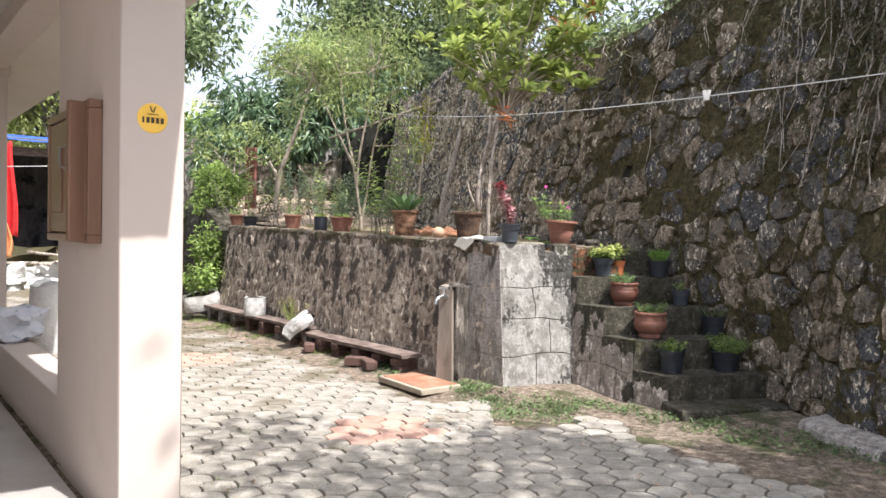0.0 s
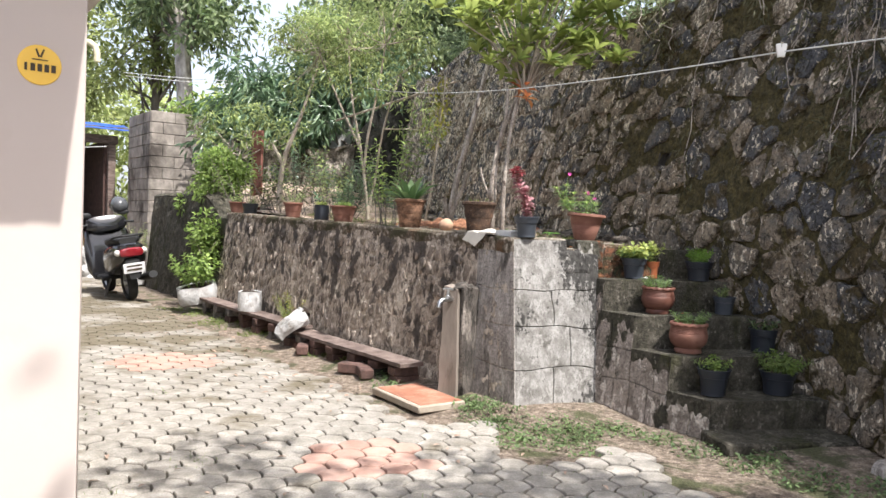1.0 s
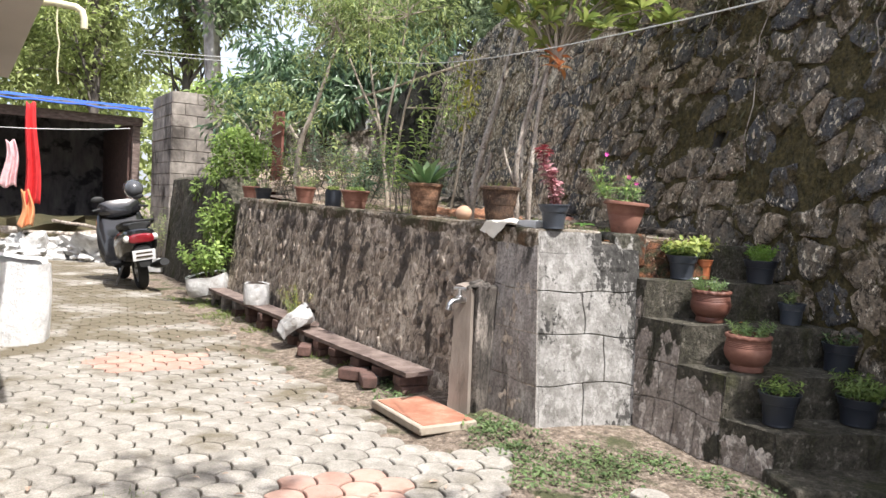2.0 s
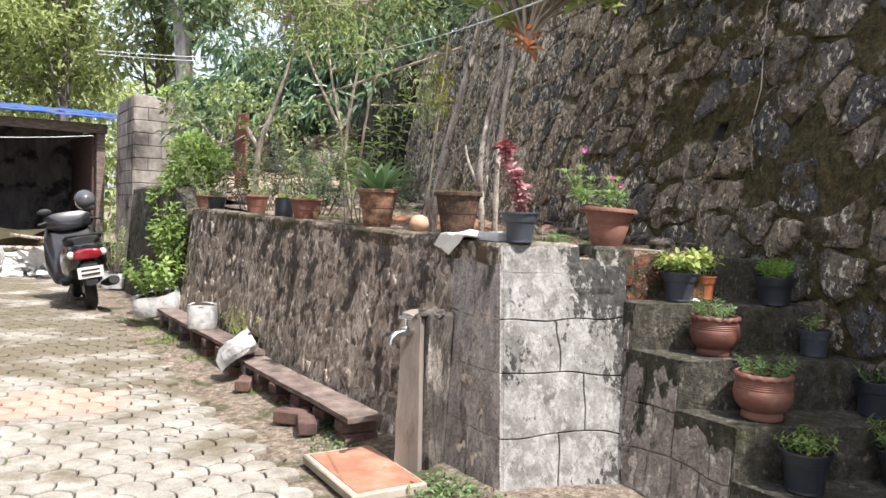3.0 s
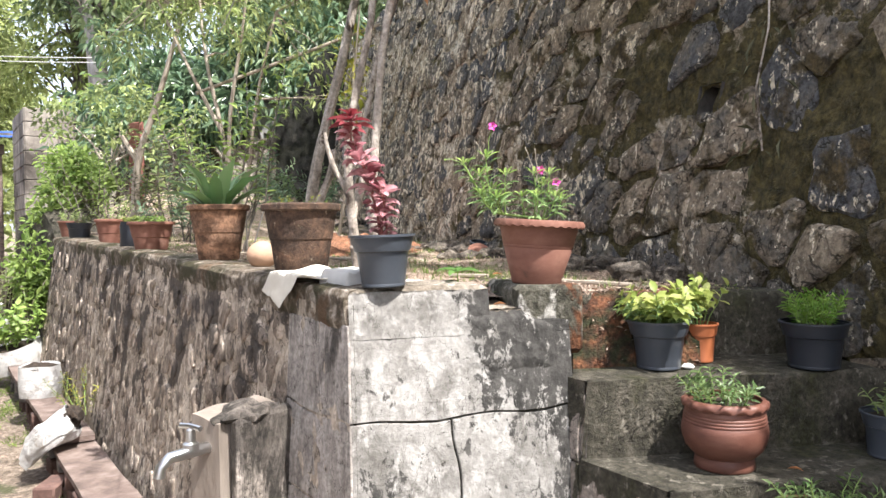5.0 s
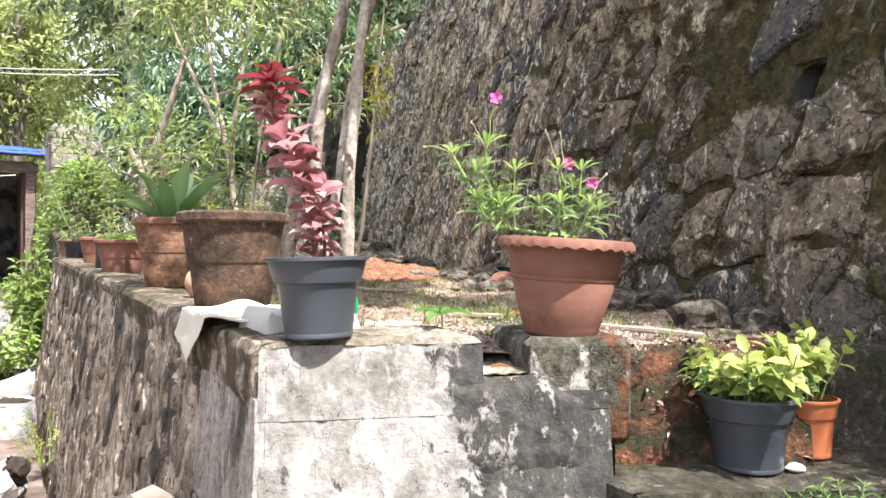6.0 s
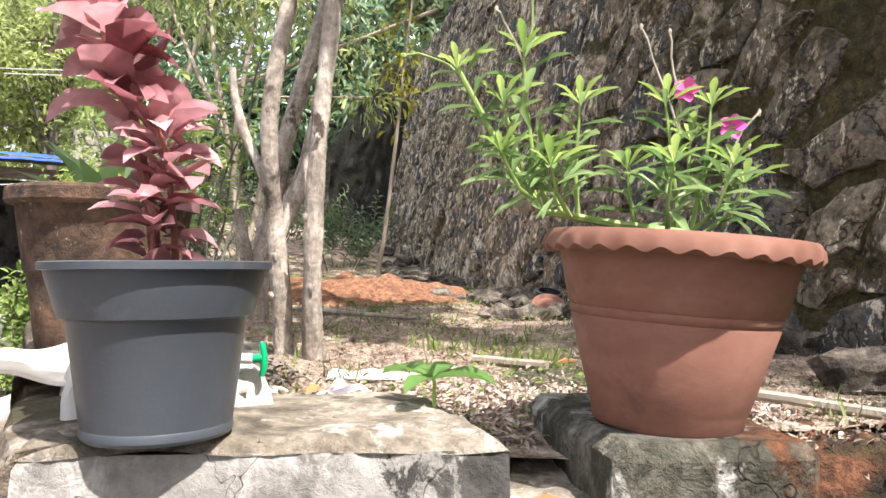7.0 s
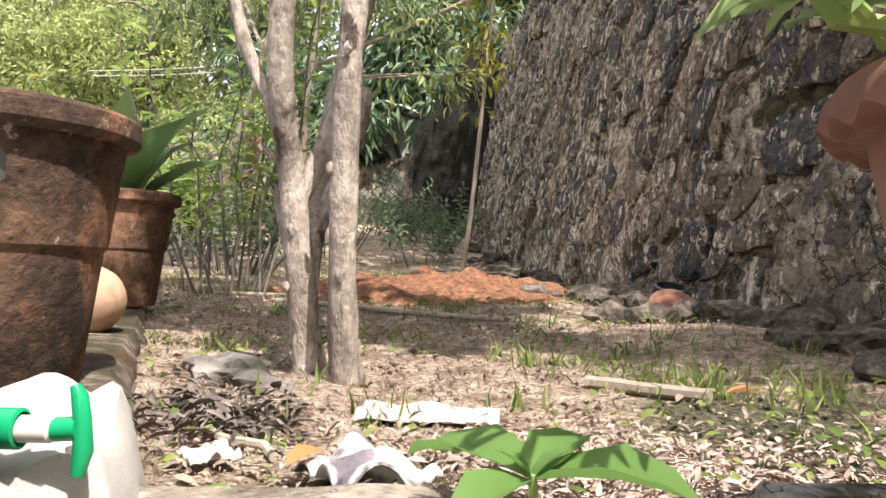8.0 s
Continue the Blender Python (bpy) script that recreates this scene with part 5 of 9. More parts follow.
        dry.blob(0.003, Matrix.Translation(tip), 0.2, 3, 1, (0.7, 0.7, 1.5))
    tagged(part("stalkwork", stalks, M_STEM, p, m=up), kind="stuff")
    tagged(part("dry_stalkwork", dry, M_BARK_PALE, p, "dry spent flower stalks", m=up), kind="stuff")


def old_pot(h=0.235, rim=0.13):
    k = rim / 0.13
    return pot_shell([(0.082 * k, 0), (0.085 * k, 0.005), (0.1 * k, h * 0.47), (0.1 * k, h * 0.48), (0.104 * k, h * 0.5), (0.118 * k, h * 0.885), (0.128 * k, h * 0.895), (0.131 * k, h * 0.91), (0.131 * k, h * 0.975), (0.128 * k, h * 0.99), (0.12 * k, h)], 0.01, 40, wob=0.004)


def build_brown_pots():
    rng = np.random.default_rng(4)
    p = pot_thing("potted_stump", (0.160, 6.435, 1.115), "large mould-stained terracotta pot with bare soil on the wall", WALL_POTS, 15)
    part("pot", old_pot(0.225, 0.124), M_TERRA_OLD, p, "blackened aged terracotta pot", angle=30)
    part("soil", Geo().disc(0.112, 0.205, 24, bump=0.02), M_SOIL, p)
    stub = Geo()
    stub.tube([(0.02, 0, 0.19), (0.025, 0.005, 0.205), (0.03, 0.008, 0.218)], [0.010, 0.009, 0.008], 8)
    part("stump", stub, M_BARK, p)
    grow(p, 0.2, tuft(rng, 7, 0.10, 0.045, 0.7), 0.0016, 6, 0.012, 0.006, L_YELLOW, M_STEM, rng, LEAF_LANCE, 0.6, 0.4)
    q = pot_thing("potted_agave", (-0.496, 7.149, 1.13), "broad strap-leaved plant in an aged terracotta pot", WALL_POTS, 50)
    part("pot", old_pot(), surf("rusty_terracotta", [(0.05, 0.03, 0.019), (0.15, 0.083, 0.05), (0.30, 0.18, 0.115)], 9, 0.92, 0.6, 60, grit=(60, 0.65, 1.35), stain=(0.36, 0.20, 0.12), stain_scale=5, stain_lo=0.53, stain_hi=0.62), q, "rust-brown aged terracotta pot", angle=30)
    part("soil", Geo().disc(0.112, 0.205, 24, bump=0.02), M_SOIL, q)
    B, A, U, L = [], [], [], []
    for i in range(15):
        an = i * 2.4
        e = 1.35 - 0.85 * (i / 15) + rng.normal() * 0.1
        B.append((0.03 * math.cos(an), 0.03 * math.sin(an), 0.2)); A.append((math.cos(an), math.sin(an), math.tan(min(1.35, max(0.35, e)))))
        U.append((-math.cos(an), -math.sin(an), 0.8)); L.append(rng.uniform(0.19, 0.28))
    L = np.array(L)
    leaves("leaves", B, A, U, L, L * 0.28, leafy("strap_leaf", (0.07, 0.17, 0.05), (0.26, 0.38, 0.16), 0.3, 0.35, spec=0.6), q, LEAF_LANCE, "glossy green strap leaves")
    # low bowl, dark bag and flared pot further along
    c = pot_thing("potted_seedlings", (-1.307, 7.93, 1.135), "low terracotta bowl of small seedlings", WALL_POTS)
    part("pot", old_pot(0.17, 0.125), M_TERRA, c, angle=30)
    part("soil", Geo().disc(0.11, 0.15, 20, bump=0.012), M_SOIL, c)
    grow(c, 0.15, tuft(rng, 26, 0.11, 0.05), 0.0015, 8, 0.028, 0.016, L_BUSH, M_STEM, rng)
    d = pot_thing("grow_bag", (-1.63, 8.25, 1.14), "small black nursery bag of green sprouts", WALL_POTS)
    part("bag", pot_shell([(0.066, 0), (0.072, 0.01), (0.070, 0.08), (0.073, 0.14), (0.068, 0.165), (0.07, 0.17)], 0.004, 24, wob=0.03), M_BLACKPL, d)
    part("soil", Geo().disc(0.06, 0.15, 16, bump=0.012), M_SOIL, d)
    grow(d, 0.15, tuft(rng, 18, 0.06, 0.05), 0.0015, 8, 0.03, 0.018, L_LIME, M_STEM, rng)
    e = pot_thing("potted_sprouts", (-2.11, 8.73, 1.145), "flared terracotta pot with thin sprouts", WALL_POTS)
    part("pot", old_pot(0.19, 0.105), M_TERRA, e, angle=30)
    part("soil", Geo().disc(0.09, 0.165, 20, bump=0.012), M_SOIL, e)
    grow(e, 0.16, tuft(rng, 10, 0.08, 0.16), 0.002, 9, 0.03, 0.012, L_FINE, M_STEM, rng)
    f = pot_thing("potted_sprouts", (-3.25, 9.82, 1.19), "terracotta pot with low sprouts near the wall end", WALL_POTS)
    part("pot", old_pot(0.15, 0.105), M_TERRA, f, angle=30)
    part("soil", Geo().disc(0.09, 0.13, 20, bump=0.012), M_SOIL, f)
    grow(f, 0.13, tuft(rng, 12, 0.08, 0.1), 0.002, 9, 0.03, 0.014, L_FINE, M_STEM, rng)
    h = pot_thing("potted_sprouts", (-2.95, 9.53, 1.18), "dark grey plastic pot with low sprouts near the wall end", WALL_POTS)
    part("pot", grey_pot(0.10, 0.075, 0.14), M_BLACKPL, h, angle=30)
    part("soil", Geo().disc(0.09, 0.12, 20, bump=0.012), M_SOIL, h)
    grow(h, 0.12, tuft(rng, 12, 0.08, 0.1), 0.002, 9, 0.03, 0.014, L_FINE, M_STEM, rng)
    b = Geo().blob(0.056, Matrix.Identity(4), 0.05, 2, 3, (1, 1, 0.93))
    ball = part("clay_ball", b, surf("pale_clay", [(0.42, 0.26, 0.17), (0.52, 0.36, 0.25)], 9, 0.9, 0.3, 60, stain=(0.30, 0.2, 0.13), stain_scale=12, stain_lo=0.58, stain_hi=0.7), m=pose(-0.13, 6.78, 1.162))
    tagged(ball, "round pale clay ball lying on the wall top", "clay ball")


def urn(r, h):
    """Squat turned bowl with a beaded, scalloped lip and a foot."""
    prof = [(r * 0.68, 0), (r * 0.71, h * 0.03), (r * 0.69, h * 0.12), (r * 0.66, h * 0.17), (r * 0.74, h * 0.20), (r * 0.90, h * 0.31), (r * 0.985, h * 0.46), (r, h * 0.56), (r * 0.98, h * 0.64)]
    for k in range(4):
        prof += [(r * (0.955 - 0.012 * k), h * (0.665 + 0.045 * k)), (r * (0.968 - 0.012 * k), h * (0.685 + 0.045 * k)), (r * (0.965 - 0.012 * k), h * (0.70 + 0.045 * k))]
    n = len(prof)
    prof += [(r * 0.92, h * 0.875), (r * 0.99, h * 0.90), (r * 1.0, h * 0.935), (r * 0.98, h * 0.97), (r * 0.93, h)]
    return pot_shell(prof, 0.009, 96, scallop=((n + 1, n + 2, n + 3), 16, 0.0032))


def build_step_pots():
    rng = np.random.default_rng(6)
    spec = [
        # place, kind, size, label
        ("potted_daisy", (1.262, 6.455, 0.842), "grey", (0.094, 0.062, 0.142), "lime-leaved plant in a grey plastic pot on a mossy step"),
        ("potted_herb", (1.395, 6.585, 0.842), "orange", (0.058, 0.042, 0.118), "leafy herb in a small orange plastic pot on a mossy step"),
        ("potted_moss_rose", (1.71, 6.53, 0.842), "dark", (0.098, 0.07, 0.135), "feathery plant with a pink bloom in a black pot"),
        ("potted_portulaca", (1.405, 6.215, 0.633), "urn", (0.108, 0.178), "straggly succulent in a dark terracotta bowl on a mossy step"),
        ("potted_sprouts", (1.86, 6.375, 0.633), "grey", (0.076, 0.055, 0.12), "sparse sprouts in a dark grey pot on a mossy step"),
        ("potted_portulaca", (1.572, 5.975, 0.423), "urn", (0.118, 0.19), "trailing succulent in a terracotta bowl on a mossy step"),
        ("potted_shrub", (2.075, 6.195, 0.423), "dark", (0.092, 0.072, 0.15), "bushy dark-leaved plant in a black pot on a mossy step"),
        ("potted_sprouts", (1.69, 5.735, 0.213), "dark", (0.10, 0.07, 0.16), "small green seedlings in a black pot on a mossy step"),
        ("potted_fern", (2.10, 5.91, 0.213), "dark", (0.11, 0.08, 0.14), "spreading bright green fern in a black pot on a mossy step"),
    ]
    for i, (nm, at, kind, size, label) in enumerate(spec):
        p = pot_thing(nm, at, label, STEP_POTS, 40 * i)
        if kind == "urn":
            part("pot", urn(*size), M_TERRA if i > 4 else surf("dark_terracotta", [(0.085, 0.034, 0.024), (0.14, 0.058, 0.04), (0.20, 0.095, 0.068)], 7, 0.5, 0.15, 80, streak=3), p, "turned terracotta bowl with a wavy lip", angle=50)
            r, z = size[0] * 0.82, size[1] * 0.88
        else:
            part("pot", grey_pot(*size), {"grey": M_GREY, "dark": M_BLACKPL, "orange": M_ORANGE}[kind], p, angle=30)
            r, z = size[0] * 0.86, size[2] * 0.86
        part("soil", Geo().disc(r, z, 20, bump=0.012), M_SOIL, p)
        if i == 0:
            grow(p, z, tuft(rng, 24, r * 1.2, 0.11, 0.7), 0.003, 9, 0.048, 0.026, L_LIME, M_STEM, rng, LEAF_LANCE, 0.5, 0.35)
            grow(p, z, tuft(rng, 26, r * 1.4, 0.075, 1.0), 0.002, 16, 0.026, 0.006, L_POT, M_STEM, rng, LEAF_DIAMOND, 0.4, 0.1, "thin_leaves")
        elif i == 1:
            grow(p, z, tuft(rng, 10, r, 0.15, 0.7), 0.002, 7, 0.048, 0.028, L_LIME, M_STEM, rng, LEAF_LANCE, 0.5, 0.35)
        elif i == 2:
            grow(p, z, tuft(rng, 40, r * 0.9, 0.10, 0.6), 0.0016, 12, 0.03, 0.006, leafy("feathery_leaf", (0.12, 0.26, 0.03), (0.28, 0.42, 0.08), 0.4, 0.5), M_STEM, rng, LEAF_DIAMOND, 0.8)
            B = [(0.085, -0.05, z + 0.085)] * 8
            A = [(math.cos(w), math.sin(w), 0.5) for w in range(8)]
            leaves("petals", B, A, [(0, 0, 1)] * 8, 0.016, 0.014, surf("pale_pink_petal", [(0.7, 0.3, 0.42), (0.8, 0.42, 0.52)], 20, 0.7, 0), p, LEAF_LANCE, "pale pink petals")
        elif kind == "urn":
            grow(p, z, tuft(rng, 20, r * 1.25, 0.085, 0.8), 0.0022, 14, 0.028, 0.007, L_POT, M_STEM, rng, LEAF_DIAMOND, 0.5)
        elif i == 4:
            grow(p, z, tuft(rng, 8, r, 0.09, 0.7), 0.002, 9, 0.035, 0.012, L_FINE, M_STEM, rng)
        elif i == 6:
            grow(p, z, tuft(rng, 15, r * 1.1, 0.08, 0.9), 0.002, 7, 0.04, 0.018, leafy("dull_leaf", (0.05, 0.09, 0.04), (0.14, 0.19, 0.09), 0.3, 0.5), M_STEM, rng)
        elif i == 7:
            grow(p, z, tuft(rng, 18, r * 1.2, 0.09, 0.7), 0.002, 9, 0.032, 0.016, L_BUSH, M_STEM, rng)
        else:
            grow(p, z, tuft(rng, 34, r * 1.3, 0.13, 0.9), 0.002, 14, 0.036, 0.012, L_BUSH, M_STEM, rng, LEAF_LANCE, 0.3)


build_grey_coleus()
build_terracotta()
build_brown_pots()
build_step_pots()


# ---- bench, bags, tap, slab ----
def sack_geo(r, h, seed, crumple=0.2, n=28, rows=9, fold=0.0):
    """A standing plastic bag with a rolled, uneven mouth."""
    rg = random.Random(seed)
    ph = [rg.uniform(0, 6.3) for _ in range(6)]
    vs, fs = [], []
    for j in range(rows + 3):
        k = min(1.0, j / rows)
        for i in range(n):
            a = math.tau * i / n
            rr = r * (1.0 / (abs(math.cos(a)) ** 4 + abs(math.sin(a)) ** 4) ** 0.16) * (0.93 + 0.05 * math.sin(math.pi * min(1, k * 1.1)) + crumple * 0.5 * math.sin(3 * a + ph[0] + k * 2) * (0.3 + k) * 0.4 + crumple * 0.3 * math.sin(7 * a + ph[1] - k * 3) * 0.4)
            z = h * k + crumple * 0.10 * h * math.sin(2 * a + ph[2]) * k + crumple * 0.06 * h * math.sin(5 * a + ph[3]) * k
            if j > rows:
                rr *= 0.95 - 0.06 * (j - rows)
                z -= 0.012 * (j - rows)
            vs.append((rr * math.cos(a), rr * math.sin(a), z))
    for j in range(rows + 2):
        for i in range(n):
            q = (i + 1) % n
            fs.append((j * n + i, j * n + q, (j + 1) * n + q, (j + 1) * n + i))
    fs.append(tuple(range(n - 1, -1, -1)))
    return Geo().add(vs, fs)


def along_low(s, out, z):
    p = CORNER + LW * s + LW_OUT * out
    return Vector((p.x, p.y, z))


LROT = math.degrees(math.atan2(LW.y, LW.x))


def build_bench():
    rng = np.random.default_rng(12)
    for s0, s1, z, w in ((0.72, 2.55, 0.155, 0.20), (2.50, 5.1, 0.185, 0.19)):
        p = along_low((s0 + s1) / 2, 0.285, z)
        b = thing("plank_bench", pose(p.x, p.y, 0, 0, 0, LROT), "weathered dark plank laid on loose bricks along the low wall", "bench")
        g = Geo()
        L = s1 - s0
        g.sheet(lambda u, v: ((u - 0.5) * L, (v - 0.5) * w * (1 + 0.02 * math.sin(u * 17)), z + 0.006 * math.sin(u * 5 + 1) + 0.003 * noise.noise(Vector((u * 20, v * 4, 0)))), 40, 4, thick=0.028)
        part("plank", g, M_WOOD, b, angle=30)
        n = 6 if s0 < 1 else 7
        for i in range(n):
            rg = random.Random(i + int(s0 * 10))
            x = -L / 2 + 0.12 + (L - 0.24) * i / (n - 1)
            layers = 2
            for k in range(layers):
                hh = (z - 0.03) / layers
                part("brick", Geo().box(0.11, 0.20, hh * 0.97, pose(x + rg.uniform(-0.02, 0.02), rg.uniform(-0.015, 0.015), -0.005 + k * hh, 0, 0, rg.uniform(-9, 9)), 0.007), M_BRICK if rg.random() < 0.55 else M_BLOCK_DARK, b)
    # loose bricks beside the plank
    for i, (s, o, r, z) in enumerate(((1.12, 0.44, -20, 0.0), (1.30, 0.45, 40, 0.0), (2.2, 0.43, -30, 0.0))):
        p = along_low(s, o, z)
        tagged(part("brick", Geo().box(0.20, 0.10, 0.075, None, 0.008), M_BRICK, m=pose(p.x, p.y, z, 0, 0, LROT + r)), "loose worn red brick on the soil beside the plank", "brick", "loose bricks")
    # bags on the bench
    p = along_low(3.75, 0.30, 0.186)
    b = thing("grow_bag", pose(p.x, p.y, p.z, 0, 0, 20), "white plastic grow bag of black soil on the plank", "grow bag", "bags on the bench")
    part("bag", sack_geo(0.125, 0.20, 1, 0.10), M_SACK, b)
    part("soil", Geo().disc(0.118, 0.185, 24, bump=0.03, seed=3), M_SOIL, b)
    p = along_low(2.47, 0.37, 0.225)
    b = thing("grow_bag", pose(p.x, p.y, p.z, 0, 0, LROT - 12), "crumpled white plastic bag of soil slumped over the plank", "grow bag", "bags on the bench")
    bag = Geo()
    spine = [(Vector((0.0, -0.075, 0.075)), 0.088), (Vector((0.0, -0.06, 0.06)), 0.104), (Vector((0.0, -0.01, 0.03)), 0.112), (Vector((0.01, 0.06, -0.01)), 0.115), (Vector((0.03, 0.12, -0.07)), 0.112), (Vector((0.045, 0.15, -0.13)), 0.095)]

    def slump(u, v):
        # u round the bag, v from its open mouth down to the flat loose end
        k = v * (len(spine) - 1)
        q = min(int(k), len(spine) - 2)
        c, r = spine[q][0].lerp(spine[q + 1][0], k - q), spine[q][1] + (spine[q + 1][1] - spine[q][1]) * (k - q)
        a = u * math.tau
        flat = 0.75 - 0.62 * v
        fold = (0.02 + 0.05 * v) * math.sin(13 * a + 4 * v) + (0.01 + 0.03 * v) * math.sin(7 * a - 3 * v + 1)
        return c + Vector((math.cos(a) * r * 1.15 + 0.10 * r * math.sin(9 * v), math.sin(a) * r * flat * 0.55 + fold * r * 3.2 * 0.5, math.sin(a) * r * flat + fold * r * 2.2 + 0.012 * noise.noise(Vector((math.cos(a) * 3, math.sin(a) * 3, v * 6)))))

    bag.sheet(slump, 130, 34)
    part("bag", bag, M_SACK, b, angle=60)
    part("soil", Geo().blob(0.086, pose(0.0, -0.07, 0.085), 0.5, 9, 3, (1.12, 0.5, 0.6)), M_SOIL, b)
    p = along_low(5.32, 0.30, 0.17)
    b = thing("grow_bag", pose(p.x, p.y, p.z - 0.05, 8, -10, 10), "white plastic grow bag with a leafy green shrub", "grow bag", "bags on the bench")
    part("bag", sack_geo(0.23, 0.20, 8, 0.25), M_SACK, b)
    part("soil", Geo().disc(0.2, 0.18, 20, bump=0.03, seed=5), M_SOIL, b)
    grow(b, 0.17, tuft(rng, 18, 0.2, 0.42, 0.5), 0.006, 22, 0.075, 0.045, L_BUSH, M_STEM, rng, LEAF_LANCE, 0.3, 0.15)
    p = along_low(8.95, 0.12, 0.0)
    b = thing("grow_bag", pose(p.x, p.y, 0, 0, 0, 10), "white plastic grow bag with a thin grey-green shrub", "grow bag", "bags on the bench")
    part("bag", sack_geo(0.2, 0.22, 9, 0.25), M_SACK, b)
    part("soil", Geo().disc(0.18, 0.2, 20, bump=0.03, seed=5), M_SOIL, b)
    grow(b, 0.2, tuft(rng, 24, 0.2, 0.75, 0.45), 0.005, 22, 0.06, 0.018, L_FINE, M_BARK_PALE, rng, LEAF_LANCE, 0.3, 0.2)
    # weed growing between bench and wall
    p = along_low(3.05, 0.14, 0.2)
    w = thing("wall_weed", pose(p.x, p.y, 0.16), "straggly yellow-green weed on the plank by the wall", "weed")
    grow(w, 0.0, tuft(rng, 14, 0.14, 0.26, 0.6), 0.0025, 16, 0.035, 0.010, L_YELLOW, M_STEM, rng, LEAF_LANCE, 0.4)


def build_tap():
    post = thing("tap_post", pose(0.088, 6.14, 0, 0, 0, -20), "stained concrete standpipe post beside the low wall", "post")
    g = Geo()

    def skin(u, v):
        a = u * 4
        hw, hd = 0.056 + 0.014 * (1 - v), 0.125
        k = int(min(a, 3.999))
        f = a - k
        c = [(-hw, -hd), (hw, -hd), (hw, hd), (-hw, hd)]
        x, y = c[k][0] + (c[(k + 1) % 4][0] - c[k][0]) * f, c[k][1] + (c[(k + 1) % 4][1] - c[k][1]) * f
        w = 0.006 * noise.noise(Vector((x * 12, y * 12, v * 7)))
        return (x * (1 + w * 8 - 0.08 * v) - 0.010, y * (1 + w * 4 - 0.05 * v), -0.05 + v * (0.80 + 0.03 * noise.noise(Vector((x * 9, y * 9, 2)))))

    g.sheet(skin, 32, 16)
    top = [g.v[16 * 33 + i] for i in range(32)]
    g.add([(-0.010, 0, 0.765)] + top, [(0, 1 + i, 1 + (i + 1) % 32) for i in range(32)])
    part("post_body", g, M_POST, post, angle=50)
    sd = Geo()
    sd.box(0.045, 0.22, 0.80, pose(0.066, 0.02, -0.05), 0.018)
    part("stained_face", sd, M_MOULD, post, "black-stained render")
    lump = Geo().blob(0.085, pose(0.026, 0.005, 0.735), 0.5, 31, 3, (0.68, 1.26, 0.5))
    part("crown", lump, M_MOULD, post, "crumbling mossy top", angle=50)
    tap = thing("tap", pose(0.082, 6.135, 0, 0, 0, -18) @ Matrix.Translation((0, -0.10, 0.69)) @ Matrix.Scale(1.3, 4) @ Matrix.Translation((0, 0.10, -0.69)), "old chromed water tap fixed on the concrete post", "tap")
    t = Geo()
    t.tube([(0.0, -0.10, 0.675), (0.0, -0.165, 0.678), (-0.01, -0.20, 0.676), (-0.018, -0.215, 0.66), (-0.02, -0.218, 0.64)], [0.012, 0.012, 0.0115, 0.011, 0.0115], 12)
    part("spout", t, M_CHROME, tap)
    t = Geo().lathe([(0.016, 0), (0.016, 0.012), (0.010, 0.016), (0.009, 0.04), (0.004, 0.044)], 14, Matrix.Translation((0.0, -0.155, 0.683)))
    part("valve", t, M_CHROME, tap)
    t = Geo().tube([(-0.028, -0.155, 0.728), (0.0, -0.155, 0.731), (0.028, -0.155, 0.728)], [0.006, 0.005, 0.006], 8)
    part("tap_handle", t, M_CHROME, tap)
    # splash slab
    c, ax = Vector((-0.145, 5.93, 0)), Vector((0.40, -0.42, 0))
    s = thing("splash_slab", pose(c.x, c.y, 0, 0, 0, math.degrees(math.atan2(ax.y, ax.x))), "cream-edged red cement splash slab under the tap", "slab")
    part("slab", Geo().box(0.60, 0.36, 0.048, pose(0, 0, -0.01), 0.008), surf("cream_cement", [(0.30, 0.25, 0.19), (0.44, 0.385, 0.31)], 8, 0.9, 0.4, 60, stain=(0.36, 0.28, 0.2), stain_scale=6, stain_lo=0.55, stain_hi=0.7), s)
    part("basin_face", Geo().box(0.55, 0.315, 0.006, pose(0.005, 0.005, 0.036), 0.002), surf("red_cement", [(0.24, 0.095, 0.055), (0.32, 0.145, 0.09), (0.42, 0.25, 0.17)], 7, 0.9, 0.3, 60), s)
    # cloth on the corner
    g = Geo()

    def cloth(u, v):
        # u from the overhanging end to behind the grey pot, v from the outer edge inwards
        a = Vector((0.07, 6.17, 0)).lerp(Vector((0.53, 6.22, 0)), u)
        p = a + Vector((-0.06 - 0.07 * u, 0.15, 0)) * v
        q = p - CORNER
        over = max(0.0, q.dot(LW_OUT) - 0.03)
        z = 1.124 + 0.008 * noise.noise(Vector((u * 5, v * 5, 1))) + 0.004 * math.sin(u * 19 + v * 4)
        p = p - LW_OUT * over * 0.92
        z -= over * 0.72
        z += 0.026 * math.exp(-((u - 0.55) ** 2 / 0.03 + (v - 0.75) ** 2 / 0.03)) + 0.016 * math.exp(-((u - 0.85) ** 2 / 0.008 + (v - 0.8) ** 2 / 0.1))
        return (p.x, p.y, z)

    g.sheet(cloth, 40, 26, thick=0.004)
    ob = part("cloth", g, M_CLOTH)
    # folded part of the rag, lying on the coping
    pad = Geo()

    def fold(u, v):
        # v: up the outer edge, over the top, down the inner edge
        s = 0.07 + 0.18 * u
        k = abs(v - 0.5) * 2
        z = 1.085 + 0.057 * (1 - max(0.0, (k - 0.8) / 0.2) ** 2) * (1 - max(0.0, (abs(u - 0.5) * 2 - 0.88) / 0.12) ** 2 * 0.9)
        z += 0.004 * math.sin(v * 31 + u * 5) + 0.004 * noise.noise(Vector((u * 4, v * 6, 3)))
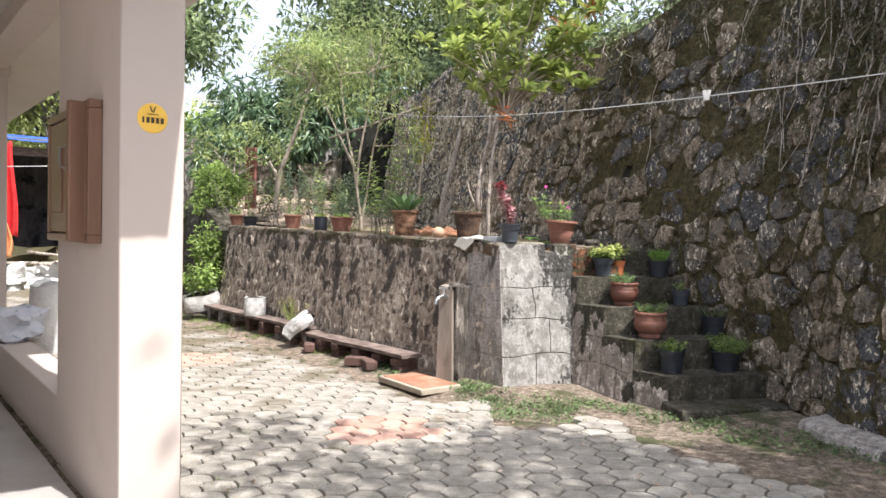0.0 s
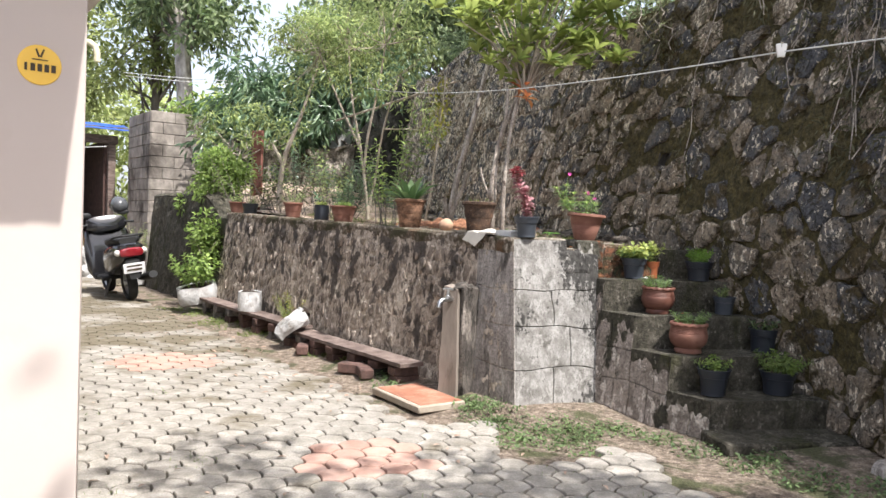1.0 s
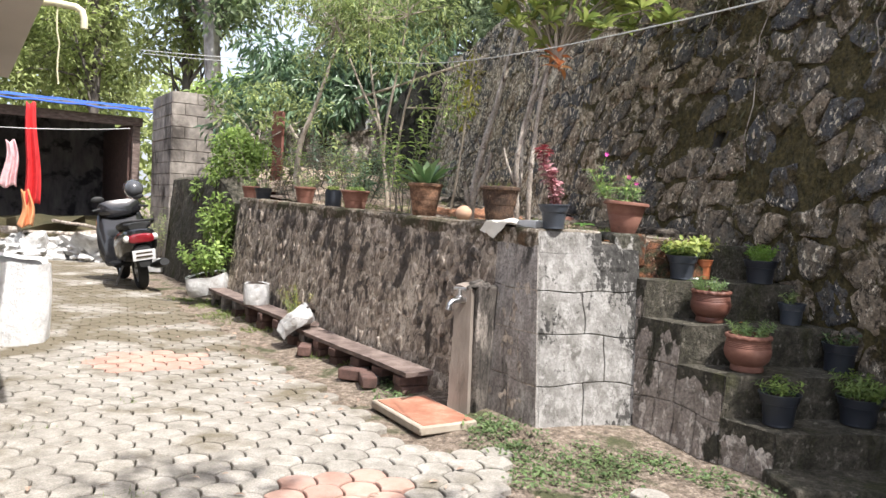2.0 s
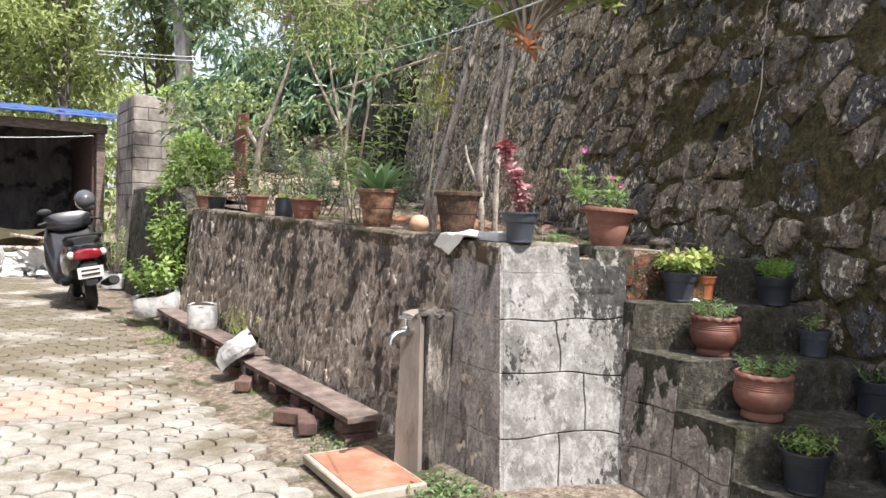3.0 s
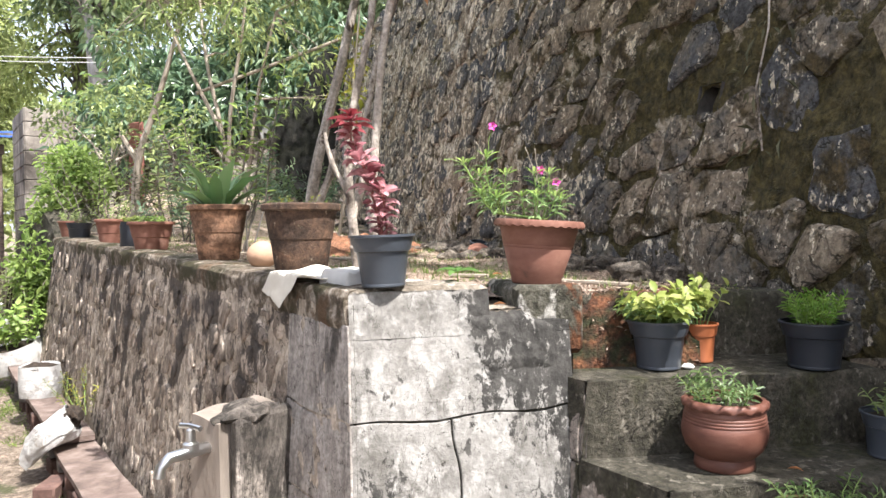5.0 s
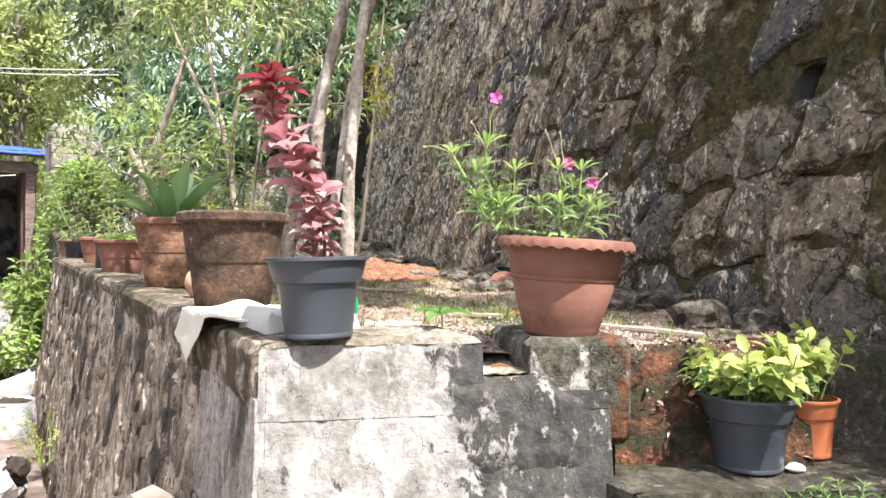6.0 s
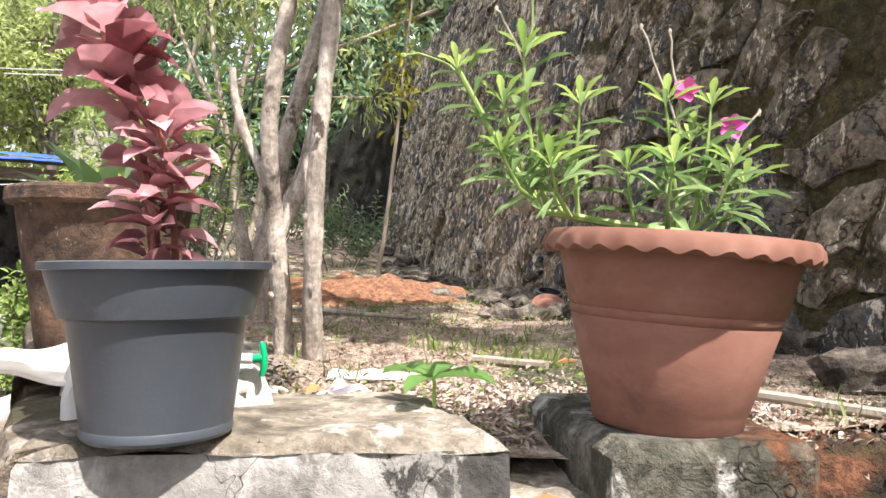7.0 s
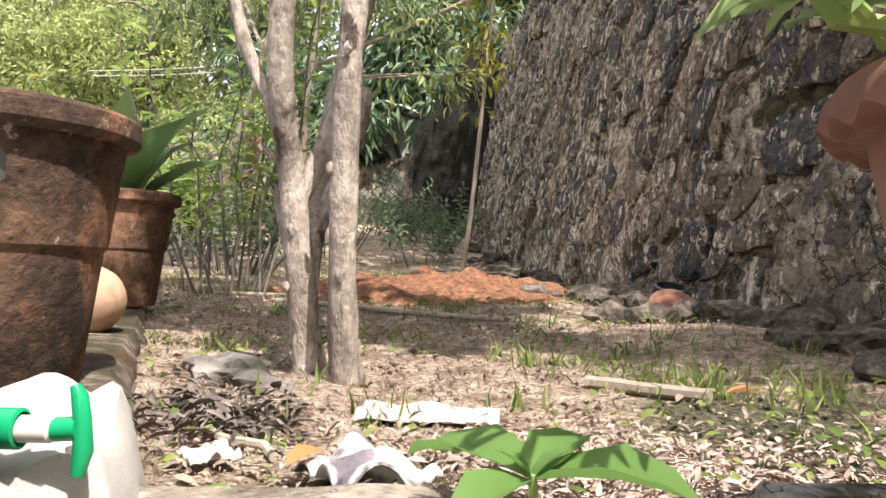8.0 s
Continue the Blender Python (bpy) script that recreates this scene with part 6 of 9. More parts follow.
        p = CORNER + LW * s + LW_OUT * (-0.03 - 0.195 * v)
        return (p.x, p.y, z)

    pad.sheet(fold, 24, 40)
    tagged(part("folded_cloth", pad, surf("white_rag", [(0.42, 0.41, 0.385), (0.56, 0.55, 0.52)], 9, 0.9, 0.3, 90, stain=(0.5, 0.47, 0.42), stain_scale=9, stain_lo=0.6, stain_hi=0.75)), "folded white rag lying on the wall coping", "cloth")
    tagged(ob, "cream rag draped over the wall corner", "cloth")


build_bench()
build_tap()

# ---- trees and shrubs on the terrace ----
def limb(g, pts, r0, r1, seed=0, n=9, sub=3, knots=0.06):
    """A limb through pts with a slight waver, tapering from r0 to r1."""
    pts = [Vector(p) for p in pts]
    out = []
    for i in range(len(pts) - 1):
        p0, p1, p2, p3 = pts[max(0, i - 1)], pts[i], pts[i + 1], pts[min(len(pts) - 1, i + 2)]
        for k in range(sub):
            t = k / sub
            out.append(0.5 * ((2 * p1) + (p2 - p0) * t + (2 * p0 - 5 * p1 + 4 * p2 - p3) * t * t + (3 * p1 - p0 - 3 * p2 + p3) * t ** 3))
    out.append(pts[-1])
    rg = random.Random(seed)
    rad = [(r0 + (r1 - r0) * i / (len(out) - 1)) * rg.uniform(0.93, 1.08) for i in range(len(out))]
    g.tube(out, rad, n, knots=knots, seed=seed)
    return out


def rosettes(rng, tips, per, length, width, flat=0.35):
    B, A, U, L = [], [], [], []
    for t in tips:
        ax = Vector(rng.normal(scale=0.35, size=3)) + Vector((0, 0, 1))
        ax.normalize()
        s = ax.orthogonal().normalized()
        for w in range(per):
            an = w * 2.4 + rng.random() * 0.5
            e = flat + 0.75 * (w / per) + rng.normal() * 0.12
            d = (s * math.cos(an) + ax.cross(s) * math.sin(an)) + ax * e
            B.append(Vector(t) + ax * 0.03 * (w / per))
            A.append(d)
            U.append(ax - d.normalized() * ax.dot(d.normalized()) + Vector((0, 0, 0.01)))
            L.append(length * rng.uniform(0.65, 1.15))
    L = np.array(L)
    return B, A, U, L, L * (width / length)


def build_broad_tree():
    rng = np.random.default_rng(21)
    t = thing("broad_leaved_tree", pose(0.27, 6.83, 1.07), "slender twin-stemmed tree with broad glossy leaves", "tree")
    inv = t.matrix_basis.inverted()
    g = Geo()
    limb(g, [(0.296, 6.80, 1.02), (0.299, 6.795, 1.06), (0.300, 6.785, 1.12), (0.302, 6.775, 1.25), (0.301, 6.78, 1.40), (0.304, 6.79, 1.54), (0.318, 6.79, 1.68), (0.335, 6.80, 1.905), (0.385, 6.80, 2.16)], 0.0195, 0.0135, 1, 14, knots=0.04)
    limb(g, [(0.288, 6.80, 1.03), (0.295, 6.795, 1.07), (0.300, 6.788, 1.13)], 0.028, 0.017, 11, 12, knots=0.25)
    for k, (x, y, z) in enumerate(((0.309, 6.760, 1.205), (0.293, 6.758, 1.33), (0.310, 6.765, 1.47))):
        g.blob(0.0065, Matrix.Translation((x, y, z)), 0.5, k, 2, (0.8, 0.6, 1.3))
    part("trunk", g, M_BARK, t, m=inv)
    g = Geo()
    limb(g, [(0.220, 6.83, 1.03), (0.224, 6.823, 1.08), (0.223, 6.815, 1.14)], 0.028, 0.017, 12, 12, knots=0.25)
    for k, (x, y, z) in enumerate(((0.214, 6.786, 1.19), (0.222, 6.782, 1.26), (0.205, 6.762, 1.45))):
        g.blob(0.0065, Matrix.Translation((x, y, z)), 0.5, k + 5, 2, (0.9, 0.6, 1.2))
    limb(g, [(0.228, 6.83, 1.02), (0.223, 6.815, 1.14), (0.222, 6.80, 1.23), (0.209, 6.80, 1.33), (0.212, 6.775, 1.41), (0.211, 6.77, 1.54), (0.238, 6.785, 1.75), (0.293, 6.80, 2.01), (0.30, 6.82, 2.22)], 0.0195, 0.0125, 2, 14, knots=0.04)
    limb(g, [(0.214, 6.805, 1.30), (0.226, 6.845, 1.37), (0.228, 6.89, 1.46), (0.222, 6.94, 1.60), (0.25, 6.98, 1.85), (0.36, 7.0, 2.2), (0.5, 7.05, 2.5)], 0.0145, 0.009, 3, 12, knots=0.04)
    limb(g, [(0.212, 6.79, 1.35), (0.185, 6.785, 1.42), (0.150, 6.78, 1.49), (0.128, 6.78, 1.56), (0.118, 6.785, 1.61)], 0.011, 0.007, 4, 10)
    limb(g, [(0.215, 6.80, 1.335), (0.185, 6.785, 1.355), (0.172, 6.78, 1.367)], 0.006, 0.003, 6, 8)
    part("trunk", g, M_BARK, t, m=inv)
    tips = []
    b = Geo()
    for i in range(46):
        d = rng.normal(size=3)
        d /= np.linalg.norm(d)
        r = rng.uniform(0.55, 1.0)
        c = Vector((0.62 + d[0] * 0.85 * r, 6.95 + d[1] * 0.6 * r, 2.88 + d[2] * 0.62 * r))
        c.x -= 0.25 * max(0, 2.75 - c.z)
        root = Vector((0.43, 6.82, 2.18)) if i % 2 else Vector((0.40, 6.95, 2.3))
        b.tube(bend(root, c, 4, -0.05, 0.03, i), [0.010, 0.008, 0.006, 0.005, 0.004], 6)
        tips += [c, c + Vector(rng.normal(scale=0.10, size=3)), c.lerp(root, 0.25) + Vector(rng.normal(scale=0.08, size=3))]
    tagged(part("branchwork", b, M_BARK_PALE, t, m=inv), kind="stuff")
    B, A, U, L, W = rosettes(rng, tips, 11, 0.135, 0.052)
    leaves("crown", B, A, U, L, W, L_BROAD, t, LEAF_LANCE, "yellow-green broad glossy leaves", m=inv)
    hang = [Vector((0.45, 6.77, 2.13)), Vector((0.40, 6.84, 2.2)), Vector((0.9, 6.9, 2.95)), Vector((1.15, 6.9, 3.1)), Vector((0.7, 6.8, 3.2))]
    B, A, U, L, W = rosettes(rng, hang, 10, 0.14, 0.04, 0.0)
    leaves("old_leaves", B, A, U, L, W, L_RED, t, LEAF_LANCE, "orange-red ageing leaves", m=inv)


def fine_tree(name, label, base, stems, crown, radii, clumps, per, leaf, width, mat, seed, bark=M_BARK_PALE, r=0.022, clump_r=0.16, droop=0.4):
    rng = np.random.default_rng(seed)
    t = thing(name, pose(*base), label, "tree")
    inv = t.matrix_basis.inverted()
    for i, s in enumerate(stems):
        g = Geo()
        limb(g, s, r * (1 if i == 0 else 0.75), r * 0.4, seed + i, 8)
        part("trunk" if i == 0 else "stem", g, bark, t, m=inv)
    cs = shell(rng, crown, radii, clumps, 0.3, -0.8)
    b = Geo()
    ends = [Vector(s[-1]) for s in stems] + [Vector(s[-2]) for s in stems]
    for i, c in enumerate(cs[::2]):
        c = Vector(c)
        e = min(ends, key=lambda q: (q - c).length)
        b.tube(bend(e, c, 3, 0.0, 0.05, i), [r * 0.35, r * 0.25, r * 0.18, r * 0.1], 5)
    tagged(part("branchwork", b, bark, t, m=inv), kind="stuff")
    B, A, U = cloud(rng, cs, clump_r, per, droop)
    n = len(B)
    L = leaf * rng.uniform(0.6, 1.25, n)
    leaves("crown", B, A, U, L, L * width, mat, t, LEAF_DIAMOND if leaf < 0.07 else LEAF_LANCE, m=inv)


def build_terrace_trees():
    fine_tree("slender_tree", "slender many-stemmed tree with fine pale green leaves", (-1.45, 9.2, 1.15),
              [[(-1.40, 9.2, 1.12), (-1.44, 9.18, 1.5), (-1.50, 9.15, 1.95), (-1.62, 9.15, 2.5), (-1.70, 9.2, 3.1)], [(-1.46, 9.16, 1.7), (-1.42, 9.12, 2.1), (-1.32, 9.1, 2.6), (-1.25, 9.1, 3.1)],
               [(-1.50, 9.15, 1.95), (-1.72, 9.1, 2.4), (-2.0, 9.1, 3.0)], [(-1.44, 9.2, 1.15), (-1.36, 9.25, 1.6), (-1.28, 9.25, 2.2), (-1.1, 9.2, 2.8)]],
              (-1.6, 9.2, 3.05), (0.9, 0.7, 0.85), 125, 34, 0.075, 0.26, L_FINE, 31, clump_r=0.17)
    fine_tree("leaning_tree", "old leaning tree with a stubbed grey fork", (-2.8, 10.05, 1.2),
              [[(-2.80, 10.05, 1.15), (-2.80, 10.06, 1.5), (-2.76, 10.08, 1.92), (-2.62, 10.1, 2.3), (-2.48, 10.1, 2.7), (-2.35, 10.15, 3.2)], [(-2.77, 10.08, 1.85), (-2.86, 10.05, 2.0), (-2.90, 10.04, 2.08)]],
              (-2.2, 10.3, 3.5), (0.8, 0.6, 0.6), 75, 36, 0.085, 0.28, L_FINE, 37, r=0.04, clump_r=0.2)
    fine_tree("gnarled_tree", "gnarled grey trunk with cut-back limbs against the high wall", (-0.20, 7.42, 1.1),
              [[(-0.20, 7.42, 1.05), (-0.20, 7.42, 1.25), (-0.15, 7.45, 1.6), (-0.06, 7.5, 2.0), (0.04, 7.56, 2.5), (0.12, 7.7, 3.0), (0.15, 7.75, 3.4)], [(-0.20, 7.41, 1.15), (-0.235, 7.39, 1.30), (-0.25, 7.37, 1.40)], [(-0.20, 7.41, 1.25), (-0.10, 7.45, 1.5), (-0.08, 7.46, 1.62)]],
              (0.0, 7.7, 3.6), (0.8, 0.6, 0.5), 60, 40, 0.08, 0.28, L_FINE, 41, M_BARK, 0.032, 0.2)
    fine_tree("sapling", "thin sapling with yellow-green leaves by the high wall", (-0.88, 9.87, 1.22),
              [[(-0.88, 9.87, 1.18), (-0.82, 9.86, 1.6), (-0.77, 9.86, 2.1), (-0.72, 9.85, 2.6), (-0.68, 9.85, 3.0)]],
              (-0.75, 9.85, 2.45), (0.12, 0.12, 0.65), 18, 9, 0.075, 0.3, L_YELLOW, 43, r=0.016, clump_r=0.07)
    # shrubs
    rng = np.random.default_rng(50)
    for i, (x, y, h, r, n, mat, label) in enumerate((
            (-1.95, 9.25, 0.75, 0.38, 13, L_FINE, "loose twiggy shrub with small green leaves"), (-0.84, 7.9, 0.95, 0.24, 13, L_BUSH, "tall thin-stemmed shrub with narrow leaves"),
            (-2.5, 9.55, 0.5, 0.38, 8, L_DRY, "dry tangled shrub of thin brown twigs"), (-1.6, 8.85, 0.42, 0.26, 12, L_MANGO, "low dark green shrub among the tree stems"), (-2.9, 10.9, 0.7, 0.45, 11, L_MANGO, "dark-leaved shrub against the far wall"), (-1.3, 10.2, 0.4, 0.35, 8, L_MANGO, "dark-leaved shrub between sapling and trees"),
            (-3.25, 10.2, 0.8, 0.4, 15, L_BUSH, "leafy green shrub behind the wall pots"), (-2.1, 10.3, 0.75, 0.45, 12, L_MANGO, "dark-leaved shrub between the trees"),
            (-1.75, 11.3, 0.4, 0.5, 16, L_MANGO, "low dark shrub at the far end of the terrace"), (-2.6, 11.7, 0.5, 0.55, 16, L_MANGO, "low dark shrub at the far end of the terrace"), (-1.9, 12.0, 0.45, 0.5, 14, L_WEED, "low weedy shrub before the far wall"))):
        s = thing("shrub", pose(x, y, terrace_z(x, y) - 0.02), label, "shrub", "terrace shrubs")
        st = tuft(rng, n, r, h, r / h * 1.0)
        grow(s, 0.0, st, 0.005, 26, 0.075, 0.026, mat, M_BARK_FAR, rng, LEAF_LANCE, 0.35, 0.25)
    # bushy growth at the wall end and over the set-back wall
    for i, (x, y, z, rx, rz, n, mat, label) in enumerate((
            (-3.95, 10.75, 1.72, 0.48, 0.36, 62, L_BUSH, "dense bright green bush on top of the set-back wall"), (-4.6, 11.25, 1.3, 0.25, 0.14, 14, L_BUSH, "bright green bush trailing over the wall"),
            (-3.70, 9.95, 0.80, 0.20, 0.42, 26, L_BUSH, "green creeper hanging over the wall end"), (-3.9, 11.4, 2.45, 0.8, 0.45, 26, L_FINE, "pale green bush above the wall"))):
        s = thing("bush", pose(x, y, z - rz), label, "bush", "wall-end bushes")
        inv = s.matrix_basis.inverted()
        cs = shell(rng, (x, y, z), (rx, rx * 0.7, rz), n, 0.3, -0.95)
        b = Geo()
        for j, c in enumerate(cs[::3]):
            b.tube(bend((x + rng.normal() * 0.1, y + rng.normal() * 0.1, z - rz), Vector(c), 3, 0, 0.04, j), [0.012, 0.009, 0.006, 0.003], 5)
        tagged(part("stemwork", b, M_BARK, s, m=inv), kind="stuff")
        B, A, U = cloud(rng, cs, 0.13, 36, 0.2)
        L = 0.075 * rng.uniform(0.6, 1.3, len(B))
        leaves("leaves", B, A, U, L, L * 0.45, mat, s, LEAF_LANCE, m=inv)
    # leaning pole
    pole = part("pole", Geo().tube(bend((-1.95, 9.6, 2.33), (-0.55, 9.95, 2.88), 6, 0, 0.01, 3), 0.014, 8), M_BARK_PALE)
    tagged(pole, "thin bare pole slung between the trees", "pole")


build_broad_tree()
build_terrace_trees()

# ---- beyond: far wall, shed, woods ----
def big_tree(name, label, trunk, crown, radii, clumps, per, leaf, width, mat, seed, r=0.15, clump_r=0.6, limbs=8, low=-0.7, droop=0.3, bark=M_BARK_FAR):
    rng = np.random.default_rng(seed)
    base = Vector(trunk[0])
    t = thing(name, pose(*base), label, "tree", "background trees")
    inv = t.matrix_basis.inverted()
    g = Geo()
    limb(g, trunk, r, r * 0.35, seed, 12, 4)
    part("trunk", g, bark, t, m=inv)
    cs = shell(rng, crown, radii, clumps, 0.3, low)
    b = Geo()
    for i in range(min(limbs * 4, len(cs))):
        k = rng.uniform(0.45, 1.0)
        q = k * (len(trunk) - 1)
        j = min(int(q), len(trunk) - 2)
        p = Vector(trunk[j]).lerp(Vector(trunk[j + 1]), q - j)
        b.tube(bend(p, Vector(cs[i]), 4, -0.2, 0.15, i), [r * 0.3, r * 0.22, r * 0.15, r * 0.1, r * 0.05], 6)
    tagged(part("limbwork", b, M_BARK_FAR, t, m=inv), kind="stuff")
    B, A, U = cloud(rng, cs, clump_r, per, droop)
    L = leaf * rng.uniform(0.6, 1.3, len(B))
    leaves("crown", B, A, U, L, L * width, mat, t, LEAF_DIAMOND, m=inv)


def build_woods():
    bt = big_tree
    bt("rain_tree", "sunlit feathery yellow-green tree beyond the shed", [(-18.2, 20.3, -0.05), (-18.1, 20.3, 2.5), (-18, 20, 5), (-17.8, 20, 8)], (-17.0, 20.6, 5.8), (4.3, 4.0, 4.6), 320, 75, 0.26, 0.35, L_BG_YELLOW, 61, 0.22, 0.75)
    bt("rain_tree", "sunlit feathery yellow-green tree beyond the shed", [(-22, 18, -0.05), (-21.8, 18, 3), (-21.5, 18, 7)], (-21.5, 18.0, 5.5), (5.0, 4.0, 5.0), 260, 65, 0.28, 0.35, L_BG_YELLOW, 62, 0.22, 0.8)
    bt("rain_tree", "sunlit feathery yellow-green tree close behind the shed", [(-11.4, 17.5, -0.05), (-11.4, 17.5, 2), (-11.3, 17.5, 4.5), (-11.3, 17.4, 6.5)], (-12.25, 17.5, 4.7), (1.8, 1.8, 2.8), 160, 75, 0.17, 0.35, L_BG_YELLOW, 60, 0.16, 0.5)
    bt("tall_tree", "tall leafy tree with a pale mottled trunk beyond the wall", [(-7.2, 16.1, -0.05), (-7.35, 16.15, 2.2), (-7.55, 16.2, 4.5), (-7.9, 16.3, 7.0), (-8.0, 16.4, 9.0)], (-7.85, 16.4, 5.8), (1.5, 1.3, 2.3), 88, 60, 0.2, 0.4, L_BG_DARK, 64, 0.23, 0.45, low=-0.5, bark=surf("mottled_bark", [(0.16, 0.14, 0.12), (0.33, 0.30, 0.265), (0.52, 0.48, 0.43)], 4, 0.92, 0.7, 14, streak=0.4, lo=0.36, hi=0.64))
    bt("green_tree", "mid-green leafy tree behind the terrace", [(-4.5, 19.5, -0.05), (-4.5, 19.5, 3), (-4.4, 19.5, 7)], (-4.5, 19.2, 4.9), (1.9, 1.9, 3.2), 150, 75, 0.2, 0.36, L_BG_DARK, 65, 0.18, 0.5)
    bt("bright_bush_tree", "bright green low tree behind the block wall", [(-6.4, 15.2, -0.05), (-6.35, 15.2, 1.5), (-6.3, 15.2, 2.8)], (-6.1, 15.2, 2.5), (1.2, 1.1, 1.25), 85, 70, 0.15, 0.36, L_BUSH, 66, 0.1, 0.4)
    bt("mango_tree", "dark mango tree with long drooping leaves", [(-2.9, 13.4, 0.5), (-2.9, 13.4, 1.8), (-2.7, 13.3, 3.2)], (-2.7, 13.1, 3.1), (1.5, 0.8, 1.15), 130, 46, 0.2, 0.22, L_MANGO, 67, 0.12, 0.28, droop=1.0)
    bt("mango_tree", "dark mango tree with long drooping leaves", [(-4.6, 13.6, 0.5), (-4.6, 13.6, 1.8), (-4.4, 13.5, 3.0)], (-4.3, 13.0, 2.75), (1.1, 0.8, 1.0), 90, 46, 0.2, 0.22, L_MANGO, 68, 0.12, 0.28, droop=1.0)
    bt("green_tree", "tall leafy tree over the end of the terrace", [(-1.6, 16.5, -0.05), (-1.7, 16.5, 3), (-1.5, 16.5, 7)], (-1.8, 16.6, 5.6), (2.5, 2.0, 2.8), 200, 75, 0.2, 0.36, L_BG_DARK, 69, 0.18, 0.5)
    bt("green_tree", "leafy tree on the bank above the high wall", [(2.5, 10.7, 3.3), (2.4, 10.6, 5), (2.2, 10.5, 7)], (1.6, 10.2, 6.1), (1.9, 1.5, 1.5), 150, 70, 0.19, 0.36, L_BG_DARK, 70, 0.16, 0.5)
    bt("green_tree", "leafy tree on the bank above the high wall", [(5.2, 8.0, 3.6), (5.2, 8.0, 5.5), (5.3, 8.0, 8)], (5.0, 8.0, 6.6), (1.9, 1.8, 1.7), 110, 70, 0.19, 0.36, L_BG_DARK, 71, 0.16, 0.5)
    bt("shade_tree", "leafy tree on the bank that dapples the yard", [(5.6, 1.9, 3.2), (5.4, 2.0, 4.5), (5.0, 2.2, 6.0)], (4.9, 1.6, 6.4), (2.4, 1.15, 0.6), 140, 40, 0.17, 0.36, L_BG_DARK, 72, 0.12, 0.4)
    bt("green_tree", "mid-green leafy tree beyond the block wall", [(-9.3, 18.2, -0.05), (-9.3, 18.1, 3), (-9.2, 18.0, 6.5)], (-9.3, 18.0, 5.3), (1.5, 1.3, 2.4), 50, 60, 0.2, 0.36, L_BG_YELLOW, 73, 0.15, 0.5)
    # added out of view: its crown shades the terrace at the high wall's foot
    bt("unseen_shade_tree", "unseen slender tree added on the bank to shade the foot of the high wall", [(3.75, 5.9, 3.2), (3.7, 5.9, 4.4), (3.5, 5.85, 5.7)], (3.45, 5.85, 6.0), (0.62, 0.62, 0.35), 46, 40, 0.12, 0.36, L_BG_DARK, 74, 0.05, 0.2)
    # far woods closing the horizon
    rng = np.random.default_rng(80)
    cs = []
    for a in np.linspace(-1.9, 1.5, 330):
        d = rng.uniform(29, 40)
        for _ in range(3):
            cs.append((d * math.sin(a) - 2, 4 + d * math.cos(a), rng.uniform(0.6, 6.4)))
    B, A, U = cloud(rng, np.array(cs), 1.4, 60, 0.2)
    L = 0.5 * rng.uniform(0.6, 1.3, len(B))
    tagged(leaves("far_woods", B, A, U, L, L * 0.45, L_BG_YELLOW), "distant sunlit green woods", "woods", kind="stuff")
    # undergrowth along the top of the high wall
    cs = []
    for i in range(280):
        s = rng.uniform(7.0, BW_LEN)
        cs.append(high_place(s, high_top(s) + rng.uniform(0.0, 0.55 + 0.6 * (s > 15.5)), -rng.uniform(0.0, 1.6)))
    B, A, U = cloud(rng, np.array(cs), 0.24, 44, 0.3)
    L = 0.10 * rng.uniform(0.6, 1.3, len(B))
    tagged(leaves("bank_growth", B, A, U, L, L * 0.35, L_BG_DARK), "tangled green growth along the top of the high wall", "undergrowth", kind="stuff")
    # dry vines hanging down the wall
    g = Geo()
    vb = []
    for i in range(70):
        s = 10.8 + rng.normal() * 0.75 if i < 52 else rng.uniform(8.6, 14)
        top = high_top(s)
        ln = rng.uniform(0.4, 1.9) if i < 52 else rng.uniform(0.2, 0.8)
        pts, x = [], s
        for k in range(9):
            x += rng.normal() * 0.05
            pts.append(high_place(x, max(0.6, top + 0.05 - ln * k / 8), 0.05 + 0.07 * rng.random()))
        g.tube(pts, [0.004] * 9, 4)
        for p in pts[1:]:
            vb += [p] * 1
    vines = thing("hanging_vines", pose(*high_place(10.8, 3.0, 0.05)), "grey-green dry vines hanging down the high wall", "vines")
    inv = vines.matrix_basis.inverted()
    tagged(part("vine_stemwork", g, M_BARK, vines, m=inv), kind="stuff")
    B, A, U = cloud(rng, np.array([tuple(p) for p in vb]), 0.10, 13, 0.9)
    L = 0.06 * rng.uniform(0.5, 1.4, len(B))
    leaves("vine_leaves", B, A, U, L, L * 0.16, L_DRY, vines, LEAF_DIAMOND, m=inv)


